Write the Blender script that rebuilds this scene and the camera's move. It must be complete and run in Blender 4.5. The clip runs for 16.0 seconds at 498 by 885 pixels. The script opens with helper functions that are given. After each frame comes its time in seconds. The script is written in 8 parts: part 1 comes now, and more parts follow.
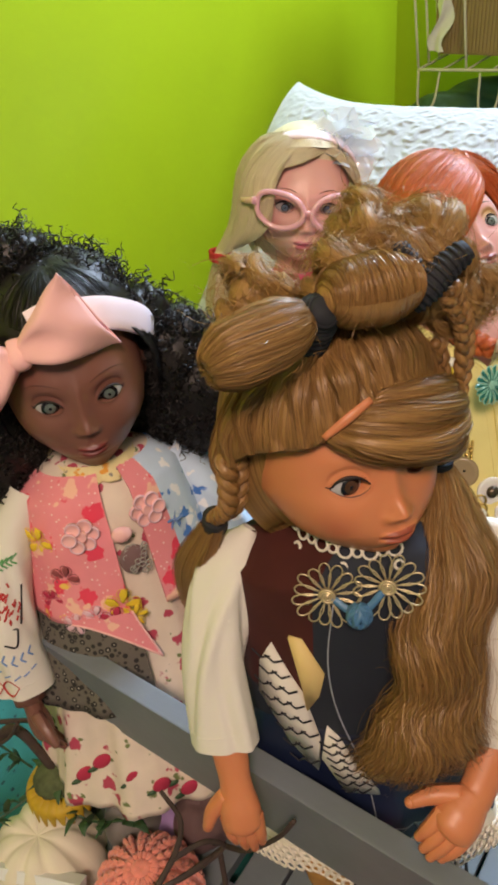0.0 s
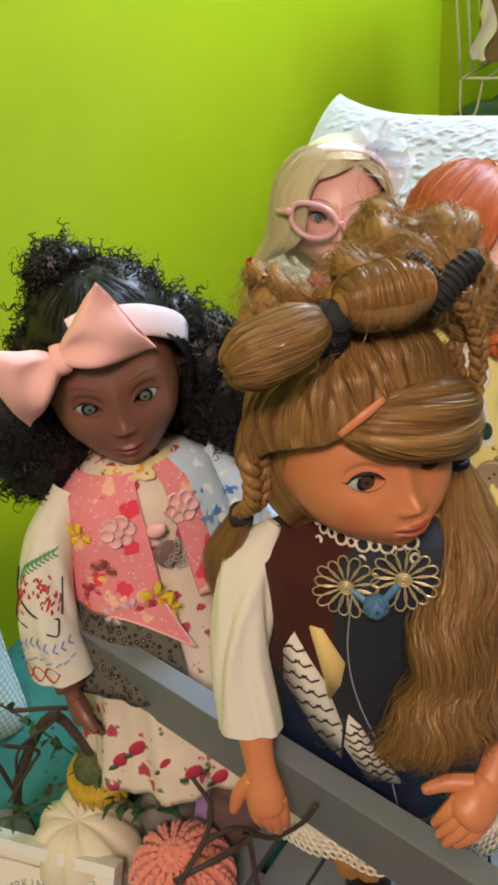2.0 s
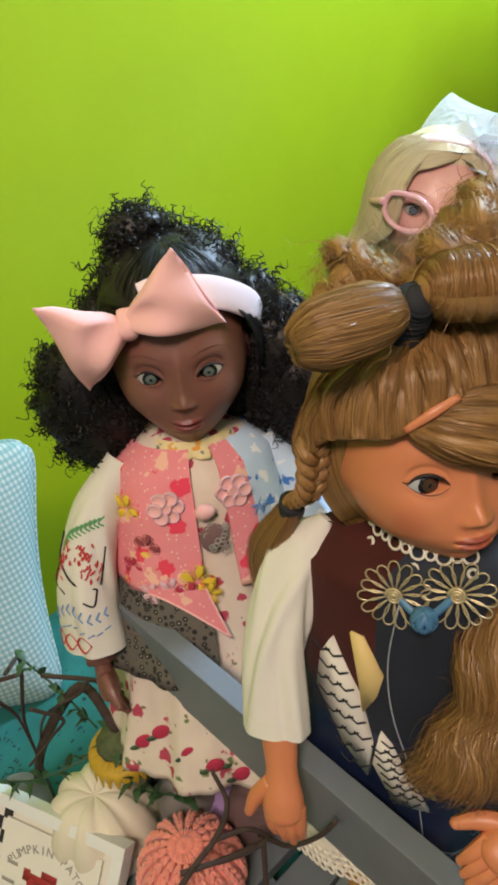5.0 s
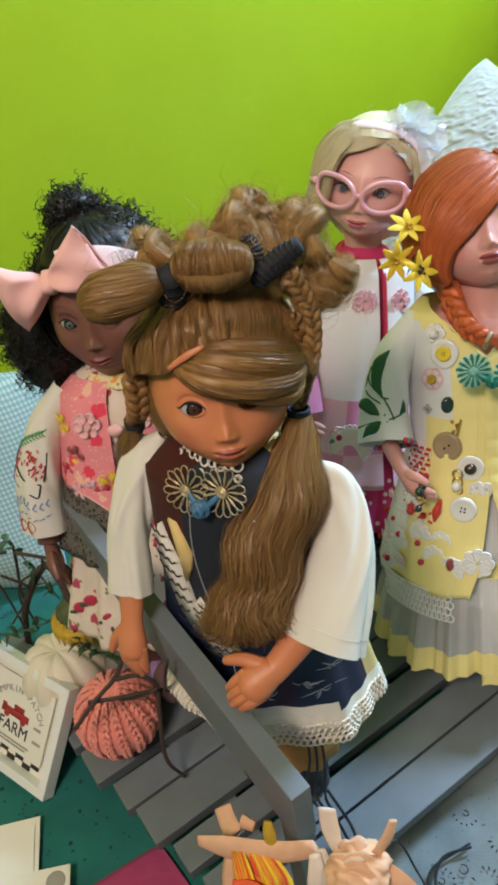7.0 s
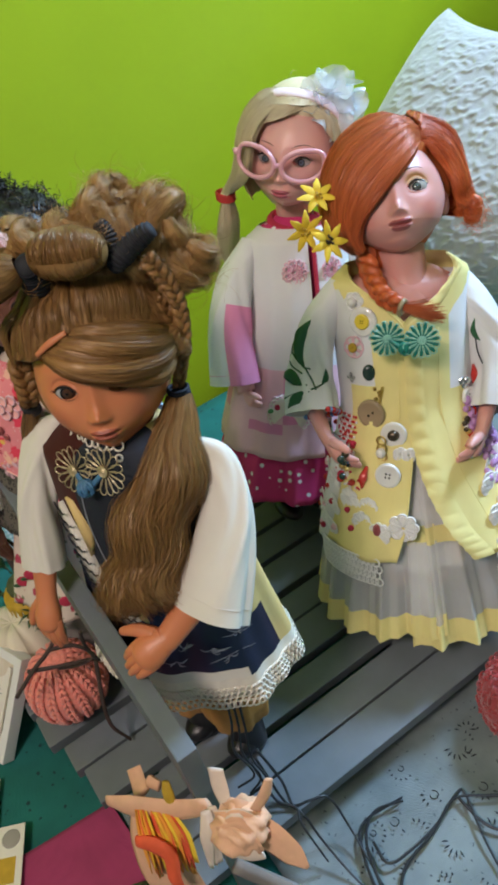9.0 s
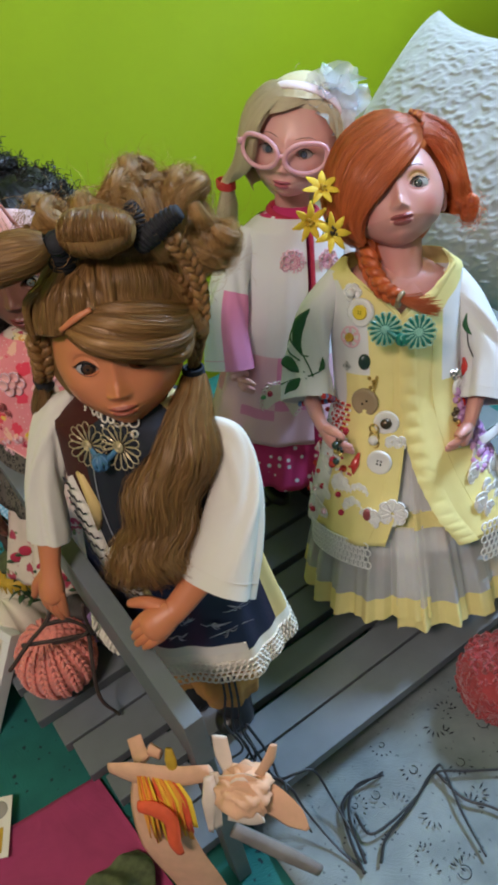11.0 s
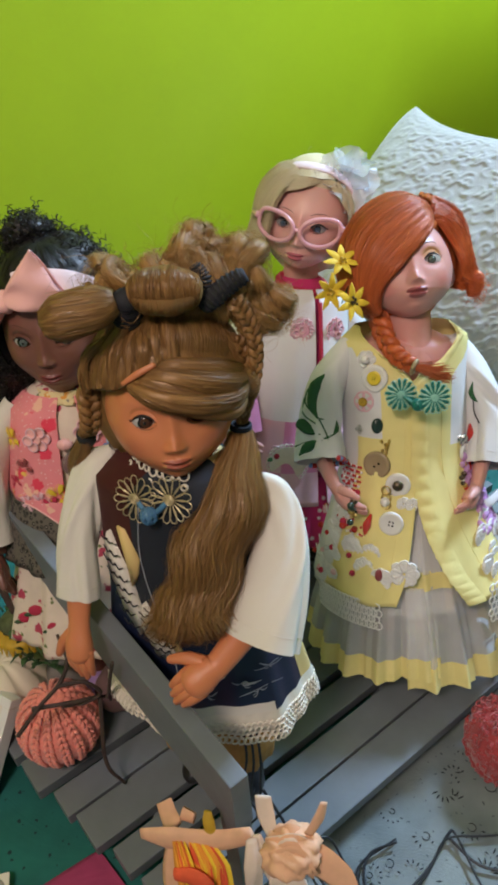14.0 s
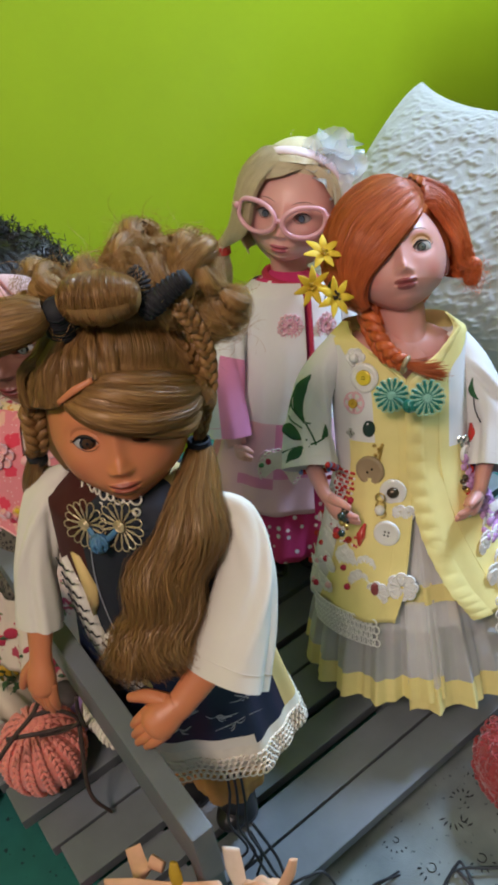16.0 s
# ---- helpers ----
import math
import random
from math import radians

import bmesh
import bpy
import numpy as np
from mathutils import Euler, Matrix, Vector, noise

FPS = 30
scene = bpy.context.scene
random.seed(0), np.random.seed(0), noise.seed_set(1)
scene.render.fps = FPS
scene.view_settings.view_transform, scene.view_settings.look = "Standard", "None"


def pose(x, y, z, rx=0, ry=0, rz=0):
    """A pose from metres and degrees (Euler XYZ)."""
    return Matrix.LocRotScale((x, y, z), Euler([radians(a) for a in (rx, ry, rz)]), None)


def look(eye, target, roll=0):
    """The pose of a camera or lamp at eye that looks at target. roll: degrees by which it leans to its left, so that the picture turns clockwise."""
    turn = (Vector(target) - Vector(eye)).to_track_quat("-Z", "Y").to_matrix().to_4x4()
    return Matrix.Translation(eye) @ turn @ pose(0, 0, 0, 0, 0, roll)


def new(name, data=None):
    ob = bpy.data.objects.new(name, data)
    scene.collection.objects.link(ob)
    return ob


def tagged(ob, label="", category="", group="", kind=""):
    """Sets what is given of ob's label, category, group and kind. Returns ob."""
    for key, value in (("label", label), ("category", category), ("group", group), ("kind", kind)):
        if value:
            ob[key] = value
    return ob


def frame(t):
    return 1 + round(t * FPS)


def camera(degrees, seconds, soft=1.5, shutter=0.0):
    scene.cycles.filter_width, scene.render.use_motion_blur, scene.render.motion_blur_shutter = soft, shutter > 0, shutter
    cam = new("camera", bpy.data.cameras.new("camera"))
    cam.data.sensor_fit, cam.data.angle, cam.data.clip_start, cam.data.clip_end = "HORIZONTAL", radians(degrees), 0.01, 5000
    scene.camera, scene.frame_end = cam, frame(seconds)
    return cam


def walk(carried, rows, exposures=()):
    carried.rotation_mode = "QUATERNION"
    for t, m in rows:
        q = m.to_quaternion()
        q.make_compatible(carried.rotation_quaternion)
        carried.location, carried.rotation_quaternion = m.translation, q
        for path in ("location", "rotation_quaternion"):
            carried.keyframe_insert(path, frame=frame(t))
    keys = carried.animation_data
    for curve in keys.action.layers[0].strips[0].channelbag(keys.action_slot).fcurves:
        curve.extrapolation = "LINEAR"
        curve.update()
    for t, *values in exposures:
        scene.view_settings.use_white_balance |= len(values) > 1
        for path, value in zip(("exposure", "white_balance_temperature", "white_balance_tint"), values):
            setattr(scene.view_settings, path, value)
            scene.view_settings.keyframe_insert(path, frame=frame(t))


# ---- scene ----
cam = camera(36.04, 16.0, soft=3.4)
PATH = [
    (0.0, (-0.1560, 0.0115, 0.6009), (0.4651, 0.5066, -0.0066), -6.29),
    (0.5, (-0.1592, -0.0076, 0.6054), (0.4621, 0.5136, 0.0202), -7.54),
    (1.0, (-0.1546, -0.0145, 0.6057), (0.4673, 0.5145, 0.0282), -8.25),
    (1.5, (-0.1633, -0.0124, 0.6138), (0.4501, 0.5293, 0.0391), -7.97),
    (2.0, (-0.1644, -0.0087, 0.6078), (0.4267, 0.5393, 0.0160), -8.55),
    (2.5, (-0.1657, -0.0194, 0.6063), (0.4178, 0.5264, 0.0050), -9.54),
    (3.0, (-0.1507, 0.0020, 0.6082), (0.4581, 0.5489, 0.0335), -7.52),
    (3.5, (-0.1403, 0.0243, 0.5977), (0.4849, 0.5486, 0.0196), -6.88),
    (4.0, (-0.1493, 0.0511, 0.5949), (0.4723, 0.5743, 0.0118), -6.09),
    (4.2, (-0.1533, 0.0556, 0.5853), (0.4596, 0.5902, 0.0034), -5.91),
    (6.3, (-0.1477, -0.1653, 0.6337), (0.2358, 0.5342, 0.0306), -6.96),
    (6.5, (-0.1439, -0.1752, 0.6412), (0.2391, 0.5204, 0.0334), -7.90),
    (7.0, (-0.0926, -0.1866, 0.6377), (0.2867, 0.4997, 0.0171), -9.10),
    (7.5, (-0.0151, -0.2099, 0.6397), (0.3520, 0.4703, 0.0052), -10.37),
    (8.0, (-0.0021, -0.2200, 0.6376), (0.3259, 0.4785, 0.0017), -13.09),
    (8.5, (-0.0097, -0.2282, 0.6350), (0.3105, 0.4652, -0.0106), -13.77),
    (9.0, (-0.0214, -0.2402, 0.6385), (0.3045, 0.4452, -0.0127), -13.40),
    (11.3, (-0.0565, -0.2376, 0.6483), (0.3060, 0.4141, -0.0180), -9.14),
    (11.5, (-0.0576, -0.2394, 0.6468), (0.3059, 0.4173, -0.0141), -9.13),
    (12.0, (-0.0719, -0.2368, 0.6521), (0.3081, 0.4233, 0.0041), -7.74),
    (12.5, (-0.0899, -0.2291, 0.6543), (0.3039, 0.4373, 0.0211), -6.58),
    (13.0, (-0.0990, -0.2192, 0.6561), (0.3105, 0.4487, 0.0347), -5.61),
    (13.5, (-0.1098, -0.2084, 0.6587), (0.3161, 0.4599, 0.0488), -5.02),
    (14.0, (-0.1150, -0.2123, 0.6544), (0.3452, 0.4406, 0.0528), -4.54),
    (14.5, (-0.0957, -0.2074, 0.6519), (0.3857, 0.4287, 0.0488), -4.89),
    (15.0, (-0.0599, -0.2137, 0.6479), (0.3841, 0.4461, 0.0416), -7.57),
    (15.5, (-0.0511, -0.2122, 0.6460), (0.3646, 0.4619, 0.0354), -8.52),
    (16.0, (-0.0535, -0.2025, 0.6370), (0.3650, 0.4705, 0.0272), -8.15),
]
EXPOSURES = [(0.0, 0.15, 6900, 26), (3.0, 0.20, 6900, 26), (4.2, 0.25, 6500, 22), (6.5, 0.14, 6300, 18), (9.0, -0.08, 6000, 20), (11.5, -0.22, 6100, 23), (13.0, -0.20, 6300, 24), (14.5, -0.20, 6300, 22), (16.0, -0.21, 6300, 25)]
walk(cam, [(t, look(eye, at, roll)) for t, eye, at, roll in PATH], EXPOSURES)

# ---- world and light ----
world = bpy.data.worlds.new("world")
scene.world = world
world.use_nodes = True
wn = world.node_tree
sky = wn.nodes.new("ShaderNodeTexSky")
sky.sky_type, sky.sun_disc = "NISHITA", False
sky.sun_elevation, sky.sun_rotation = radians(38), radians(70)
wn.links.new(sky.outputs[0], wn.nodes["Background"].inputs[0])
wn.nodes["Background"].inputs[1].default_value = 0.08


def area(name, eye, at, sx, sy, power, colour):
    d = bpy.data.lights.new(name, "AREA")
    d.shape, d.size, d.size_y, d.energy, d.color = "RECTANGLE", sx, sy, power, colour
    ob = new(name, d)
    ob.matrix_world = look(eye, at)
    return ob


area("window_daylight", (1.57, 0.24, 1.45), (0.30, -0.22, 0.0), 0.34, 0.34, 58.0, (0.52, 0.77, 1.0))
area("ceiling_lamp_light", (-0.82, -0.45, 1.78), (0.05, 0.35, 0.2), 0.40, 0.40, 25.0, (1.0, 0.84, 0.68))

# ---- materials ----
def mat(name, base, rough=0.6, vary=0.12, scale=60.0, bump=0.0, bscale=400.0, metal=0.0, sheen=0.0, trans=0.0, coat=0.0, tint=None, weave=0.0, sss=0.0, spec=0.5, alpha=1.0, deep=0.0005):
    m = bpy.data.materials.new(name)
    m.use_nodes = True
    nt = m.node_tree
    b = nt.nodes["Principled BSDF"]
    tc = nt.nodes.new("ShaderNodeTexCoord")
    n1 = nt.nodes.new("ShaderNodeTexNoise")
    n1.inputs["Scale"].default_value, n1.inputs["Detail"].default_value = scale, 6
    n2 = nt.nodes.new("ShaderNodeTexNoise")
    n2.inputs["Scale"].default_value, n2.inputs["Detail"].default_value = scale * 0.16, 3
    nt.links.new(tc.outputs["Object"], n1.inputs["Vector"])
    nt.links.new(tc.outputs["Object"], n2.inputs["Vector"])
    mixn = nt.nodes.new("ShaderNodeMath")
    mixn.operation = "ADD"
    nt.links.new(n1.outputs[0], mixn.inputs[0])
    nt.links.new(n2.outputs[0], mixn.inputs[1])
    ramp = nt.nodes.new("ShaderNodeMapRange")
    ramp.inputs[1].default_value, ramp.inputs[2].default_value = 0.6, 1.4
    nt.links.new(mixn.outputs[0], ramp.inputs[0])
    mix = nt.nodes.new("ShaderNodeMix")
    mix.data_type = "RGBA"
    lo = [c * (1 - vary) for c in base]
    hi = tint if tint else [min(1, c * (1 + vary)) for c in base]
    mix.inputs[6].default_value, mix.inputs[7].default_value = (*lo, 1), (*hi, 1)
    nt.links.new(ramp.outputs[0], mix.inputs[0])
    nt.links.new(mix.outputs[2], b.inputs["Base Color"])
    b.inputs["Roughness"].default_value, b.inputs["Metallic"].default_value = rough, metal
    b.inputs["Specular IOR Level"].default_value = spec
    if sheen:
        b.inputs["Sheen Weight"].default_value = sheen
    if trans:
        b.inputs["Transmission Weight"].default_value = trans
    if coat:
        b.inputs["Coat Weight"].default_value = coat
    if sss:
        b.inputs["Subsurface Weight"].default_value = sss
        b.inputs["Subsurface Radius"].default_value = (0.006, 0.003, 0.002)
    b.inputs["Alpha"].default_value = alpha
    if bump or weave:
        bp = nt.nodes.new("ShaderNodeBump")
        bp.inputs["Strength"].default_value, bp.inputs["Distance"].default_value = max(bump, 0.4 * weave), deep
        nb = nt.nodes.new("ShaderNodeTexNoise")
        nb.inputs["Scale"].default_value, nb.inputs["Detail"].default_value = bscale, 4
        nt.links.new(tc.outputs["Object"], nb.inputs["Vector"])
        src = nb.outputs[0]
        if weave:
            w1, w2 = nt.nodes.new("ShaderNodeTexWave"), nt.nodes.new("ShaderNodeTexWave")
            w1.bands_direction, w2.bands_direction = "X", "Z"
            for w in (w1, w2):
                w.inputs["Scale"].default_value = 900
                nt.links.new(tc.outputs["Object"], w.inputs["Vector"])
            ad = nt.nodes.new("ShaderNodeMath")
            nt.links.new(w1.outputs[1], ad.inputs[0])
            nt.links.new(w2.outputs[1], ad.inputs[1])
            ad2 = nt.nodes.new("ShaderNodeMath")
            nt.links.new(ad.outputs[0], ad2.inputs[0])
            nt.links.new(src, ad2.inputs[1])
            src = ad2.outputs[0]
        nt.links.new(src, bp.inputs["Height"])
        nt.links.new(bp.outputs[0], b.inputs["Normal"])
    return m


def base_link(m):
    """The node tree, the shader and the socket that feeds its base colour."""
    nt = m.node_tree
    b = nt.nodes["Principled BSDF"]
    return nt, b, b.inputs["Base Color"].links[0].from_socket


def over(m, colour, fac_socket):
    """Lay a further colour over a material's base colour where fac is 1."""
    nt, b, src = base_link(m)
    mx = nt.nodes.new("ShaderNodeMix")
    mx.data_type = "RGBA"
    nt.links.new(fac_socket, mx.inputs[0])
    nt.links.new(src, mx.inputs[6])
    mx.inputs[7].default_value = (*colour, 1)
    nt.links.new(mx.outputs[2], b.inputs["Base Color"])
    return m


def spots(m, colour, scale, size, soft=0.02, rnd=1.0, seed=0.0, noise_mix=0.0):
    """Scattered round blots of a colour (petals, dots, printed flowers)."""
    nt = m.node_tree
    tc = nt.nodes.new("ShaderNodeTexCoord")
    mp = nt.nodes.new("ShaderNodeMapping")
    mp.inputs["Location"].default_value = (seed, seed * 0.7, seed * 1.3)
    nt.links.new(tc.outputs["Object"], mp.inputs[0])
    vec = mp.outputs[0]
    if noise_mix:
        nz = nt.nodes.new("ShaderNodeTexNoise")
        nz.inputs["Scale"].default_value = scale * 2.2
        nt.links.new(vec, nz.inputs["Vector"])
        vm = nt.nodes.new("ShaderNodeVectorMath")
        vm.operation = "MULTIPLY_ADD"
        nt.links.new(nz.outputs["Color"], vm.inputs[0])
        vm.inputs[1].default_value = (noise_mix / scale,) * 3
        nt.links.new(vec, vm.inputs[2])
        vec = vm.outputs[0]
    v = nt.nodes.new("ShaderNodeTexVoronoi")
    v.inputs["Scale"].default_value, v.inputs["Randomness"].default_value = scale, rnd
    nt.links.new(vec, v.inputs["Vector"])
    mr = nt.nodes.new("ShaderNodeMapRange")
    mr.inputs[1].default_value, mr.inputs[2].default_value = size + soft, size - soft
    nt.links.new(v.outputs["Distance"], mr.inputs[0])
    return over(m, colour, mr.outputs[0])


def checks(m, colour, scale, axes=("X", "Z"), seed=0.0, strength=0.5):
    """Gingham: two crossing sets of soft bands."""
    nt = m.node_tree
    tc = nt.nodes.new("ShaderNodeTexCoord")
    for ax in axes:
        w = nt.nodes.new("ShaderNodeTexWave")
        w.bands_direction = ax
        w.inputs["Scale"].default_value = scale
        nt.links.new(tc.outputs["Object"], w.inputs["Vector"])
        mr = nt.nodes.new("ShaderNodeMapRange")
        mr.inputs[1].default_value, mr.inputs[2].default_value, mr.inputs[4].default_value = 0.45, 0.55, strength
        nt.links.new(w.outputs[1], mr.inputs[0])
        over(m, colour, mr.outputs[0])
    return m


def hair(name, lo, hi, rough=0.28, stretch=420.0, along=1.2, spec=0.5):
    """Combed fibres: fine streaks that run along each lock (u across it, v along it)."""
    m = bpy.data.materials.new(name)
    m.use_nodes = True
    nt = m.node_tree
    b = nt.nodes["Principled BSDF"]
    uv = nt.nodes.new("ShaderNodeTexCoord")
    outs = []
    for k, (sx, sy) in enumerate(((stretch, along), (stretch * 0.38, along * 0.9))):
        mp = nt.nodes.new("ShaderNodeMapping")
        mp.inputs["Scale"].default_value = (sx, sy, 1)
        nt.links.new(uv.outputs["UV"], mp.inputs[0])
        n = nt.nodes.new("ShaderNodeTexNoise")
        n.inputs["Scale"].default_value, n.inputs["Detail"].default_value = 1.0, 4
        nt.links.new(mp.outputs[0], n.inputs["Vector"])
        outs.append(n.outputs[0])
    av = nt.nodes.new("ShaderNodeMath")
    nt.links.new(outs[0], av.inputs[0])
    nt.links.new(outs[1], av.inputs[1])
    geo = nt.nodes.new("ShaderNodeNewGeometry")
    ad = nt.nodes.new("ShaderNodeMath")
    ad.operation = "MULTIPLY_ADD"
    ad.inputs[1].default_value = 0.25
    nt.links.new(geo.outputs["Random Per Island"], ad.inputs[0])
    nt.links.new(av.outputs[0], ad.inputs[2])
    mr = nt.nodes.new("ShaderNodeMapRange")
    mr.inputs[1].default_value, mr.inputs[2].default_value = 0.76, 1.46
    nt.links.new(ad.outputs[0], mr.inputs[0])
    mx = nt.nodes.new("ShaderNodeMix")
    mx.data_type = "RGBA"
    mx.inputs[6].default_value, mx.inputs[7].default_value = (*lo, 1), (*hi, 1)
    nt.links.new(mr.outputs[0], mx.inputs[0])
    nt.links.new(mx.outputs[2], b.inputs["Base Color"])
    b.inputs["Roughness"].default_value = rough
    b.inputs["Specular IOR Level"].default_value = spec
    b.inputs["Specular Tint"].default_value = (*[0.6 + 0.4 * c / max(hi) for c in hi], 1)
    b.inputs["Anisotropic"].default_value = 0.6
    tg = nt.nodes.new("ShaderNodeTangent")
    tg.direction_type, tg.uv_map = "UV_MAP", "UVMap"
    nt.links.new(tg.outputs[0], b.inputs["Tangent"])
    bp = nt.nodes.new("ShaderNodeBump")
    bp.inputs["Strength"].default_value, bp.inputs["Distance"].default_value = 0.20, 0.0004
    nt.links.new(outs[0], bp.inputs["Height"])
    nt.links.new(bp.outputs[0], b.inputs["Normal"])
    return m


M = {}
M["wall"] = mat("lime_wall_paint", (0.40, 0.535, 0.009), 0.42, 0.05, 9.0, 0.25, 160.0)
M["white"] = mat("white_paint", (0.8, 0.79, 0.76), 0.6, 0.04, 20.0)
# colour of the unseen walls, darkened to cut bounced fill and raise contrast
M["dim"] = mat("unseen_wall_fill_cut", (0.30, 0.28, 0.26), 0.6, 0.05, 20.0)
M["floorwood"] = mat("floor_boards", (0.22, 0.14, 0.08), 0.5, 0.25, 12.0)
M["grey_wood"] = mat("grey_painted_wood", (0.150, 0.170, 0.185), 0.48, 0.14, 40.0, 0.35, 180.0)
M["teal_cloth"] = mat("teal_printed_cotton", (0.010, 0.145, 0.125), 0.85, 0.25, 30.0, 0.3, 500.0, weave=0.3)
spots(M["teal_cloth"], (0.006, 0.03, 0.035), 90.0, 0.16, 0.03, 1.0, 1.7, 0.6)
M["magenta_cloth"] = mat("magenta_felt", (0.38, 0.045, 0.13), 0.9, 0.2, 40.0, 0.3, 500.0, weave=0.3)
M["slate_cloth"] = mat("slate_printed_cotton", (0.185, 0.235, 0.25), 0.85, 0.42, 26.0, 0.3, 500.0, weave=0.1, tint=(0.27, 0.32, 0.31))
spots(M["slate_cloth"], (0.085, 0.105, 0.11), 120.0, 0.13, 0.03, 1.0, 2.4, 0.8)
M["ink"] = mat("black_ink", (0.012, 0.016, 0.02), 0.8)
M["skin_tan"] = mat("tan_vinyl", (0.62, 0.215, 0.088), 0.42, 0.05, 30.0, sss=0.15)
M["skin_dark"] = mat("dark_brown_vinyl", (0.205, 0.084, 0.058), 0.42, 0.06, 30.0, sss=0.1)
M["skin_pale"] = mat("pale_pink_vinyl", (0.70, 0.34, 0.29), 0.40, 0.04, 30.0, sss=0.2)
M["skin_fair"] = mat("fair_peach_vinyl", (0.78, 0.42, 0.36), 0.40, 0.04, 30.0, sss=0.2)
M["lip_rose"] = mat("painted_rose_lips", (0.30, 0.065, 0.065), 0.3, 0.06)
M["eye_white"] = mat("eye_white", (0.46, 0.44, 0.42), 0.08, 0.02, coat=1.0)
M["iris_grey"] = mat("grey_green_iris", (0.11, 0.14, 0.12), 0.06, 0.4, 900.0, coat=1.0)
M["iris_blue"] = mat("grey_blue_iris", (0.12, 0.19, 0.26), 0.06, 0.4, 900.0, coat=1.0)
M["iris_dark"] = mat("dark_brown_iris", (0.065, 0.030, 0.014), 0.05, 0.4, 900.0)
M["black"] = mat("black_gloss", (0.008, 0.008, 0.009), 0.25, 0.1)
M["lash"] = mat("dark_lashes", (0.02, 0.012, 0.01), 0.6)
M["brow"] = mat("painted_brow", (0.12, 0.05, 0.03), 0.6)
M["hair_brown"] = hair("honey_brown_fibre", (0.070, 0.028, 0.008), (0.47, 0.250, 0.080), 0.38, spec=0.6)
M["hair_fuzz"] = hair("frizzy_honey_fibre", (0.17, 0.080, 0.022), (0.52, 0.29, 0.095), 0.50, 120.0, 3.0)
M["hair_red"] = hair("copper_red_fibre", (0.27, 0.030, 0.006), (0.86, 0.215, 0.055), 0.40, spec=0.7)
M["hair_blonde"] = hair("pale_blonde_fibre", (0.56, 0.45, 0.27), (0.82, 0.72, 0.50), 0.42)
M["hair_black"] = hair("black_curly_fibre", (0.004, 0.004, 0.004), (0.012, 0.010, 0.009), 0.45, 14.0, 6.0, 0.45)
M["cream"] = mat("cream_cotton", (0.72, 0.675, 0.58), 0.85, 0.06, 25.0, 0.14, 90.0, deep=0.0012, weave=0.03)
M["white_cotton"] = mat("white_cotton", (0.74, 0.73, 0.72), 0.85, 0.05, 25.0, 0.14, 90.0, deep=0.0012, weave=0.03)
M["yellow"] = mat("pale_yellow_cotton", (0.80, 0.69, 0.27), 0.82, 0.08, 40.0, 0.12, 90.0, deep=0.0010, weave=0.03)
M["butter"] = mat("butter_yellow_satin", (0.72, 0.52, 0.20), 0.6, 0.08, 40.0, weave=0.2)
M["pink"] = mat("pink_cotton", (0.74, 0.26, 0.44), 0.85, 0.08, 30.0, weave=0.3)
M["palepink"] = mat("pale_pink_cotton", (0.80, 0.50, 0.55), 0.85, 0.08, 30.0, weave=0.3)
M["bow_pink"] = mat("salmon_pink_cotton", (0.88, 0.48, 0.44), 0.85, 0.05, 30.0, weave=0.3)
M["band_pink"] = mat("pale_satin_band", (0.86, 0.70, 0.74), 0.6, 0.05, 30.0, weave=0.2)
M["frame_pink"] = mat("pink_plastic", (0.82, 0.42, 0.47), 0.25, 0.04, coat=0.5)
M["lens"] = mat("rosy_clear_lens", (0.95, 0.80, 0.82), 0.03, 0.0, trans=1.0, alpha=0.25)
M["hotpink_dots"] = spots(mat("hot_pink_dotted_cotton", (0.60, 0.035, 0.16), 0.85, 0.08, 30.0, weave=0.3), (0.85, 0.80, 0.80), 95.0, 0.22, 0.03, 0.35)
M["redcotton"] = mat("crimson_cotton", (0.48, 0.03, 0.07), 0.85, 0.1, 30.0, weave=0.3)
fl = mat("coral_floral_cotton", (0.82, 0.26, 0.28), 0.85, 0.08, 60.0, weave=0.3)
spots(fl, (0.88, 0.62, 0.56), 260.0, 0.16, 0.04, 0.6, 2.0)
spots(fl, (0.80, 0.055, 0.10), 52.0, 0.31, 0.02, 1.0, 0.3, 0.9)
spots(fl, (0.88, 0.50, 0.36), 48.0, 0.26, 0.02, 1.0, 4.1, 0.9)
spots(fl, (0.86, 0.52, 0.10), 50.0, 0.18, 0.02, 1.0, 7.3, 0.9)
M["floral"] = fl
bl = mat("blue_floral_cotton", (0.55, 0.68, 0.82), 0.85, 0.12, 60.0, weave=0.3)
spots(bl, (0.06, 0.20, 0.55), 60.0, 0.25, 0.03, 1.0, 0.9, 0.9)
spots(bl, (0.85, 0.86, 0.88), 70.0, 0.25, 0.03, 1.0, 3.9, 0.7)
M["blue_floral"] = bl
cr = mat("cream_rose_print", (0.74, 0.62, 0.50), 0.85, 0.1, 60.0, weave=0.3)
spots(cr, (0.48, 0.06, 0.10), 60.0, 0.28, 0.03, 1.0, 0.2, 0.8)
spots(cr, (0.16, 0.20, 0.07), 75.0, 0.18, 0.03, 1.0, 5.2, 0.8)
M["rose_print"] = cr
yl = mat("yellow_collar_print", (0.80, 0.66, 0.34), 0.85, 0.1, 60.0, weave=0.3)
spots(yl, (0.30, 0.26, 0.22), 140.0, 0.16, 0.03, 1.0, 0.2, 0.8)
spots(yl, (0.78, 0.34, 0.05), 85.0, 0.26, 0.03, 1.0, 3.2, 0.8)
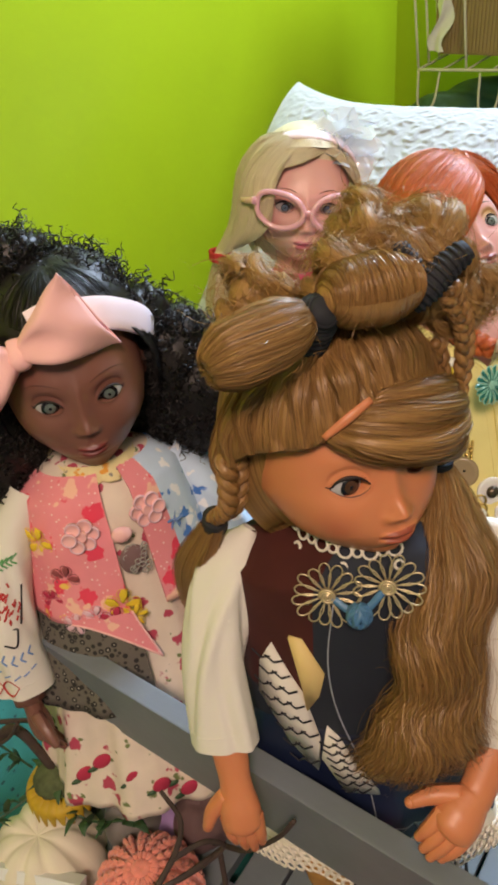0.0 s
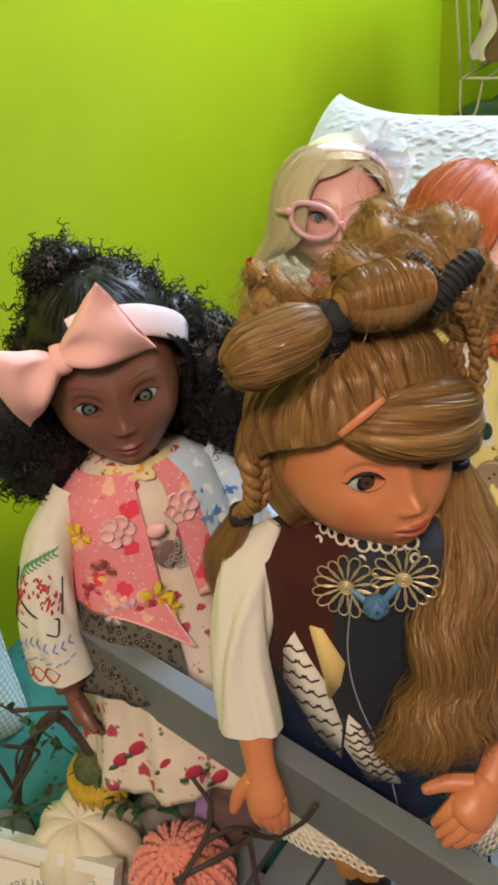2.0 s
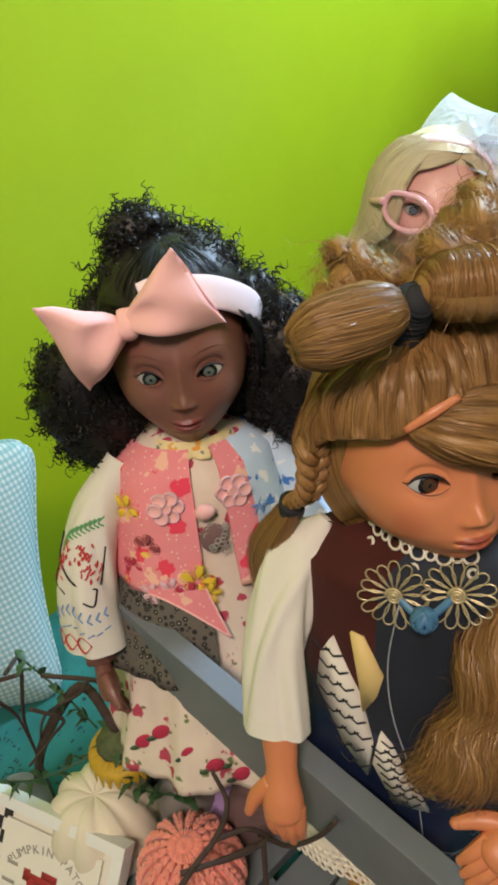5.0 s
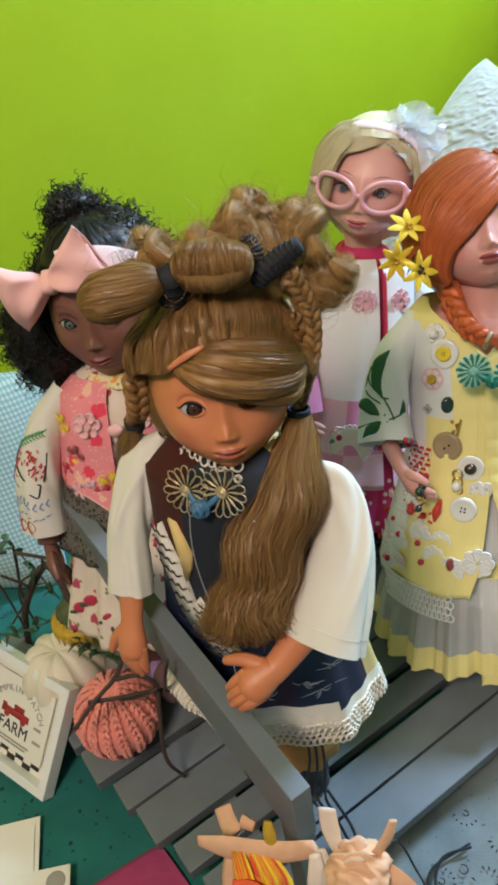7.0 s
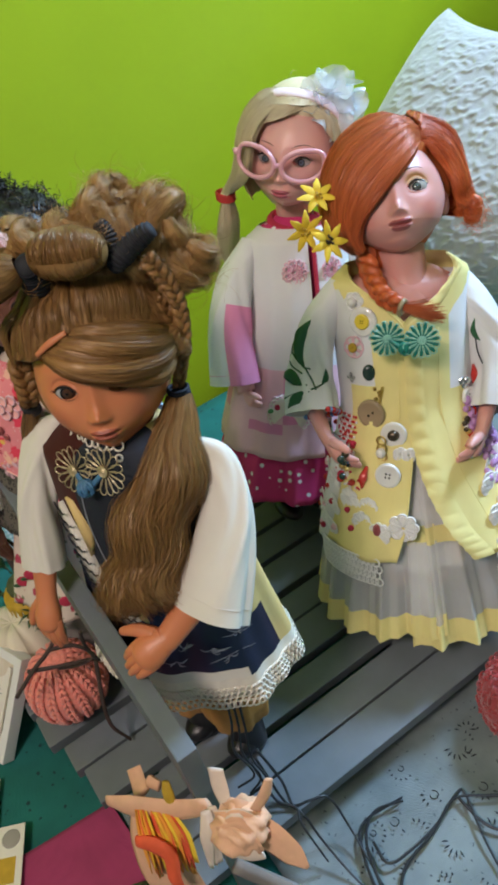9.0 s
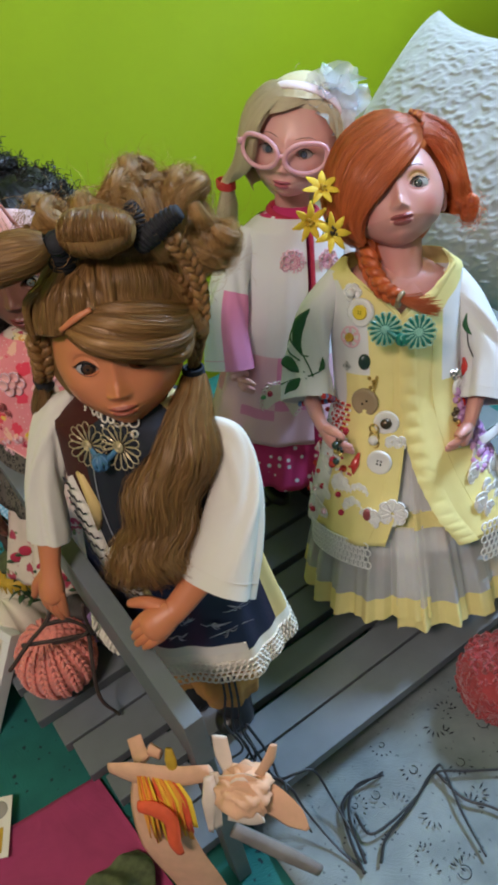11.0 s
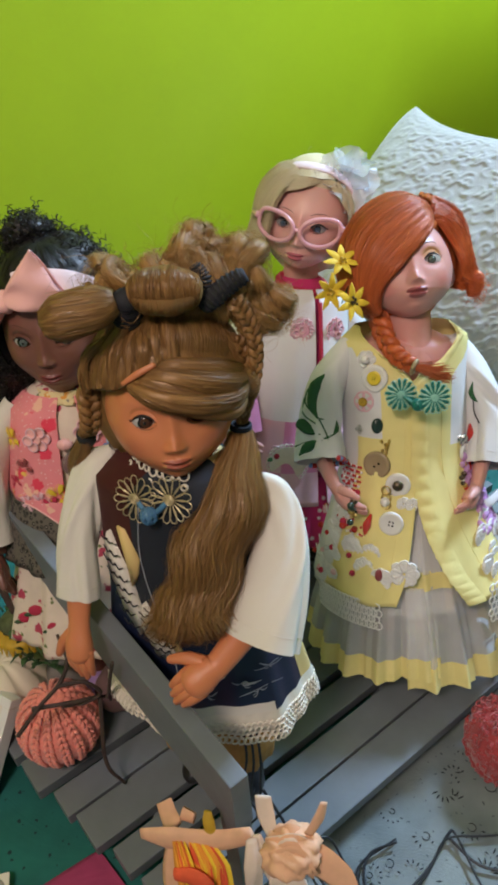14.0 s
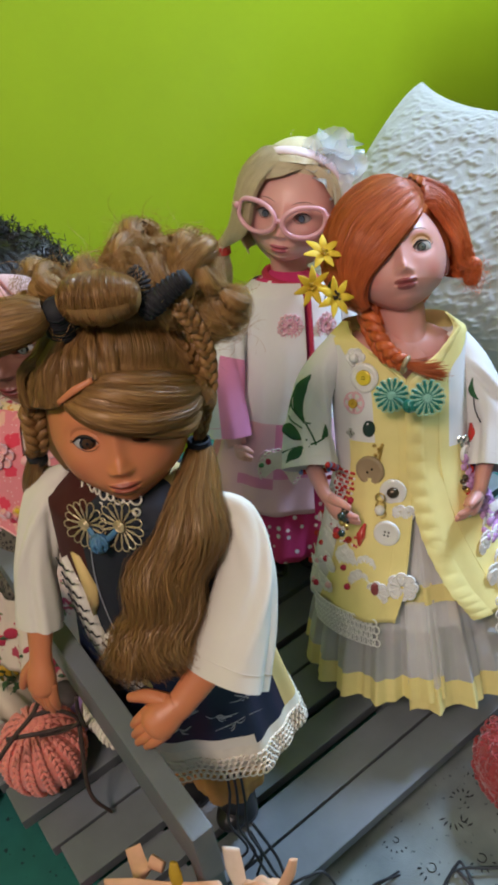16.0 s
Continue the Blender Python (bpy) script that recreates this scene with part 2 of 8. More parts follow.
M["yellow_print"] = yl
lc = mat("black_lace_print", (0.13, 0.112, 0.088), 0.85, 0.1, 60.0, weave=0.3)
spots(lc, (0.02, 0.018, 0.016), 230.0, 0.42, 0.05, 0.8)
spots(lc, (0.40, 0.36, 0.30), 230.0, 0.14, 0.05, 0.8)
M["lace_print"] = lc
M["maroon"] = mat("dark_maroon_velvet", (0.058, 0.013, 0.010), 0.85, 0.3, 50.0, sheen=0.05, spec=0.2)
M["navy"] = mat("dark_navy_cotton", (0.012, 0.016, 0.026), 0.8, 0.2, 50.0, weave=0.3)
nv = mat("navy_satin_print", (0.008, 0.014, 0.042), 0.42, 0.2, 50.0, weave=0.2)
M["navy_satin"] = nv
M["silver_thread"] = mat("silver_grey_thread", (0.34, 0.36, 0.40), 0.5)
M["lace"] = mat("ivory_crochet_cotton", (0.76, 0.70, 0.58), 0.9, 0.1, 200.0, 0.5, 900.0)
M["white_lace"] = mat("white_crochet_cotton", (0.84, 0.83, 0.80), 0.9, 0.06, 200.0, 0.5, 900.0)
M["organza"] = mat("sheer_white_organza", (0.95, 0.95, 0.94), 0.35, 0.04, 90.0, alpha=0.42, sheen=0.8)
M["tulle"] = mat("iridescent_tulle", (0.80, 0.86, 0.90), 0.25, 0.05, 90.0, alpha=0.45, coat=0.6)
M["green_leaf_print"] = mat("dark_green_embroidery", (0.018, 0.10, 0.035), 0.8, 0.15, 300.0, 0.4, 900.0)
M["green_thread"] = mat("green_thread", (0.10, 0.34, 0.12), 0.8)
M["red_thread"] = mat("red_thread", (0.52, 0.035, 0.03), 0.8)
M["blue_thread"] = mat("blue_thread", (0.16, 0.28, 0.55), 0.8)
M["black_thread"] = mat("black_thread", (0.015, 0.015, 0.018), 0.8)
M["teal_ribbon"] = mat("teal_satin_cord", (0.012, 0.19, 0.145), 0.35, 0.2, 200.0)
M["teal_cord"] = mat("mint_cord_edge", (0.30, 0.62, 0.50), 0.4, 0.1, 200.0)
M["gold_cord"] = mat("gold_metallic_cord", (0.58, 0.47, 0.27), 0.35, 0.2, 500.0, metal=0.5)
M["blue_ribbon"] = mat("dusty_blue_ribbon", (0.06, 0.17, 0.30), 0.45, 0.2, 200.0)
M["pearl"] = mat("pearly_white_plastic", (0.80, 0.78, 0.74), 0.22, 0.04, coat=0.6)
M["tan_button"] = mat("smoky_tan_button", (0.34, 0.25, 0.14), 0.3, 0.15)
M["dark_button"] = mat("dark_green_button", (0.02, 0.045, 0.035), 0.25, 0.1)
M["yellow_button"] = mat("yellow_button", (0.80, 0.60, 0.04), 0.3, 0.05)
M["red_bead"] = mat("red_glass_bead", (0.55, 0.03, 0.02), 0.1, 0.1, coat=1.0)
M["silver"] = mat("silver_metal", (0.62, 0.62, 0.60), 0.25, 0.1, metal=1.0)
M["brass"] = mat("brass_metal", (0.60, 0.42, 0.14), 0.3, 0.15, metal=1.0)
M["bronze"] = mat("dark_bronze_metal", (0.10, 0.075, 0.05), 0.35, 0.2, metal=0.8)
M["lilac"] = mat("lilac_plastic", (0.50, 0.33, 0.62), 0.35, 0.08)
M["lilac_wool"] = mat("lilac_crochet_wool", (0.58, 0.32, 0.60), 0.9, 0.2, 200.0, 0.6, 700.0)
M["daisy"] = mat("yellow_petal_silk", (0.84, 0.58, 0.03), 0.7, 0.15, 120.0)
M["coral_yarn"] = mat("coral_knitted_wool", (0.84, 0.27, 0.20), 0.95, 0.18, 300.0, 0.6, 1500.0, sheen=0.4)
M["red_yarn"] = mat("brick_red_boucle_wool", (0.42, 0.055, 0.055), 0.95, 0.25, 300.0, 0.6, 1500.0, sheen=0.4)
M["plush"] = mat("white_rosette_plush", (0.46, 0.455, 0.44), 0.95, 0.06, 60.0, 0.8, 300.0, sheen=0.5)
gg = mat("aqua_gingham_cotton", (0.515, 0.562, 0.546), 0.9, 0.06, 30.0, weave=0.3)
M["gingham"] = checks(gg, (0.10, 0.30, 0.30), 62.0, ("X", "Z"), 0, 0.55)
gk = mat("black_gingham_cotton", (0.577, 0.546, 0.484), 0.9, 0.06, 30.0, weave=0.3)
M["gingham_black"] = checks(gk, (0.03, 0.03, 0.035), 62.0, ("X", "Z"), 0, 0.6)
go = mat("orange_gingham_cotton", (0.80, 0.66, 0.50), 0.9, 0.06, 30.0, weave=0.3)
M["gingham_orange"] = checks(go, (0.70, 0.22, 0.08), 60.0, ("X", "Z"), 0, 0.5)
M["cane"] = mat("brown_twig_bark", (0.055, 0.035, 0.026), 0.8, 0.35, 200.0, 0.6, 700.0)
M["cord_dark"] = mat("dark_waxed_cord", (0.03, 0.033, 0.036), 0.45, 0.3, 300.0)
M["leaf"] = mat("dark_green_leaf", (0.03, 0.075, 0.028), 0.5, 0.3, 120.0)
M["sunflower"] = mat("golden_petal", (0.52, 0.32, 0.018), 0.6, 0.2, 150.0)
M["seed"] = mat("dark_seed_head", (0.05, 0.035, 0.015), 0.9, 0.4, 400.0, 0.6, 900.0)
M["pumpkin_cream"] = mat("cream_felt_pumpkin", (0.78, 0.70, 0.54), 0.9, 0.05, 30.0, weave=0.2)
M["husk"] = mat("peach_dried_husk", (0.74, 0.42, 0.25), 0.75, 0.15, 90.0, 0.4, 300.0)
M["husk_white"] = mat("white_dried_husk", (0.74, 0.60, 0.48), 0.75, 0.1, 90.0, 0.4, 300.0)
M["orange_fibre"] = mat("orange_dyed_husk", (0.80, 0.32, 0.03), 0.8, 0.2, 120.0, 0.4, 300.0)
M["red_fibre"] = mat("red_dyed_husk", (0.72, 0.10, 0.03), 0.8, 0.2, 120.0, 0.4, 300.0)
M["moss"] = mat("olive_patterned_cloth", (0.09, 0.11, 0.045), 0.9, 0.5, 200.0)
M["cardboard"] = mat("ribbed_cardboard", (0.33, 0.22, 0.085), 0.85, 0.12, 20.0)
M["wire"] = mat("ivory_coated_wire", (0.66, 0.58, 0.46), 0.4, 0.06)
M["bag"] = mat("dark_green_vinyl_bag", (0.025, 0.075, 0.06), 0.35, 0.3, 25.0, 0.5, 90.0)
M["paper"] = mat("warm_white_paper", (0.80, 0.75, 0.66), 0.85, 0.03, 30.0)
M["print_black"] = mat("black_print", (0.025, 0.022, 0.02), 0.8)
M["print_red"] = mat("dark_red_print", (0.36, 0.03, 0.025), 0.8)
M["print_grey"] = mat("grey_print", (0.35, 0.32, 0.28), 0.8)
M["boot"] = mat("ochre_suede", (0.46, 0.23, 0.055), 0.75, 0.3, 90.0, 0.4, 500.0)
# black shoes, and the shade under the tan doll's hem put into colour
M["shoe_black"] = mat("black_shoe_and_boot_shade", (0.012, 0.012, 0.013), 0.35, 0.1)
M["grey_lump"] = mat("grey_felt_stone", (0.22, 0.20, 0.18), 0.85, 0.3, 60.0, 0.5, 300.0)
M["mauve"] = mat("dusty_mauve_felt", (0.20, 0.115, 0.11), 0.9, 0.2, 60.0, 0.4, 400.0)
M["window_frame"] = mat("white_window_paint", (0.8, 0.8, 0.78), 0.4, 0.03)
M["lamp_glass"] = mat("opal_lamp_glass", (0.8, 0.78, 0.72), 0.3, 0.02)

# ---- mesh tools ----
class Geo:
    """Vertices, faces, slots and texture coordinates of one mesh."""

    def __init__(self):
        self.v, self.f, self.m, self.uv, self.mats, self.n = [], [], [], [], [], 0

    def slot(self, key):
        if key not in self.mats:
            self.mats.append(key)
        return self.mats.index(key)

    def add(self, verts, faces, key, uv=None):
        """faces: a list of index tuples, or one array of equal rows."""
        verts = np.asarray(verts, float).reshape(-1, 3)
        self.v.append(verts)
        self.uv.append(np.zeros((len(verts), 2)) if uv is None else np.asarray(uv, float).reshape(-1, 2))
        if isinstance(faces, np.ndarray):
            flat, sizes = faces.ravel(), np.full(len(faces), faces.shape[1])
        else:
            flat, sizes = np.array([a for f in faces for a in f], int), np.array([len(f) for f in faces], int)
        self.f.append((flat + self.n, sizes))
        self.m.append(np.array([self.slot(k) for k in key]) if isinstance(key, list) else np.full(len(sizes), self.slot(key)))
        self.n += len(verts)

    def grid(self, P, key, uv=None):
        """A sheet through an array of points, rows by columns. key: a slot or a function of row and column fractions."""
        P = np.asarray(P, float)
        r, c = P.shape[:2]
        I, J = np.meshgrid(np.arange(r - 1), np.arange(c - 1), indexing="ij")
        k = (I * c + J).ravel()
        faces = np.stack([k, k + 1, k + c + 1, k + c], -1)
        keys = key
        if callable(key):
            keys = [key((i + 0.5) / (r - 1), (j + 0.5) / (c - 1)) for i in range(r - 1) for j in range(c - 1)]
        if uv is None:
            u, w = np.meshgrid(np.linspace(0, 1, c), np.linspace(0, 1, r))
            uv = np.stack([u, w], -1)
        self.add(P.reshape(-1, 3), faces, keys, uv.reshape(-1, 2))

    def build(self, name, m=None, parent=None, weld=False):
        me = bpy.data.meshes.new(name)
        co = np.concatenate(self.v)
        loops = np.concatenate([f[0] for f in self.f])
        sizes = np.concatenate([f[1] for f in self.f])
        me.vertices.add(len(co))
        me.vertices.foreach_set("co", co.ravel())
        me.loops.add(len(loops))
        me.loops.foreach_set("vertex_index", loops)
        me.polygons.add(len(sizes))
        me.polygons.foreach_set("loop_start", np.concatenate([[0], np.cumsum(sizes)[:-1]]))
        for k in self.mats:
            me.materials.append(M[k])
        me.polygons.foreach_set("material_index", np.concatenate(self.m))
        me.polygons.foreach_set("use_smooth", np.ones(len(sizes), bool))
        lay = me.uv_layers.new(name="UVMap")
        lay.data.foreach_set("uv", np.concatenate(self.uv)[loops].ravel())
        me.update(calc_edges=True)
        me.validate()
        if weld:
            bm = bmesh.new()
            bm.from_mesh(me)
            bmesh.ops.remove_doubles(bm, verts=bm.verts[:], dist=1e-6)
            bm.to_mesh(me)
            bm.free()
        ob = new(name, me)
        if parent is not None:
            ob.parent = parent
        if m is not None:
            ob.matrix_basis = m
        return ob


def V(*a):
    return np.array(a, float)


def unit(a):
    a = np.asarray(a, float)
    return a / (np.linalg.norm(a) + 1e-12)


def ball(g, c, r, key, seg=24, rings=16, rot=None, fn=None):
    """An ellipsoid; fn moves its unit points."""
    r = np.broadcast_to(np.asarray(r, float), (3,))
    th = np.linspace(0, np.pi, rings + 1)
    ph = np.linspace(0, 2 * np.pi, seg + 1)
    T, Ph = np.meshgrid(th, ph, indexing="ij")
    P = np.stack([np.sin(T) * np.sin(Ph), -np.sin(T) * np.cos(Ph), np.cos(T)], -1)
    Q = P * r
    if fn is not None:
        Q = fn(P, Q)
    if rot is not None:
        Q = Q @ np.asarray(rot).T
    g.grid(Q + np.asarray(c), key, np.stack([Ph / (2 * np.pi), T / np.pi], -1))


def spline(pts, n):
    """A smooth curve through points."""
    p = np.asarray(pts, float)
    if len(p) == 2:
        t = np.linspace(0, 1, n)[:, None]
        return p[0] * (1 - t) + p[1] * t
    q = np.vstack([2 * p[0] - p[1], p, 2 * p[-1] - p[-2]])
    out = []
    for s in np.linspace(0, len(p) - 1 - 1e-9, n):
        i = int(s)
        t = s - i
        a, b, c, d = q[i:i + 4]
        out.append(0.5 * (2 * b + (c - a) * t + (2 * a - 5 * b + 4 * c - d) * t * t + (3 * b - a - 3 * c + d) * t ** 3))
    return np.array(out)


def tube(g, pts, rad, key, n=16, seg=8, flat=1.0, side=None, cap=True, smooth=True):
    """A round or flattened cord along a curve. rad: one radius or several along it. side: the way of the wide axis."""
    C = spline(pts, n) if smooth else np.asarray(pts, float)
    n = len(C)
    R = np.interp(np.linspace(0, 1, n), np.linspace(0, 1, len(np.atleast_1d(rad))), np.atleast_1d(rad))
    T = np.gradient(C, axis=0)
    T /= np.linalg.norm(T, axis=1)[:, None] + 1e-12
    a = np.asarray(side if side is not None else (0.31, 0.17, 0.93), float)
    rows = []
    for i in range(n):
        a = a - T[i] * (a @ T[i])
        a = unit(a) if np.linalg.norm(a) > 1e-6 else unit(np.cross(T[i], (1, 0.2, 0.1)))
        b = np.cross(T[i], a)
        ph = np.linspace(0, 2 * np.pi, seg + 1)
        rows.append(C[i] + R[i] * (np.cos(ph)[:, None] * a + flat * np.sin(ph)[:, None] * b))
    P = np.array(rows)
    if cap:
        P = np.concatenate([np.repeat(C[:1], seg + 1, 0)[None], P, np.repeat(C[-1:], seg + 1, 0)[None]])
    u, w = np.meshgrid(np.linspace(0, 1, seg + 1), np.linspace(0, 1, len(P)))
    g.grid(P, key, np.stack([u + random.random() * 3, w + random.random() * 3], -1))


def shell(g, prof, key, a0=-np.pi, a1=np.pi, nz=24, na=48, thick=0.0016, fold=0.0, waves=9, phase=0.0, centre=(0, 0), close=False):
    """A garment: rings of radii down a profile (z, rx, ry, x, y), open between the angles a1 and a0; folds grow towards the hem. 0 is the front."""
    p = np.asarray([list(q) + [0.0] * (5 - len(q)) for q in prof], float)
    s = np.linspace(0, 1, nz)
    k = np.linspace(0, 1, len(p))
    z, rx, ry, cx, cy = [np.interp(s, k, p[:, i]) for i in range(5)]
    th = np.linspace(a0, a1, na)
    S, TH = np.meshgrid(s, th, indexing="ij")
    wob = 1 + fold * S ** 1.3 * (np.sin(waves * TH + phase) + 0.45 * np.sin(2.3 * waves * TH + 1.7 * phase + 2 * S))

    def surf(off):
        X = cx[:, None] + (rx[:, None] * wob + off) * np.sin(TH)
        Y = cy[:, None] - (ry[:, None] * wob + off) * np.cos(TH)
        return np.stack([X, Y, np.repeat(z[:, None], na, 1)], -1)

    A, B = surf(0.0), surf(-thick)
    full = np.concatenate([A, B[::-1]])
    kk = (lambda r, c: key(min(1.0, 2 * r) if r < 0.5 else 2 - 2 * r, c)) if callable(key) else key
    g.grid(full, kk)
    if not close and a1 - a0 < 2 * np.pi - 0.01:
        for j in (0, na - 1):
            g.grid(np.stack([A[:, j], B[:, j]], 1), key if not callable(key) else key(0.5, 0.0 if j == 0 else 1.0))
    return lambda f, t: (V(np.interp(f, s, cx) + np.interp(f, s, rx) * math.sin(t), np.interp(f, s, cy) - np.interp(f, s, ry) * math.cos(t), np.interp(f, s, z)), unit(V(math.sin(t) / np.interp(f, s, rx), -math.cos(t) / np.interp(f, s, ry), 0.0)))


def disc(g, c, nrm, r, h, key, seg=20, dish=0.0, hole=0, hole_key="black"):
    """A button: a rounded disc, dished, with holes or a knob."""
    nrm = unit(nrm)
    a = unit(np.cross(nrm, (0.1, 0.2, 1.0)))
    b = np.cross(nrm, a)
    ph = np.linspace(0, 2 * np.pi, seg + 1)
    prof = [(0.0, h * (1 - dish)), (0.55 * r, h * (1 - dish)), (0.75 * r, h), (0.93 * r, h), (r, h * 0.6), (r, 0.0)]
    P = np.array([c + q * (np.cos(ph)[:, None] * a + np.sin(ph)[:, None] * b) + w * nrm for q, w in prof])
    g.grid(P, key)
    for i in range(hole):
        t = 2 * np.pi * i / hole + 0.6
        ball(g, c + nrm * h * (1 - dish) + 0.2 * r * (math.cos(t) * a + math.sin(t) * b), r * 0.085, hole_key, 8, 6)


def ring(g, c, nrm, r, w, key, seg=14, ts=5, loops=1.0):
    nrm = unit(nrm)
    a = unit(np.cross(nrm, (0.13, 0.21, 1.0)))
    b = np.cross(nrm, a)
    ph = np.linspace(0, 2 * np.pi * loops, seg + 1)
    tube(g, c + r * (np.cos(ph)[:, None] * a + np.sin(ph)[:, None] * b), w, key, seg=ts, smooth=False, cap=False)


def petals(g, c, nrm, r, n, key, w=0.0006, width=0.3, upv=(0, 0, 1), a0=0.0, a1=2 * math.pi, fill=None, lift=0.0):
    """A flower of looped cord: n long loops round a centre."""
    nrm = unit(nrm)
    a = unit(np.cross(upv, nrm))
    b = np.cross(nrm, a)
    for i in range(n):
        t = a0 + (a1 - a0) * i / n
        d = math.cos(t) * a + math.sin(t) * b
        e = np.cross(nrm, d)
        L = r * random.uniform(0.92, 1.05)
        P = [c + 0.14 * r * d, c + 0.55 * L * d + width * r * 0.55 * e + nrm * lift * 0.6, c + 0.9 * L * d + width * r * 0.5 * e + nrm * lift, c + L * d + nrm * lift, c + 0.9 * L * d - width * r * 0.5 * e + nrm * lift, c + 0.55 * L * d - width * r * 0.55 * e + nrm * lift * 0.6, c + 0.14 * r * d]
        tube(g, P, w, key, n=13, seg=4)
        if fill:
            tube(g, [c + 0.2 * r * d, c + 0.6 * L * d + nrm * 0.0002, c + 0.95 * L * d], [0.0004, width * r * 0.40, width * r * 0.25], fill, n=8, seg=6, flat=0.14, side=e)


def box(x0, x1, y0, y1, z0, z1, bev=0.0015):
    bm = bmesh.new()
    bmesh.ops.create_cube(bm, size=1.0)
    for v in bm.verts:
        v.co = Vector(((x0 + x1) / 2 + v.co.x * (x1 - x0), (y0 + y1) / 2 + v.co.y * (y1 - y0), (z0 + z1) / 2 + v.co.z * (z1 - z0)))
    if bev:
        bmesh.ops.bevel(bm, geom=bm.edges[:], offset=bev, segments=2, affect="EDGES", profile=0.7)
    return bm


def part(name, bm, key, parent=None, label="", m=None, smooth=False):
    me = bpy.data.meshes.new(name)
    bm.to_mesh(me)
    bm.free()
    me.materials.append(M[key])
    if smooth:
        me.polygons.foreach_set("use_smooth", [True] * len(me.polygons))
    ob = new(name, me)
    if parent is not None:
        ob.parent = parent
    if m is not None:
        ob.matrix_basis = m
    if label:
        tagged(ob, label)
    return ob


def thing(name, label, category, m=None, group=""):
    ob = new(name)
    ob.empty_display_size = 0.05
    if m is not None:
        ob.matrix_basis = m
    return tagged(ob, label, category, group)

# ---- the room ----
def setting(name, bm, key, label="", m=None):
    return tagged(part(name, bm, key, None, "", m), label, "", "", "structure")


WY, WX = 0.87, 1.62
setting("wall_north", box(-1.7, WX + 0.1, WY, WY + 0.1, -0.8, 1.9, 0), "wall", "lime green painted wall behind the display")
# the side wall has an opening for the window
setting("wall_east", box(WX, WX + 0.1, 0.60, WY, -0.8, 1.9, 0), "wall", "lime green painted side wall")
setting("wall_east_front", box(WX, WX + 0.1, -2.2, -0.20, -0.8, 1.9, 0), "wall", "lime green painted side wall")
setting("wall_east_below", box(WX, WX + 0.1, -0.20, 0.60, -0.8, 1.05, 0), "wall", "lime green painted wall below the window")
setting("wall_east_above", box(WX, WX + 0.1, -0.20, 0.60, 1.85, 1.9, 0), "wall", "lime green painted wall above the window")
# unseen walls close the room; their dark colour is added to hold back fill
setting("wall_west", box(-1.8, -1.7, -2.2, WY, -0.8, 1.9, 0), "dim", "unseen side wall, darkened to cut bounced fill")
setting("wall_south", box(-1.8, WX + 0.1, -2.3, -2.2, -0.8, 1.9, 0), "dim", "unseen wall behind the camera, darkened to cut bounced fill")
setting("floor", box(-1.8, WX + 0.1, -2.3, WY + 0.1, -0.9, -0.8, 0), "floorwood", "brown board floor")
setting("ceiling", box(-1.8, WX + 0.1, -2.3, WY + 0.1, 1.9, 2.0, 0), "white", "plain white ceiling")
win = tagged(thing("window_1", "white framed window in the side wall", "window"), kind="structure")
for n, b in (("window_frame", (-0.20, -0.16, 1.05, 1.85)), ("window_frame", (0.56, 0.60, 1.05, 1.85)), ("window_sill", (-0.16, 0.56, 1.05, 1.09)), ("window_frame", (-0.16, 0.56, 1.81, 1.85))):
    part(n, box(WX + 0.02, WX + 0.08, b[0], b[1], b[2], b[3], 0.003), "window_frame", win)

# ---- the covered table ----
TZ = -0.045
table = thing("display_table", "low wooden table covered by printed cloths", "table")
part("tabletop", box(-0.9, 1.5, -0.75, 0.60, TZ - 0.035, TZ - 0.006, 0.004), "floorwood", table)
for x in (-0.84, 1.44):
    for y in (-0.69, 0.54):
        part("leg", box(x - 0.03, x + 0.03, y - 0.03, y + 0.03, -0.8, TZ - 0.035, 0.003), "floorwood", table)


def cloth(name, key, outline, z, label, ripple=0.0012, seed=0.0):
    """A thin cloth over a four-cornered stretch of the table, with soft ripples."""
    g = Geo()
    n = 60
    a, b, c, d = [V(*q, 0) for q in outline]
    s = np.linspace(0, 1, n)
    U, W = np.meshgrid(s, s)
    P = (a * (1 - U)[..., None] + b * U[..., None]) * (1 - W)[..., None] + (d * (1 - U)[..., None] + c * U[..., None]) * W[..., None]
    P[..., 2] = z + ripple * (np.sin(P[..., 0] * 37 + seed + 3 * np.sin(P[..., 1] * 13)) + np.sin(P[..., 1] * 51 + seed * 2 + P[..., 0] * 20) + 0.5 * np.sin((P[..., 0] + P[..., 1]) * 95)) + 0.0005
    Q = P.copy()
    Q[..., 2] -= 0.0015
    g.grid(P, key)
    g.grid(Q[:, ::-1], key)
    for e in ((P[0], Q[0]), (P[-1], Q[-1]), (P[:, 0], Q[:, 0]), (P[:, -1], Q[:, -1])):
        g.grid(np.stack(e), key)
    return tagged(g.build(name, weld=True), label, "cloth")


cloth("table_cloth", "teal_cloth", ((-0.9, -0.75), (0.9, -0.75), (0.9, 0.60), (-0.9, 0.60)), TZ, "teal printed cotton cloth spread on the table")
cloth("table_runner", "slate_cloth", ((0.035, -0.62), (0.85, -0.62), (0.95, 0.055), (0.035, 0.06)), TZ + 0.006, "slate grey cotton cloth with black botanical prints", 0.001, 2.0)
cloth("felt_mat", "magenta_cloth", ((-0.42, -0.1), (-0.035, -0.1), (-0.055, 0.155), (-0.42, 0.185)), TZ + 0.006, "magenta felt mat lying on teal cloth", 0.0008, 4.0)

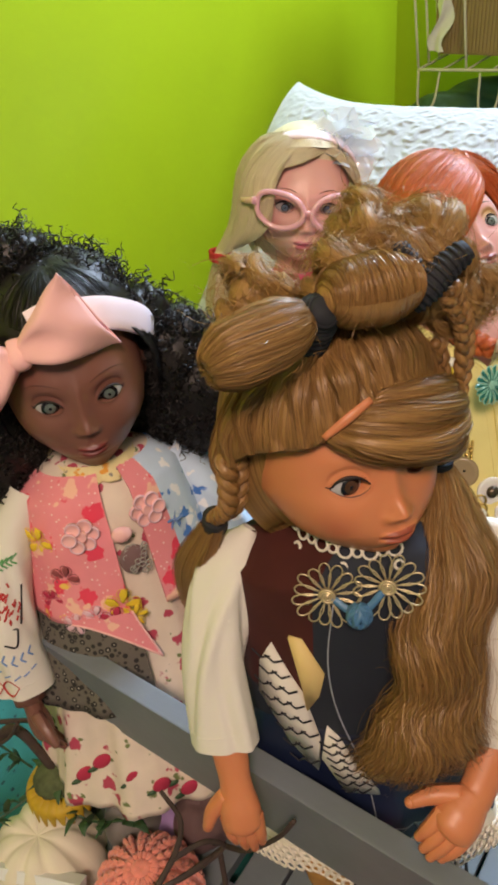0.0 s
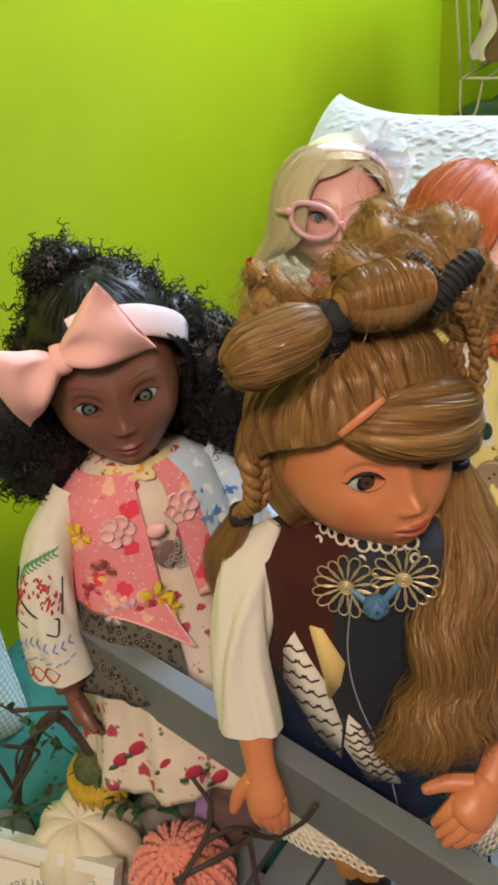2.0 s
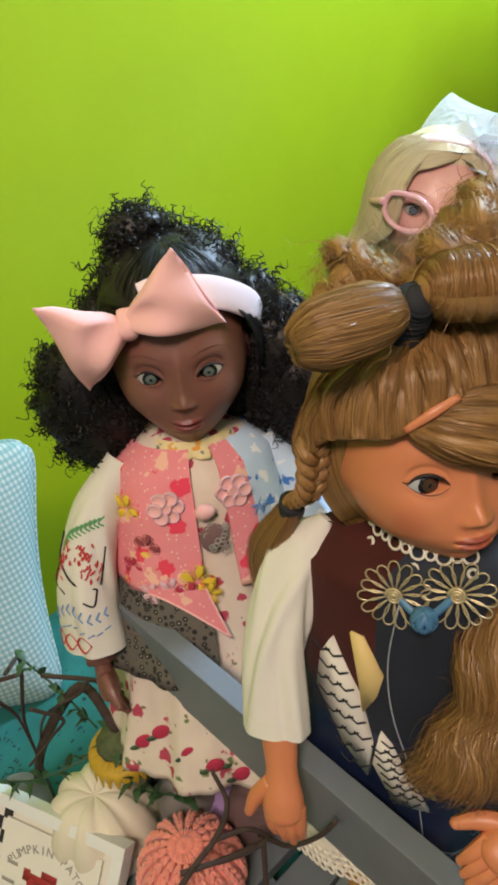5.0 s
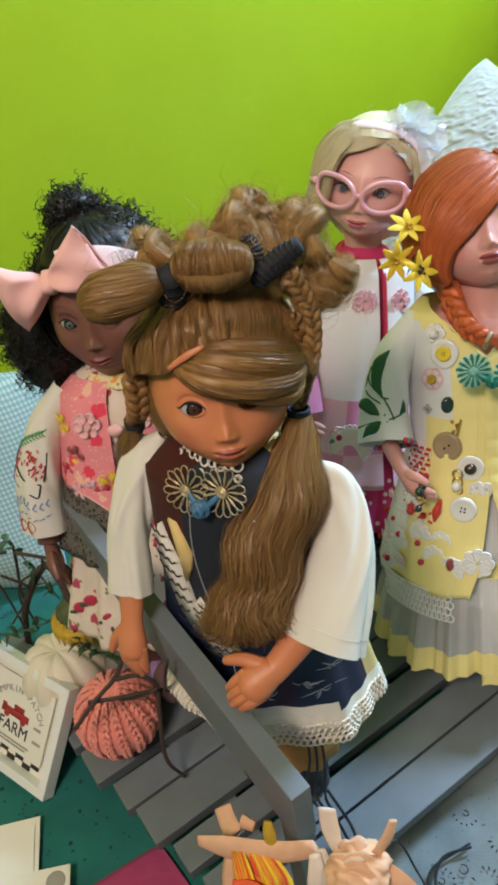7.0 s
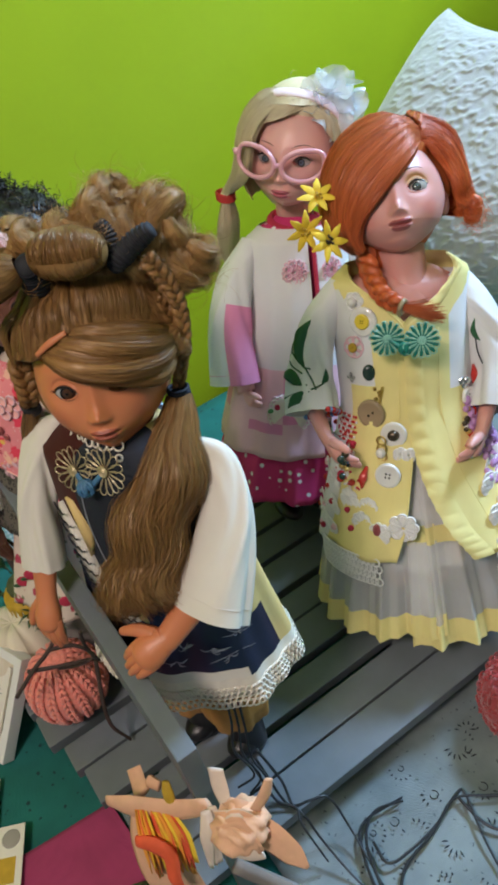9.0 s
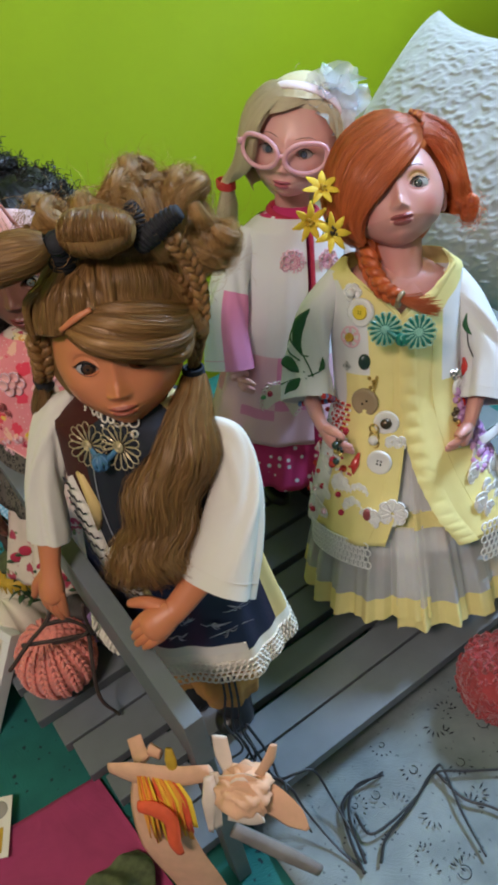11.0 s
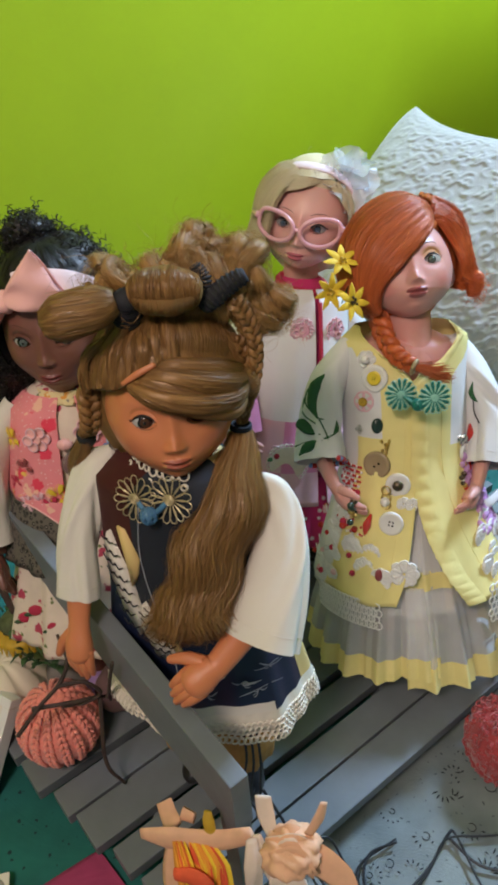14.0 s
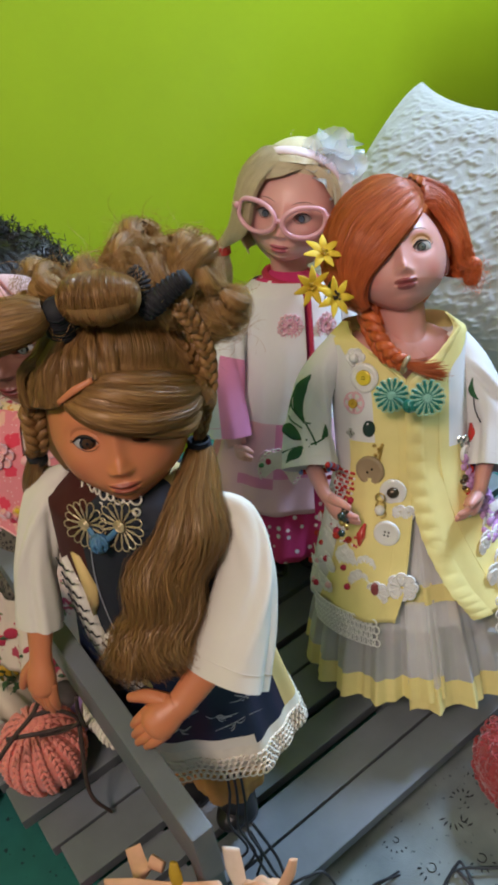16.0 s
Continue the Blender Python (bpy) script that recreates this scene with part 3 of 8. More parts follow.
# ---- the bench ----
bench = thing("doll_bench", "grey painted wooden bench with slatted seat", "bench")
SLATS = [(0.024, 0.059), (0.0615, 0.092), (0.1005, 0.128), (0.1365, 0.174), (0.1765, 0.206), (0.2145, 0.252), (0.2585, 0.292), (0.2985, 0.331), (0.3375, 0.37)]
ENDS = [-0.040, -0.043, -0.049, -0.060, -0.066, -0.077, -0.08, -0.08, -0.08]
for (a, b), e in zip(SLATS, ENDS):
    part("slat", box(e, 0.56 + random.uniform(-0.004, 0.004), a, b, -0.013, random.uniform(-0.0006, 0.0006), 0.0014), "grey_wood", bench)
for x in (-0.005, 0.24, 0.47):
    part("seat_bearer", box(x, x + 0.022, 0.035, 0.362, -0.036, -0.0135, 0.001), "grey_wood", bench)
for x in (0.0, 0.45):
    part("armrest", box(x, x + 0.0135, -0.002, 0.355, 0.168, 0.222, 0.0012), "grey_wood", bench)
    for y in (0.0, 0.335):
        part("post", box(x + 0.0005, x + 0.013, y, y + 0.018, TZ + 0.002, 0.1675, 0.001), "grey_wood", bench)

# ---- dolls ----
def mat4(m):
    return np.array(m)


def stand(base, top, yaw):
    """The frame of a body that goes from base to top and faces along yaw (0: towards -y)."""
    z = unit(np.asarray(top) - np.asarray(base))
    f = V(math.sin(radians(yaw)), -math.cos(radians(yaw)), 0)
    y = -unit(f - z * (f @ z))
    x = np.cross(y, z)
    m = np.eye(4)
    m[:3, 0], m[:3, 1], m[:3, 2], m[:3, 3] = x, y, z, base
    return m


class Doll(Geo):
    """One mesh. Points are given in the head's frame, the body's frame or the world's."""

    def __init__(self, head, turn, base, yaw, s=0.92):
        self.v, self.f, self.m, self.uv, self.mats, self.n = [], [], [], [], [], 0
        self.head = mat4(pose(*head, *turn)) @ np.diag([s, s, s, 1])
        self.frame = pose(*head, *turn)
        self.body = stand(base, head, yaw)
        self.L = float(np.linalg.norm(V(*head) - V(*base)))
        self.T = np.eye(4)

    def add(self, verts, faces, key, uv=None):
        verts = np.asarray(verts, float).reshape(-1, 3)
        Geo.add(self, verts @ self.T[:3, :3].T + self.T[:3, 3], faces, key, uv)

    def h(self, *p):
        return self.head[:3, :3] @ V(*p) + self.head[:3, 3]

    def b(self, *p):
        return self.body[:3, :3] @ V(*p) + self.body[:3, 3]

    def to_body(self, p):
        return np.linalg.inv(self.body)[:3, :3] @ (np.asarray(p) - self.body[:3, 3])

    def done(self, name, label):
        inv = np.linalg.inv(mat4(self.frame))
        self.v = [p @ inv[:3, :3].T + inv[:3, 3] for p in self.v]
        return tagged(self.build(name, self.frame), label, "doll", "dolls on the bench")


RX, RY, RZ = 0.047, 0.048, 0.057


def sk(az, el, r=1.04):
    """A point over the skull: az 0 is the face, 90 the doll's left; el up."""
    a, e = radians(az), radians(el)
    return V(RX * math.cos(e) * math.sin(a), -RY * math.cos(e) * math.cos(a), RZ * math.sin(e)) * r


def gs(v, w):
    return np.exp(-(v / w) ** 2)


def step(v):
    v = np.clip(v, 0, 1)
    return v * v * (3 - 2 * v)


def oval(m, colour, x, z, rx, rz, soft, strength):
    """Paint an oval on the vinyl, seen from the front."""
    nt = m.node_tree
    tc = nt.nodes.new("ShaderNodeTexCoord")
    q = tc.outputs["Object"]
    for op, val in (("SUBTRACT", (x, 0, z)), ("MULTIPLY", (1 / rx, 0, 1 / rz))):
        vm = nt.nodes.new("ShaderNodeVectorMath")
        vm.operation = op
        nt.links.new(q, vm.inputs[0])
        vm.inputs[1].default_value = val
        q = vm.outputs[0]
    ln = nt.nodes.new("ShaderNodeVectorMath")
    ln.operation = "LENGTH"
    nt.links.new(q, ln.inputs[0])
    mr = nt.nodes.new("ShaderNodeMapRange")
    mr.interpolation_type = "SMOOTHSTEP"
    mr.inputs[1].default_value, mr.inputs[2].default_value, mr.inputs[4].default_value = 1 + soft, 1 - soft, strength
    nt.links.new(ln.outputs["Value"], mr.inputs[0])
    over(m, colour, mr.outputs[0])


def face(g, skin, lip, iris, brow="brow", lid=None, s=0.92, e=0.0190, nz=-0.0125, noseh=0.0088, mz=-0.0262, chin=0.0465, wide=1.0, taper=0.16, ears=(1, 1), big=1.0, lash=1.0, cheek=1.0):
    """A vinyl head: almond openings with the eyes set behind them, nose, lips, cheeks and chin."""
    g.T = g.head
    wt = np.linspace(0, np.pi, 800)
    cw = np.cumsum(1 + 2.6 * np.exp(-((wt - 1.85) / 0.52) ** 2))
    th = np.interp(np.linspace(cw[0], cw[-1], 181), cw, wt)
    u = np.linspace(-1, 1, 231)
    ph = np.pi * (0.33 * u + 0.67 * u ** 3)
    T, Ph = np.meshgrid(th, ph, indexing="ij")
    P = np.stack([np.sin(T) * np.sin(Ph), -np.sin(T) * np.cos(Ph), np.cos(T)], -1)
    Q = P * V(RX, RY, RZ)
    low = np.clip(-P[..., 2], 0, 1)
    Q[..., 0] *= wide * (1 - taper * low ** 1.4)
    Q[..., 2] *= np.where(P[..., 2] < 0, 1 - 0.38 * np.clip(P[..., 1] + 0.45, 0, 1), 1)
    jaw = (chin - 0.38 * RZ) / (0.62 * RZ)
    Q[..., 2] = np.where(P[..., 2] < -0.38, -0.38 * RZ + (Q[..., 2] + 0.38 * RZ) * jaw, Q[..., 2])
    X, Z = Q[..., 0], Q[..., 2]
    aX = np.abs(X)
    F = step((-P[..., 1] - 0.02) / 0.35)
    d = 0.0066 * gs(X, 0.018) * gs(Z - mz + 0.001, 0.013)
    d += 0.0046 * gs(X, 0.010) * gs(Z + chin - 0.0085, 0.0075)
    d -= 0.0036 * gs(aX - e, 0.0100) * gs(Z - 0.005, 0.0078)
    d += 0.0010 * gs(aX - e, 0.012) * gs(Z - 0.0170, 0.0055)
    t = np.clip((0.010 - Z) / (0.010 - nz), 0, 1)
    ridge = (0.0018 + (0.62 * noseh - 0.0018) * t ** 1.3) * np.exp(-(X / (0.0036 + 0.0014 * t)) ** 2)
    ridge *= np.where(Z > 0.010, gs(Z - 0.010, 0.008), np.where(Z < nz, gs(Z - nz, 0.0030), 1.0))
    d += ridge + 0.44 * noseh * gs(np.sqrt(X ** 2 + (Z - nz - 0.0012) ** 2), 0.0044)
    d += 0.0022 * gs(aX - 0.0050, 0.0026) * gs(Z - nz + 0.0014, 0.0026)
    d -= 0.0007 * gs(X, 0.0017) * gs(Z - mz - 0.0062, 0.0028)
    lx = np.clip(1 - (X / 0.0100) ** 2, 0, 1) ** 0.7
    curve = mz + 10.0 * X ** 2
    d += lx * (0.0020 * gs(Z - curve - 0.0021, 0.0016) + 0.0024 * gs(Z - curve + 0.0026, 0.0021)) - 0.0016 * gs(Z - curve, 0.0008) * np.clip(1 - (X / 0.0108) ** 2, 0, 1)
    d -= 0.0016 * gs(X, 0.010) * gs(Z - mz + 0.0078, 0.0022)
    Q += (d * F)[..., None] * V(0, -1, 0)
    Q += (cheek * 0.0036 * F * gs(aX - 0.026, 0.013) * gs(Z + 0.015, 0.013))[..., None] * P
    # almond openings
    EW = 0.0080

    def edges(w):
        k = np.clip(1 - (w / EW) ** 2, 0, 1)
        return 0.0049 * k ** 0.75 + 0.05 * w, -0.0041 * k ** 0.8 + 0.05 * w

    hole = np.zeros_like(X)
    for sx in (-1, 1):
        w, v = sx * X - e, Z - 0.004
        up, dn = edges(w)
        gap = np.minimum(up - v, v - dn)
        on_lid = F * step((EW + 0.001 - np.abs(w)) / 0.002)
        Q += (on_lid * (0.0010 * gs(v - up - 0.0006, 0.0014) - 0.0007 * gs(v - up - 0.0040, 0.0011) + 0.0005 * gs(v - dn + 0.0006, 0.0012)))[..., None] * V(0, -1, 0)
        hole = np.maximum(hole, F * step(gap / 0.0006) * (np.abs(w) < EW))
    front = (P[..., 1] < -0.25)
    fx, fy, fz = Q[..., 0][front], Q[..., 1][front], Q[..., 2][front]

    def skin_y(x, z):
        return float(fy[np.argmin((fx - x) ** 2 + (fz - z) ** 2)])

    rim = {}
    for sx in (-1, 1):
        for side in (0, 1):
            rim[sx, side] = [V(sx * (e + w), skin_y(sx * (e + w), 0.004 + edges(w)[side] + (0.0009, -0.0009)[side]), 0.004 + edges(w)[side]) for w in np.linspace(-0.97 * EW, 0.97 * EW, 15)]
    brows = {sx: [V(sx * x, skin_y(sx * x, z) - 0.0001, z) for x, z in ((0.0085, 0.0165), (0.015, 0.0190), (0.023, 0.0192), (0.0300, 0.0158))] for sx in (-1, 1)}
    Q += (hole * 0.0075)[..., None] * V(0, 1, 0)
    g.grid(Q, skin, np.stack([Ph / (2 * np.pi), T / np.pi], -1))
    for sx in (-1, 1):
        c = V(sx * e, -0.0319, 0.004)
        ball(g, c, 0.0098, "eye_white", 32, 24)
        n = unit(V(-sx * 0.04, -1, -0.02))
        ball(g, c + n * 0.0072, (0.0047 * big, 0.0030, 0.0047 * big), "black", 24, 14)
        ball(g, c + n * 0.0074, (0.0041 * big, 0.0030, 0.0041 * big), iris, 24, 14)
        ball(g, c + n * 0.0080, (0.0019 * big, 0.0026, 0.0019 * big), "black", 18, 10)
        up, dn = rim[sx, 0], rim[sx, 1]
        tube(g, [p + V(0, -0.0003, 0.0002) for p in up] + [up[-1] + V(sx * 0.0022, 0.0006, 0.0010)], [0.00025, 0.0006 * lash, 0.0008 * lash, 0.0006 * lash, 0.0002], "lash", n=24, seg=6)
        for k in range(3, 15):
            p = up[k] + V(0, -0.0004, 0.0002)
            o = (k - 7) / 7
            tube(g, [p, p + V(sx * 0.0008 * o, -0.0014, 0.0003), p + V(sx * 0.0018 * o, -0.0022, 0.0012)], [0.00022, 0.00018, 0.00006], "lash", n=5, seg=4)
        tube(g, [p + V(0, -0.0002, 0) for p in dn], [0.0001, 0.00028, 0.0003, 0.0001], "brow", n=20, seg=5)
        tube(g, brows[sx], [0.0001, 0.00045, 0.0004, 0.0001], brow, n=16, seg=5, flat=0.4)
    for sx in [q for q, k in zip((-1, 1), ears) if k]:
        ball(g, V(sx * 0.0455 * wide, 0.004, -0.004), (0.0045, 0.009, 0.012), skin, 16, 12)
    tube(g, [(0, 0.006, -0.032), (0, 0.010, -0.060), (0, 0.013, -0.085)], [0.0215, 0.0195, 0.023], skin, n=12, seg=28)
    g.T = np.eye(4)
    # painted lips and lids
    m = M[skin]
    if lid:
        for sx in (-1, 1):
            oval(m, lid[0], sx * e * s, 0.0095 * s, 0.0094 * s, 0.0056 * s, 0.35, lid[1])
    for sx in (-1, 1):
        oval(m, lip, sx * 0.0034 * s, (mz + 0.0018) * s, 0.0062 * s, 0.0023 * s, 0.14, 0.92)
    oval(m, lip, 0.0, (mz - 0.0019) * s, 0.0078 * s, 0.0032 * s, 0.14, 0.92)


def wisps(g, guides, n, rad, key, jit=0.0012, seg=6, pts=18, flat=0.6, taper=(0.7, 1, 1, 0.35)):
    """Combed hair: n locks spread between guide curves, which all have the same number of points."""
    G = np.array([spline(q, pts) for q in guides])
    for i in range(n):
        t = (i + random.random() * 0.7) / n * (len(G) - 1)
        k = min(int(t), len(G) - 2)
        c = G[k] * (1 - (t - k)) + G[k + 1] * (t - k)
        c = c + np.random.normal(0, jit, 3) * np.linspace(0.3, 1, pts)[:, None]
        r = rad * random.uniform(0.7, 1.2)
        tube(g, c, [r * q for q in taper], key, n=pts, seg=seg, flat=flat, smooth=False)


def strands(g, C, rad, key, seg=0, taper=(0.6, 1, 1, 0.25), N=None):
    """Many fine fibres at once. C: fibres by points by 3. seg 0: flat filaments, which lie along N where it is given."""
    C = np.asarray(C, float)
    n, p = C.shape[:2]
    T = np.gradient(C, axis=1)
    T /= np.linalg.norm(T, axis=-1, keepdims=True) + 1e-12
    ref = np.random.normal(0, 1, (n, 1, 3))
    if N is not None:
        ref = N + 0.35 * ref
    a = ref - T * np.sum(ref * T, -1, keepdims=True)
    a /= np.linalg.norm(a, axis=-1, keepdims=True) + 1e-12
    b = np.cross(T, a)
    R = np.interp(np.linspace(0, 1, p), np.linspace(0, 1, len(taper)), taper)[None, :, None] * (np.asarray(rad) * np.random.uniform(0.7, 1.25, n))[:, None, None]
    if seg:
        P = np.stack([C + R * (math.cos(q) * a + math.sin(q) * b) for q in 2 * np.pi * np.arange(seg) / seg], 2)
    else:
        P = np.stack([C - R * b, C + R * b], 2)
    k = seg or 2
    I, J, K = np.meshgrid(np.arange(n), np.arange(p - 1), np.arange(seg or 1), indexing="ij")
    base = (I * p + J) * k
    k2 = (K + 1) % k
    faces = np.stack([base + K, base + k2, base + k + k2, base + k + K], -1).reshape(-1, 4)
    uu = np.repeat(np.random.random(n) * 3, p * k)
    w = np.tile(np.repeat(np.linspace(0, 1, p), k), n) + np.repeat(np.random.random(n), p * k)
    g.add(P.reshape(-1, 3), faces, key, np.stack([uu, w], -1))


def lock(g, pts, rad, n, key, fine=0.00013, wave=0.0012, waves=3.0, core=0.72, twist=1.2, fuzz=0.12, p=26, flat=0.75, side=None):
    """A loose lock: fibres that run together along a curve, twisting and waving, round a softer core."""
    C = spline([V(*q) for q in pts], p)
    s = np.linspace(0, 1, p)
    R = np.interp(s, np.linspace(0, 1, len(np.atleast_1d(rad))), np.atleast_1d(rad))
    T = np.gradient(C, axis=0)
    T /= np.linalg.norm(T, axis=1)[:, None] + 1e-12
    a = V(*(side if side is not None else (0.31, 0.17, 0.93)))
    A = []
    for i in range(p):
        a = unit(a - T[i] * (a @ T[i]))
        A.append(a)
    A = np.array(A)
    B = np.cross(T, A)
    if core:
        ph = np.linspace(0, 2 * np.pi, 15)
        k0 = random.random() * 6
        lump = 1 + 0.10 * np.sin(3 * ph[None] + 4 * s[:, None] + k0) + 0.07 * np.sin(7 * ph[None] - 3 * s[:, None] + k0)
        lump[:, -1] = lump[:, 0]
        W = (core * R)[:, None, None] * lump[..., None] * (np.cos(ph)[None, :, None] * A[:, None] + flat * np.sin(ph)[None, :, None] * B[:, None]) + C[:, None]
        U, Vv = np.meshgrid(np.linspace(0, 1, 15), s + random.random() * 3)
        g.grid(W, key, np.stack([U + random.random() * 3, Vv], -1))
    t = np.random.uniform(0, 2 * np.pi, (n, 1)) + twist * s[None] * np.random.uniform(0.4, 1.4, (n, 1)) + 0.25 * np.sin(waves * 3 * s[None] + np.random.random((n, 1)) * 6)
    h = np.random.uniform(0.72, 1.0, (n, 1)) + fuzz * np.abs(np.random.normal(0, 1, (n, 1))) * s[None]
    ca, sa = np.cos(t)[..., None], np.sin(t)[..., None]
    D = ca * A[None] + flat * sa * B[None]
    k = np.random.random((n, 1)) * 1.8
    wob = wave * (np.sin(2 * np.pi * waves * s[None] + k)[..., None] * A[None] + 0.7 * np.cos(2 * np.pi * waves * s[None] + k)[..., None] * B[None])
    W = C[None] + D * (h * R[None])[..., None] + wob * np.minimum(1, 3 * s)[None, :, None]
    strands(g, W[:, ::2], fine, key, 0, (0.8, 1, 1, 0.4), D[:, ::2])


def loft(guides, m=60, pts=22, out=None):
    """A smooth surface through guide curves: points (along, across) and normals."""
    G = np.array([spline(q, pts) for q in guides])
    P = np.stack([spline(G[:, i], m) for i in range(pts)])
    du, dv = np.gradient(P, axis=1), np.gradient(P, axis=0)
    N = np.cross(du, dv)
    N /= np.linalg.norm(N, axis=-1, keepdims=True) + 1e-12
    if out is not None and np.sum(N * (P - out)) < 0:
        N = -N
    return P, N


def lay(P, N, n, depth, jit, wave):
    """Fibres along a lofted surface, a little over and under it, drifting sideways."""
    pts, m = P.shape[:2]
    u = np.random.random(n)
    s = np.linspace(0, 1, pts)
    drift = np.random.normal(0, 0.02, (n, 1)) * s + 0.006 * np.sin(s * 7 + u[:, None] * 60)
    U = np.clip(u[:, None] + drift, 0, 1) * (m - 1.001)
    k = U.astype(int)
    f = (U - k)[..., None]
    row = np.arange(pts)[None]
    C = P[row, k] * (1 - f) + P[row, k + 1] * f
    Q = N[row, k]
    h = (np.random.uniform(-0.15, 1.0, (n, 1)) * depth + jit * np.random.normal(0, 0.5, (n, 1)) * s + wave * np.sin(s * 9 + np.random.random((n, 1)) * 6))
    return C + Q * h[..., None] + np.random.normal(0, jit, (n, 1, 3)) * s[None, :, None] * 0.5, Q


def combed(g, guides, key, n, rad=0.00022, jit=0.0006, pts=22, out=None, m=60, lump=0.0004, depth=0.0006, wave=0.0002):
    """A combed surface of hair: soft locks, and fine fibres laid over them."""
    P, N = loft(guides, m, pts, out)
    u = np.linspace(0, 1, m)
    w = np.sin(u * 23 + 2 * np.sin(u * 9) + random.random() * 6) + 0.5 * np.sin(u * 51 + 1)
    P = P + N * (lump * w[None, :, None] * np.linspace(0.3, 1, pts)[:, None, None])
    U, W = np.meshgrid(u + random.random(), np.linspace(0, 1, pts) + random.random())
    g.grid(P, key, np.stack([U, W], -1))
    C, Q = lay(P, N, int(n * 1.5), depth, jit, wave)
    strands(g, C[:, ::2], rad * 0.45, key, N=Q[:, ::2])


def frizz(g, c, r, n, key, length=0.045, rad=0.00022, amp=0.0018, lift=0.10, axis=None, stray=0.5):
    """Loose wavy fibres that wind over an ellipsoid, more or less round one axis."""
    c, r = V(*c), V(*r)
    mr = float(np.mean(r))
    d = np.random.normal(0, 1, (n, 3))
    d /= np.linalg.norm(d, axis=1, keepdims=True)
    ax = np.random.normal(0, 1, (n, 3)) * (stray if axis is not None else 1) + (0 if axis is None else unit(axis))
    t = np.cross(ax, d)
    t /= np.linalg.norm(t, axis=1, keepdims=True) + 1e-9
    b = np.cross(d, t)
    L = length * np.random.uniform(0.5, 1.3, (n, 1)) / mr
    s = np.linspace(0, 1, 18)
    a = s * L
    w, k = np.random.uniform(3, 7, (n, 1)), np.random.random((n, 1)) * 6
    up = 1 + lift * np.random.uniform(-0.6, 0.8, (n, 1)) + lift * s * np.random.random((n, 1)) ** 3 * 1.5
    Q = (np.cos(a)[..., None] * d[:, None] + np.sin(a)[..., None] * t[:, None]) * up[..., None]
    Q = Q + (amp / mr) * (np.sin(w * a + k)[..., None] * b[:, None] + 0.7 * np.cos(w * a + k)[..., None] * d[:, None])
    strands(g, c + Q * r, rad * 0.7, key)


def curls(g, centre, radii, n, key, length=0.03, rad=0.0011, coil=0.004, turns=4, out=0.6, rot=None, keep=None, seg=3, steps=22, droop=0.3):
    """Frizz: coiled strands that start within an ellipsoid and spring out of it."""
    D = []
    while len(D) < n:
        d = unit(np.random.normal(0, 1, 3))
        if keep is None or keep(d):
            D.append(d)
    D = np.array(D)
    p = V(*centre) + D * V(*radii) * np.random.uniform(0.72, 1.0, (n, 1))
    a = D * out + np.random.normal(0, 0.6, (n, 3)) + V(0, 0, -droop)
    a /= np.linalg.norm(a, axis=1, keepdims=True)
    e = np.cross(a, np.random.normal(0, 1, (n, 3)))
    e /= np.linalg.norm(e, axis=1, keepdims=True)
    f = np.cross(a, e)
    s = np.linspace(0, 1, steps)
    L = length * np.random.uniform(0.5, 1.2, (n, 1))
    w = turns * np.random.uniform(0.7, 1.3, (n, 1)) * 2 * np.pi * s + np.random.random((n, 1)) * 6
    cr = (coil * np.random.uniform(0.6, 1.2, (n, 1)))[..., None]
    C = p[:, None] + (s * L)[..., None] * a[:, None] + cr * (np.cos(w)[..., None] * e[:, None] + np.sin(w)[..., None] * f[:, None])
    strands(g, C, rad, key, seg if rad > 0.0002 else 0, (1, 1, 0.5))


def roll(g, c, axis, r, length, n, key, start=0.0, squash=0.85, rad=0.00022, up=(0.1, 0.3, 1), power=3.0, tight=0.94):
    """A rolled curl: combed hair wound round an axis, with fine fibres and rounded, tucked-in ends."""
    axis = unit(axis)
    a = unit(np.cross(axis, up))
    b = np.cross(axis, a)
    c = V(*c)

    def wind(q, p):
        w = np.clip(1 - np.abs(2 * q) ** power, 0, 1) ** (1 / 2.2)
        R = r * w * np.interp(p, [0, 7.4], [1.0, tight]) * (1 + 0.03 * np.sin(q * 17 + start) + 0.008 * np.sin(q * 60 + p * 0.4))
        return c + (q * length)[..., None] * axis + R[..., None] * (np.cos(p + start)[..., None] * a + squash * np.sin(p + start)[..., None] * b)

    O, PH = np.meshgrid(0.5 * np.sin(np.linspace(-np.pi / 2, np.pi / 2, 48)), np.linspace(0, 2 * np.pi + 0.5, 44))
    g.grid(wind(O, PH), key, np.stack([O + random.random(), PH / 6.3], -1))
    n = int(n * 2.2)
    q = np.random.uniform(-0.47, 0.47, (n, 1))
    p = np.linspace(0, 1, 20) * np.random.uniform(1.5, 4.5, (n, 1)) + np.random.uniform(0, 6.3, (n, 1))
    q = np.clip(q + 0.04 * np.sin(p * 0.9 + q * 9), -0.49, 0.49)
    C = wind(q, p % 6.8 * 0 + p)
    strands(g, (c + (C - c) * np.random.uniform(1.0, 1.03, (n, 1, 1)))[:, ::2], rad * 0.45, key, N=(C - c - (q * length)[..., None] * axis)[:, ::2])


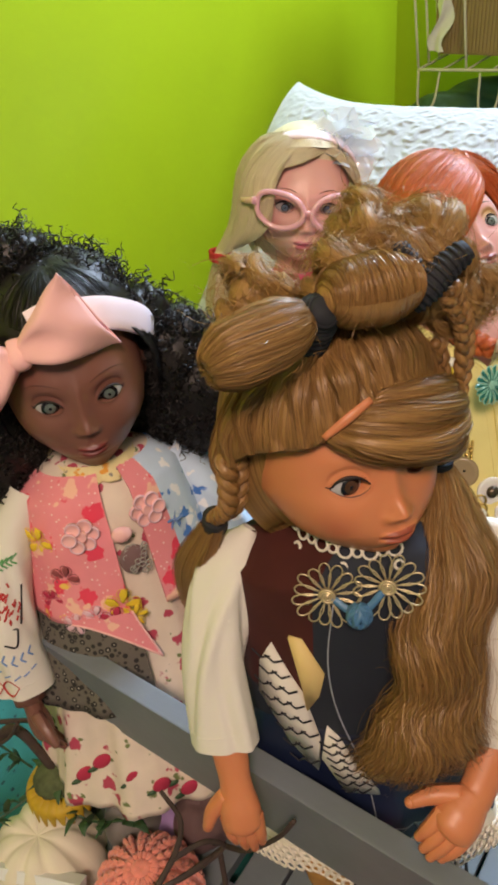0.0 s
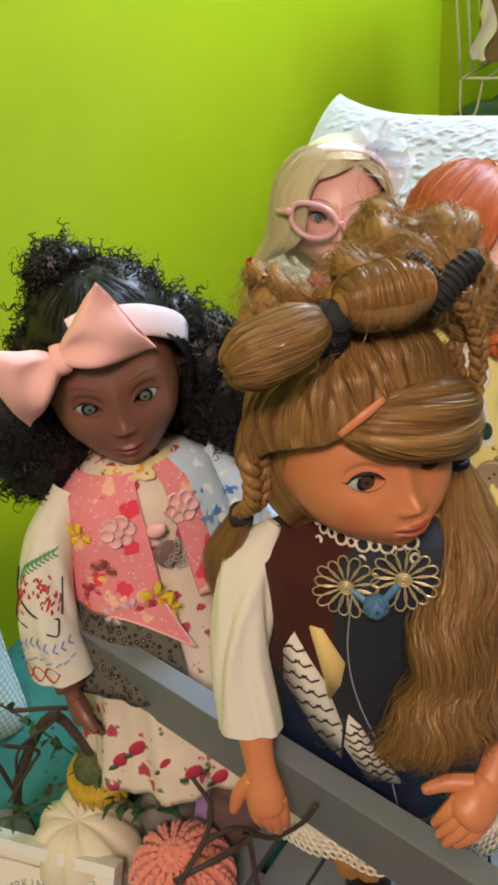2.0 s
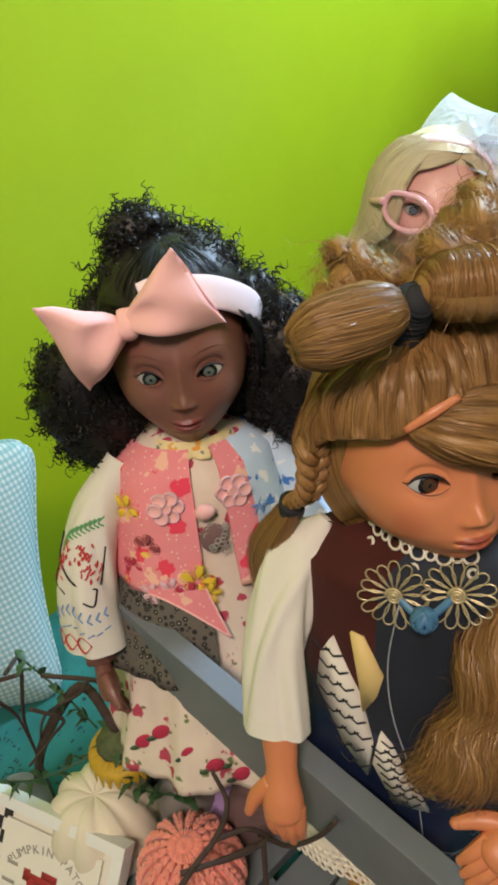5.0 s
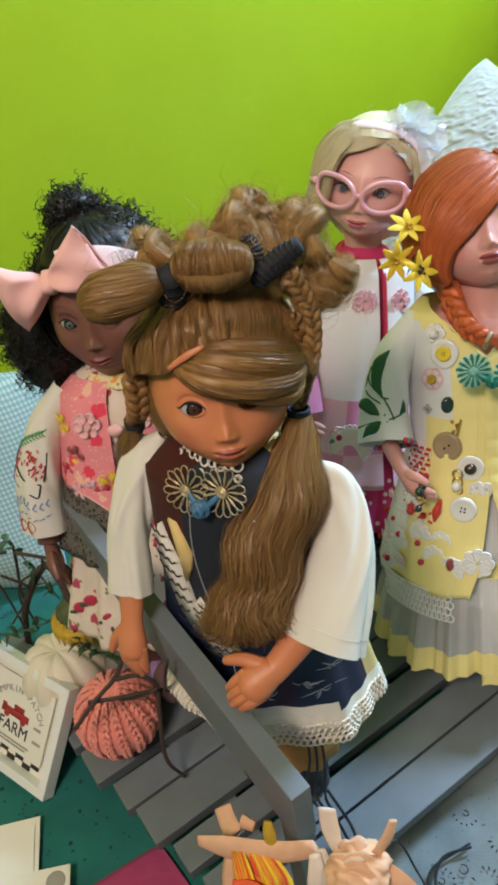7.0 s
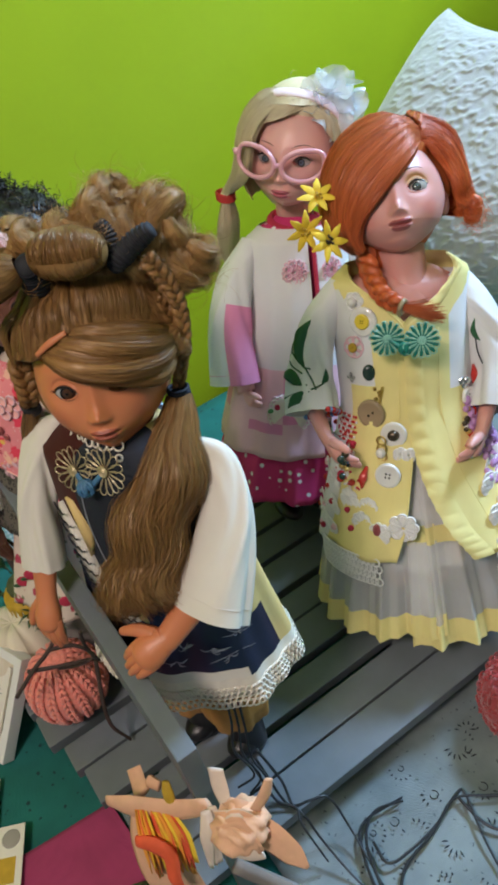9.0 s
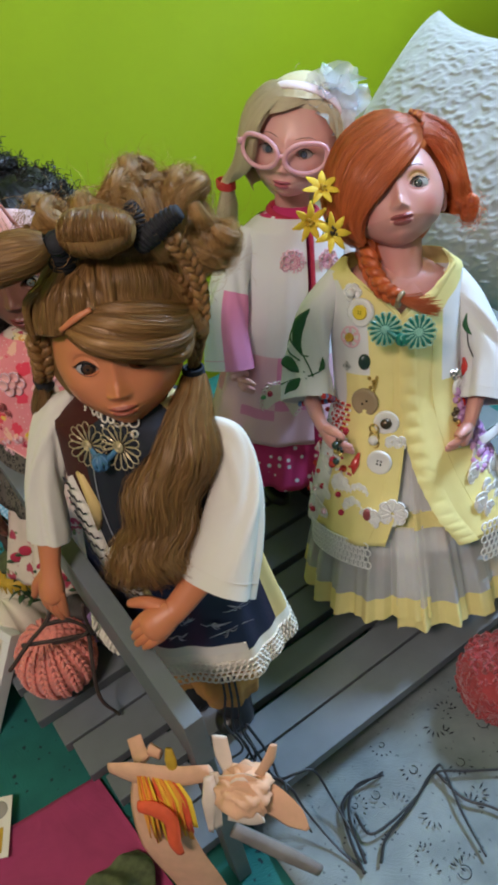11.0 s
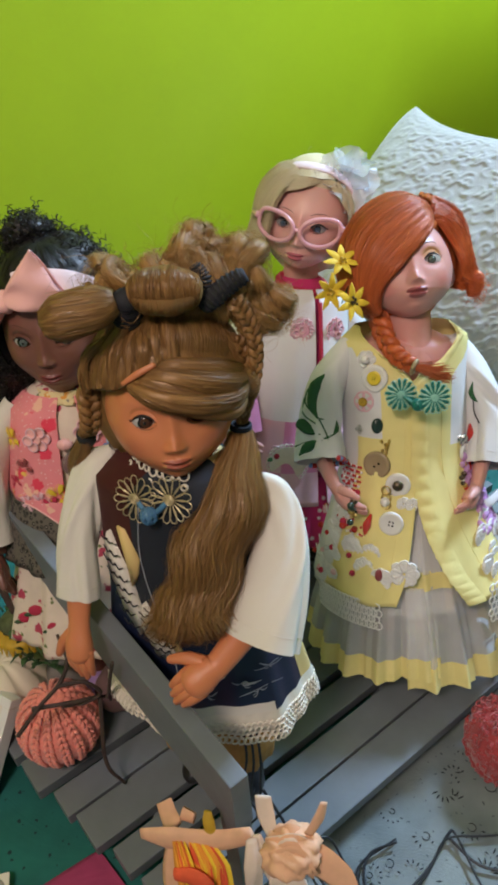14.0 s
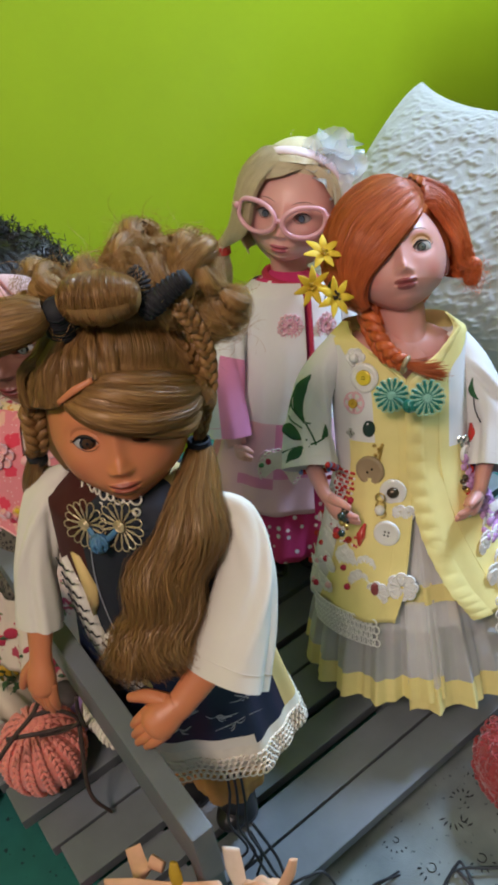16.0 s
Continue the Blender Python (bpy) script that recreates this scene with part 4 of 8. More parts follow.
def bun(g, root, tip, r, n, key, rad=0.00022, fat=0.62):
    """A folded knot: hair drawn from its tie along a round body and tucked in at the far end."""
    root, tip = V(*root), V(*tip)
    ax = unit(tip - root)
    L = np.linalg.norm(tip - root)
    a = unit(np.cross(ax, (0.2, 0.1, 1)))
    b = np.cross(ax, a)
    prof = [(0.0, 0.45), (0.10, 0.72), (0.30, 0.95), (fat, 1.0), (0.84, 0.86), (0.97, 0.55), (0.99, 0.30), (0.90, 0.12)]
    gs = []
    for i in range(15):
        t = 2 * np.pi * i / 14
        gs.append([root + ax * L * x + r * y * (math.cos(t + 0.5 * x) * a + math.sin(t + 0.5 * x) * b) * (1 + 0.05 * math.sin(3 * t)) for x, y in prof])
    combed(g, gs, key, n, rad, 0.0004, 26, (root + tip) / 2, 60, 0.0003, 0.0008, 0.0002)


def braid(g, pts, r, key, turns=5, locks=3):
    C = spline(pts, 60)
    T = np.gradient(C, axis=0)
    T /= np.linalg.norm(T, axis=1)[:, None]
    a = unit(np.cross(T[0], (0.2, 1, 0.3)))
    for k in range(locks):
        w = np.linspace(0, turns * 2 * np.pi, 60) + k * 2 * np.pi / locks
        rows = []
        x = a
        for i in range(60):
            x = unit(x - T[i] * (x @ T[i]))
            z = np.cross(T[i], x)
            f = 1 - 0.35 * i / 59
            rows.append(C[i] + f * r * (math.cos(w[i]) * x + 0.45 * math.sin(2 * w[i]) * z))
        tube(g, rows, [r * 0.64, r * 0.62, r * 0.44], key, seg=10, smooth=False)
        rows = np.array(rows)
        o = np.random.normal(0, 1, (170, 1, 3))
        o = o / np.linalg.norm(o, axis=-1, keepdims=True) * r * np.interp(np.linspace(0, 1, 60), [0, 1], [0.74, 0.52])[None, :, None]
        strands(g, (rows[None] + o)[:, ::2], 0.00011, key, N=(o + 0 * rows[None])[:, ::2])


def hand(g, wrist, tip, palm, skin, s=1.0, thumb=1, elbow=None):
    """A vinyl hand from the wrist to the fingertips, fingers close together and a little curled; palm: the way the palm faces."""
    wrist, tip = V(*wrist), V(*tip)
    d = unit(tip - wrist)
    L = np.linalg.norm(tip - wrist)
    p = unit(V(*palm) - d * (V(*palm) @ d))
    e = np.cross(d, p) * thumb
    w = 0.0100 * s
    arm = [(wrist - d * 0.012, 0.0078)] if elbow is None else [(V(*elbow), 0.0112), ((V(*elbow) + wrist) / 2, 0.0102)]
    line = arm + [(wrist, 0.0084), (wrist + d * L * 0.18, 0.0092), (wrist + d * L * 0.38, 0.0112), (wrist + d * L * 0.56, 0.0106), (wrist + d * L * 0.64 + p * 0.001, 0.0070)]
    tube(g, [q for q, r in line], [r * s for q, r in line], skin, n=30, seg=20, flat=0.74, side=e)
    for i in range(4):
        o = (i - 1.5) / 1.5 * w * 0.82
        a = wrist + d * L * 0.46 + e * o * 0.95
        c = wrist + d * L * (0.98 - 0.07 * abs(i - 1.3)) + e * o * 0.86 + p * 0.0075 * s
        tube(g, [a, a * 0.45 + c * 0.55 - p * 0.0016, c], [0.0040 * s, 0.0040 * s, 0.0036 * s, 0.0024 * s], skin, n=14, seg=10)
        ball(g, c, 0.0025 * s, skin, 10, 8)
    a = wrist + d * L * 0.20 + e * w * 0.55
    b = a + d * L * 0.42 + e * 0.0150 * s + p * 0.004
    tube(g, [a, a + d * L * 0.20 + e * 0.0095 * s + p * 0.002, b], [0.0052 * s, 0.0046 * s, 0.0030 * s], skin, n=14, seg=10)
    ball(g, b, 0.0030 * s, skin, 10, 8)


def sleeve(g, pts, rad, key, n=48, seg=60, crumple=0.05, flat=0.85, side=None, seed=0.0):
    """A cotton sleeve with a few long creases, open at a crisp cuff, with thickness."""
    C = spline(pts, n)
    R = np.interp(np.linspace(0, 1, n), np.linspace(0, 1, len(rad)), rad)
    T = np.gradient(C, axis=0)
    T /= np.linalg.norm(T, axis=1)[:, None]
    a = V(*(side if side is not None else (0.2, 0.9, 0.3)))
    rows, inner = [], []
    ph = np.linspace(0, 2 * np.pi, seg + 1)
    for k in range(n):
        f = k / (n - 1)
        a = unit(a - T[k] * (a @ T[k]))
        b = np.cross(T[k], a)
        q = 1 + crumple * 0.5 * np.sin(2 * ph + 3 * f + seed)
        for j, (p0, slope, at_, wide_, amp) in enumerate(((0.6, 2.2, 0.42, 0.26, 1.5), (2.7, -2.6, 0.50, 0.24, 1.3), (4.4, 1.8, 0.62, 0.30, 1.4), (5.4, -1.2, 0.30, 0.25, 1.0), (1.7, 0.5, 0.85, 0.30, 1.2), (3.5, -0.4, 0.90, 0.30, 1.1))):
            v = (ph - p0 - seed - slope * (f - at_) + np.pi) % (2 * np.pi) - np.pi
            q = q + crumple * amp * math.exp(-((f - at_) / wide_) ** 2) * (np.exp(-(v / 0.26) ** 2) - 0.8 * np.exp(-((v - 0.36) / 0.20) ** 2))
        q[-1] = q[0]
        o = np.cos(ph)[:, None] * a + flat * np.sin(ph)[:, None] * b
        rows.append(C[k] + (R[k] * q)[:, None] * o)
        inner.append(C[k] + (R[k] * q - 0.0013)[:, None] * o)
    g.grid(np.array(rows), key)
    g.grid(np.array(inner[-(n // 3):]), key if not callable(key) else key(0.98, 0.5))
    g.grid(np.stack([rows[-1], inner[-1]]), key if not callable(key) else key(0.98, 0.5))
    hem = np.array(rows[-4])
    tube(g, hem + (hem - C[-4]) * 0.001, 0.00025, key if not callable(key) else key(0.98, 0.5), seg=4, smooth=False, cap=False)
    return np.array(rows)


def stitch(g, grid, path, w, key, off=0.0008):
    """Embroidery: a thread along fractions (row, column) of a sleeve's grid."""
    n, c = grid.shape[:2]
    pts, first = [], None
    for r, q in path:
        i, j = min(n - 1.001, max(0, r * (n - 1))), min(c - 1.001, max(0, q * (c - 1)))
        i0, j0 = int(i), int(j)
        p = grid[i0, j0] * (1 - i + i0) * (1 - j + j0) + grid[min(i0 + 1, n - 1), j0] * (i - i0) * (1 - j + j0) + grid[i0, min(j0 + 1, c - 1)] * (1 - i + i0) * (j - j0) + grid[min(i0 + 1, n - 1), min(j0 + 1, c - 1)] * (i - i0) * (j - j0)
        cen = grid[i0, :-1].mean(0)
        first = unit(p - cen)
        pts.append(p + first * off)
    tube(g, pts, w, key, n=max(8, 5 * len(pts)), seg=6, flat=0.35, side=np.cross(first, pts[-1] - pts[0]))


def leafshape(g, grid, path, w, key):
    stitch(g, grid, path, [0.0004, w, w * 0.9, 0.0004], key, 0.0005)


def blush(m, colour, cz=-0.014, r=0.014, cx=0.025):
    """Rosy cheeks painted on the vinyl."""
    nt = m.node_tree
    tc = nt.nodes.new("ShaderNodeTexCoord")
    for sx in (-1, 1):
        d = nt.nodes.new("ShaderNodeVectorMath")
        d.operation = "DISTANCE"
        nt.links.new(tc.outputs["Object"], d.inputs[0])
        d.inputs[1].default_value = (sx * cx, -0.036, cz)
        mr = nt.nodes.new("ShaderNodeMapRange")
        mr.interpolation_type = "SMOOTHERSTEP"
        mr.inputs[1].default_value, mr.inputs[2].default_value, mr.inputs[4].default_value = r, 0.0, 0.55
        nt.links.new(d.outputs["Value"], mr.inputs[0])
        over(m, colour, mr.outputs[0])


blush(M["skin_pale"], (0.70, 0.20, 0.16))
blush(M["skin_fair"], (0.66, 0.20, 0.17))
blush(M["skin_tan"], (0.50, 0.13, 0.06))


def on(surf, prof, x, z):
    """Place and normal on a garment's front at body coordinates x, z."""
    zs = [p[0] for p in prof]
    f = float(np.interp(-z, [-q for q in zs], np.linspace(0, 1, len(zs))))
    rx = float(np.interp(f, np.linspace(0, 1, len(zs)), [p[1] for p in prof]))
    return surf(f, math.asin(max(-0.98, min(0.98, x / rx))))


def crochet(g, pts, nrm, r, w, key, rows=1, drop=(0, 0, -1)):
    """A crocheted edge: rings side by side along a line, in rows."""
    P = np.asarray(pts, float)
    N = np.asarray(nrm, float)
    for k in range(rows):
        for i in range(len(P)):
            ring(g, P[i] + V(*drop) * r * 1.8 * k, N[i], r * (1 if k < rows - 1 else 1.15), w, key, 12, 5)


TAN_AT, TAN_TURN = (0.0809, 0.1485, 0.3834), (-14.0, -0.8, -30.2)


# ---- doll in the navy vest, tan, with the piled-up honey hair ----
def doll_brown():
    g = Doll((0.0785, 0.1503, 0.3825), (-17, 3.4, -21.5), (0.064, 0.120, 0.0), -62, 0.925)
    old = g.head
    g.head = mat4(pose(*TAN_AT, *TAN_TURN)) @ np.diag([0.92, 0.92, 0.92, 1])
    g.frame = pose(*TAN_AT, *TAN_TURN)
    face(g, "skin_tan", (0.33, 0.070, 0.036), "iris_dark", "skin_tan", s=0.92, e=0.0174, nz=-0.0122, noseh=0.0072, mz=-0.0251, chin=0.0490, wide=0.955, taper=0.42, cheek=0.6, ears=(0, 1), big=1.16, lash=1.3)
    g.head = old
    H = g.h
    R = V(0.80, -0.55, 0.0)
    # skull cover under the combed hair
    g.T = g.head
    ball(g, (0, 0.008, 0.010), (RX * 1.08, RY * 1.08, RZ * 1.10), "hair_brown", 48, 32, fn=lambda P, Q: np.where((P[..., 1:2] < 0.10) & (P[..., 2:3] < 0.40), Q * 0.84, Q))
    g.T = np.eye(4)
    tl, tr = V(0.061, 0.150, 0.456), V(0.101, 0.128, 0.456)

    def side(azs, el0, top, n, lift=1.20, roll_under=6):
        gs = []
        for i, a in enumerate(azs):
            e0, t = el0[i], top[min(i, len(top) - 1)]
            p3 = H(*sk(a * 0.88, e0 + 36, lift + 0.02))
            gs.append([H(*sk(a, e0 + roll_under, 1.03)), H(*sk(a, e0, lift - 0.06)), H(*sk(a * 0.98, e0 + 16, lift + 0.02)), p3 * 0.75 + t * 0.25, t])
        combed(g, gs, "hair_brown", n, 0.00022, 0.0005, 22, H(0, 0, 0), 60, 0.0004)
        for c in gs:
            r = random.uniform(0.0050, 0.0075)
            bend = V(*np.random.normal(0, 0.0016, 3))
            lock(g, [c[1], c[2] + bend, c[3] - bend, c[4]], [r * 0.6, r, r, r * 0.6], 240, "hair_brown", 0.00010, 0.0007, 1.4, 0.82, 0.8, 0.10, 26, 0.45, np.cross(c[3] - c[1], c[2] - H(0, 0, 0)))

    # the doll's right half, rolled under at the hairline and drawn up to the side tie
    side([-178, -150, -118, -98, -80, -62, -48, -34, -22, -11], [-18, -12, -2, 12, 20, 22, 23, 26, 30, 35], [tl], 1700, 1.21)
    # her left half, drawn up to the other tie
    side([-12, 2, 16, 32, 48, 62, 84, 112], [35, 34, 32, 29, 24, 18, 8, -12], [tr], 1400, 1.27)
    side([110, 140, 170, 195], [-12, -18, -20, -20], [V(0.085, 0.165, 0.456)], 400, 1.22)
    # the bare parting
    tube(g, [H(*sk(-38, 25.5, 1.20)), H(*sk(-25, 30.5, 1.25)), H(*sk(-12, 34.5, 1.27))], [0.0014, 0.0021, 0.0015], "skin_tan", n=12, seg=8, flat=0.5)
    # swept fringe, a full smooth roll over her brow
    rows = [[(-36, 28, 1.05), (-30, 23, 1.09), (-16, 16, 1.11), (10, 7, 1.12), (38, -2, 1.15), (56, 4, 1.14), (68, 10, 1.08)],
            [(-38, 28, 1.10), (-32, 24, 1.16), (-16, 17, 1.20), (10, 9, 1.23), (38, 1, 1.27), (56, 6, 1.24), (68, 12, 1.12)],
            [(-32, 27, 1.14), (-24, 22, 1.22), (-7, 16, 1.27), (15, 11, 1.31), (38, 9, 1.32), (56, 12, 1.29), (69, 14, 1.14)],
            [(-22, 31, 1.17), (-12, 29, 1.24), (4, 25, 1.29), (22, 20, 1.33), (40, 16, 1.34), (57, 16, 1.30), (69, 17, 1.15)],
            [(-12, 35, 1.19), (-2, 34, 1.24), (12, 31, 1.28), (27, 27, 1.31), (43, 22, 1.32), (58, 19, 1.28), (69, 19, 1.15)],
            [(-12, 37, 1.15), (0, 37, 1.17), (13, 36, 1.19), (28, 32, 1.21), (43, 28, 1.20), (57, 24, 1.18), (68, 21, 1.10)]]
    combed(g, [[H(*sk(*q)) for q in c] for c in rows], "hair_brown", 1800, 0.00022, 0.0006, 30, H(0, 0, 0), 80, 0.0006, 0.0013)
    for row, rr in ((rows[1], 0.0050), (rows[2], 0.0066), (rows[3], 0.0068), (rows[4], 0.0060)):
        lock(g, [H(*sk(q[0], q[1], q[2] - 0.03)) for q in row], [rr * 0.35, rr * 0.7, rr, rr * 1.05, rr, rr * 0.85, rr * 0.5], 520, "hair_brown", 0.00010, 0.0007, 1.6, 0.86, 1.0, 0.10, 40, 0.8)
    # the rolled end of the fringe
    roll(g, H(*sk(60, 13, 1.27)), H(*sk(70, 2, 1.27)) - H(*sk(54, 22, 1.27)), 0.0085, 0.026, 500, "hair_brown", 0.4, 0.9, power=2.2)
    lock(g, [H(*sk(-12, 35, 1.17)), H(*sk(-11, 50, 1.24)), H(*sk(-8, 66, 1.27)), V(0.081, 0.140, 0.456)], [0.0030, 0.0060, 0.0065, 0.0050], 300, "hair_brown", 0.00010, 0.0005, 1.2, 0.85, 0.6, 0.06, 26, 0.6)
    # knots
    bun(g, V(0.055, 0.147, 0.465), V(0.017, 0.165, 0.457), 0.0130, 900, "hair_brown", fat=0.70)
    roll(g, V(0.079, 0.133, 0.4680), R * 0.98 - V(0, 0, 0.05), 0.0150, 0.043, 1300, "hair_brown", 0.2, 0.95, power=2.1)
    # her left side, drawn up in a soft pouf to the tie
    pouf = [[H(*sk(az, 36 - 0.22 * az, 1.16)), H(*sk(az + 6, 47 - 0.2 * az, 1.34)), H(*sk(az + 14, 58 - 0.15 * az, 1.40)), V(0.111, 0.124, 0.450), V(0.104, 0.126, 0.458)] for az in (-6, 10, 26, 42, 58, 76)]
    combed(g, pouf, "hair_brown", 1100, 0.00022, 0.0008, 26, H(0, 0, 0), 70, 0.0006, 0.0010, 0.0004)
    # the loose, frizzy tail: looped locks piled up in lobes
    lobes = ((V(0.124, 0.136, 0.457), 0.0225, 0.048, V(0.8, -0.5, 0.25), 7), (V(0.139, 0.121, 0.441), 0.0175, 0.036, V(0.55, -0.3, 0.8), 5), (V(0.110, 0.147, 0.467), 0.0185, 0.044, V(0.7, -0.6, 0.3), 5), (V(0.133, 0.136, 0.465), 0.0185, 0.040, V(0.5, -0.6, -0.5), 5), (V(0.117, 0.155, 0.474), 0.0150, 0.034, V(0.7, -0.5, 0.4), 4), (V(0.101, 0.141, 0.466), 0.0160, 0.036, V(0.3, 0.8, 0.5), 4), (V(0.087, 0.148, 0.466), 0.0165, 0.034, V(0.5, -0.3, 0.7), 4), (V(0.070, 0.181, 0.459), 0.0165, 0.033, V(0.5, -0.5, 0.7), 5))
    for c, r, L, ax, n in lobes:
        ax = unit(ax)
        a = unit(np.cross(ax, (0.1, 0.3, 1)))
        b = np.cross(ax, a)
        ball(g, c, r * 0.62, "hair_fuzz", 20, 14)
        for k in range(n):
            o = (k + 0.5) / n - 0.5
            t0, span = random.random() * 6.3, random.uniform(3.2, 4.8)
            rr = r * math.sqrt(max(0.25, 1 - (1.7 * o) ** 2)) * random.uniform(0.62, 0.86)
            tilt = random.uniform(-0.3, 0.3)
            loop = [c + ax * (o * L * 0.8 + tilt * rr * math.cos(t)) + rr * (1 + 0.12 * math.sin(2.3 * t + k)) * (math.cos(t) * a + math.sin(t) * b) for t in np.linspace(t0, t0 + span, 8)]
            lock(g, loop, [r * 0.20, r * 0.38, r * 0.40, r * 0.36, r * 0.14], 210, "hair_fuzz", 0.00010, 0.0012, random.uniform(2, 4), 0.80, 1.6, 0.30, 24)
        frizz(g, c, (r * 1.02, r * 1.0, r * 0.98), 150, "hair_fuzz", 0.05, 0.00012, 0.0030, 0.20, ax, 0.5)
        curls(g, c, V(r, r, r), 60, "hair_fuzz", 0.022, 0.00009, 0.0040, 0.8, 0.5, droop=0.0, steps=12)
    curls(g, V(0.06, 0.155, 0.462), V(0.045, 0.026, 0.018), 70, "hair_brown", 0.016, 0.00013, 0.004, 0.9, 0.2, droop=0.0, steps=12)
    # black ties, wound round the knots
    for P, rr in (([(0.058, 0.140, 0.468), (0.061, 0.146, 0.462), (0.063, 0.152, 0.450), (0.060, 0.153, 0.444)], (0.005, 0.0085, 0.0085, 0.006)), ([(0.098, 0.125, 0.453), (0.104, 0.121, 0.460), (0.112, 0.117, 0.466), (0.120, 0.112, 0.471)], (0.004, 0.0062, 0.0056, 0.0044)), ([(0.099, 0.123, 0.455), (0.102, 0.128, 0.468), (0.100, 0.133, 0.477)], (0.004, 0.005, 0.003))):
        tube(g, P, rr, "black_thread", n=16, seg=14)
        C = spline(P, 12)
        for i in range(1, 11):
            ring(g, C[i], C[i] - C[i - 1], float(np.interp(i / 11, np.linspace(0, 1, len(rr)), rr)) * 0.98, 0.0010, "black_thread", 16, 6)
    # braids from the temple to the blue cord, tail over the shoulder
    braid(g, [V(0.114, 0.116, 0.456), V(0.122, 0.111, 0.434), V(0.121, 0.110, 0.406), V(0.112, 0.113, 0.376)], 0.0035, "hair_brown", 4.5)
    braid(g, [V(0.118, 0.122, 0.428), V(0.119, 0.117, 0.400), V(0.110, 0.113, 0.372)], 0.0037, "hair_brown", 2.6)
    for k in range(6):
        ring(g, V(0.109, 0.113, 0.3715 - 0.0020 * k), (0.1, 0.1, 1), 0.0062, 0.0011, "navy", 20, 6)
    mid = [V(0.108, 0.112, 0.367), V(0.092, 0.098, 0.351), V(0.073, 0.088, 0.330), V(0.055, 0.083, 0.307), V(0.041, 0.080, 0.286), V(0.033, 0.081, 0.269), V(0.035, 0.091, 0.258), V(0.046, 0.100, 0.268)]
    wid = [0.008, 0.0165, 0.0215, 0.0230, 0.0240, 0.0235, 0.0190, 0.0085]
    fw = unit(V(-0.45, -0.70, 0.55))
    locks = [(-0.80, 0.0), (-0.55, 0.75), (-0.25, 1.0), (0.05, 0.7), (0.30, 1.0), (0.58, 0.7), (0.82, 0.0), (-0.4, -0.4), (0.0, -0.2), (0.45, -0.4)]
    for k, (a, b) in enumerate(locks):
        axis = []
        for i in range(8):
            w = min(1, i / 2.5) * 0.0048
            axis.append(mid[i] + R * (wid[i] * a * 0.80 + w * math.sin(2.1 * i + 0.7 * k)) + fw * (0.36 * wid[i] * b + w * math.cos(2.1 * i + 0.7 * k)))
        lock(g, axis, [q * 0.40 for q in wid[:7]] + [0.0026], 460, "hair_brown", 0.00010, 0.0030, 4.4, 0.60, 1.0, 0.55, 48, 0.8, R)
    tube(g, [mid[i] - fw * 0.006 for i in range(1, 6)], [0.007, 0.012, 0.013, 0.012, 0.010], "hair_brown", n=20, seg=16, flat=0.6, side=R)
    curls(g, V(0.056, 0.082, 0.305), V(0.020, 0.012, 0.036), 70, "hair_brown", 0.022, 0.00011, 0.003, 1.0, 0.3, droop=0.5)
    # braid behind the other shoulder
    braid(g, [H(*sk(-100, 14, 1.12)), H(*sk(-106, -8, 1.17)), V(0.036, 0.189, 0.360)], 0.0050, "hair_brown", 2.5)
    tube(g, [V(0.036, 0.189, 0.361), V(0.037, 0.191, 0.353)], 0.0062, "black_thread", n=4, seg=12)
    gs = [[V(0.037, 0.191, 0.355) + o, V(0.034, 0.203, 0.325) + o * 1.8, V(0.038, 0.212, 0.285) + o * 1.5] for o in (V(-0.006, -0.004, 0), V(0, -0.006, 0.001), V(0.006, 0.004, 0), V(-0.003, 0.006, 0), V(-0.006, -0.004, 0))]
    combed(g, gs, "hair_brown", 300, 0.00022, 0.0015, 18, V(0.035, 0.203, 0.32), 40)

    # tunic
    g.T = g.body
    TP = [(0.356, 0.024, 0.020, 0.010, -0.006), (0.350, 0.042, 0.028, 0.007, -0.008), (0.338, 0.060, 0.036, 0.004, -0.009), (0.300, 0.062, 0.041, 0.002, -0.006), (0.25, 0.065, 0.046, 0.001, -0.002), (0.20, 0.073, 0.052), (0.141, 0.0855, 0.0610)]

    def tk(r, c):
        a = (c - 0.5) * 360
        if r > 0.945:
            return "lace"
        if r > 0.91 and -70 < a < 60:
            return "cream"
        if r > 0.82:
            return "navy_satin" if -75 < a < 95 else "butter"
        if 74 < a < 130:
            return "butter"
        if a >= 130 or a < -100:
            return "navy"
        if -100 <= a < -16 and r < 0.60:
            return "maroon"
        return "navy" if r < 0.66 else "navy_satin"

    ts = shell(g, TP, tk, nz=44, na=97, fold=0.035, waves=7, phase=0.8)
    # vest edge seam
    tube(g, [on(ts, TP, x, z)[0] + V(0, -0.001, 0) for x, z in ((-0.006, 0.335), (-0.009, 0.30), (-0.006, 0.265), (0.006, 0.22), (0.012, 0.175))], 0.0004, "silver_thread", n=20, seg=4)
    # appliques: herringbone patches and a yellow bird shape
    def patch(pts, key, off):
        P = [on(ts, TP, x, z) for x, z in pts]
        c = sum(p for p, n in P) / len(P)
        cn = unit(sum(n for p, n in P))
        top = [p + n * off for p, n in P]
        n = len(top)
        g.add([c + cn * (off + 0.0006)] + top + [p - q * 0.001 for p, q in P], [(0, 1 + i, 1 + (i + 1) % n) for i in range(n)] + [(1 + i, 1 + n + i, 1 + n + (i + 1) % n, 1 + (i + 1) % n) for i in range(n)], key)

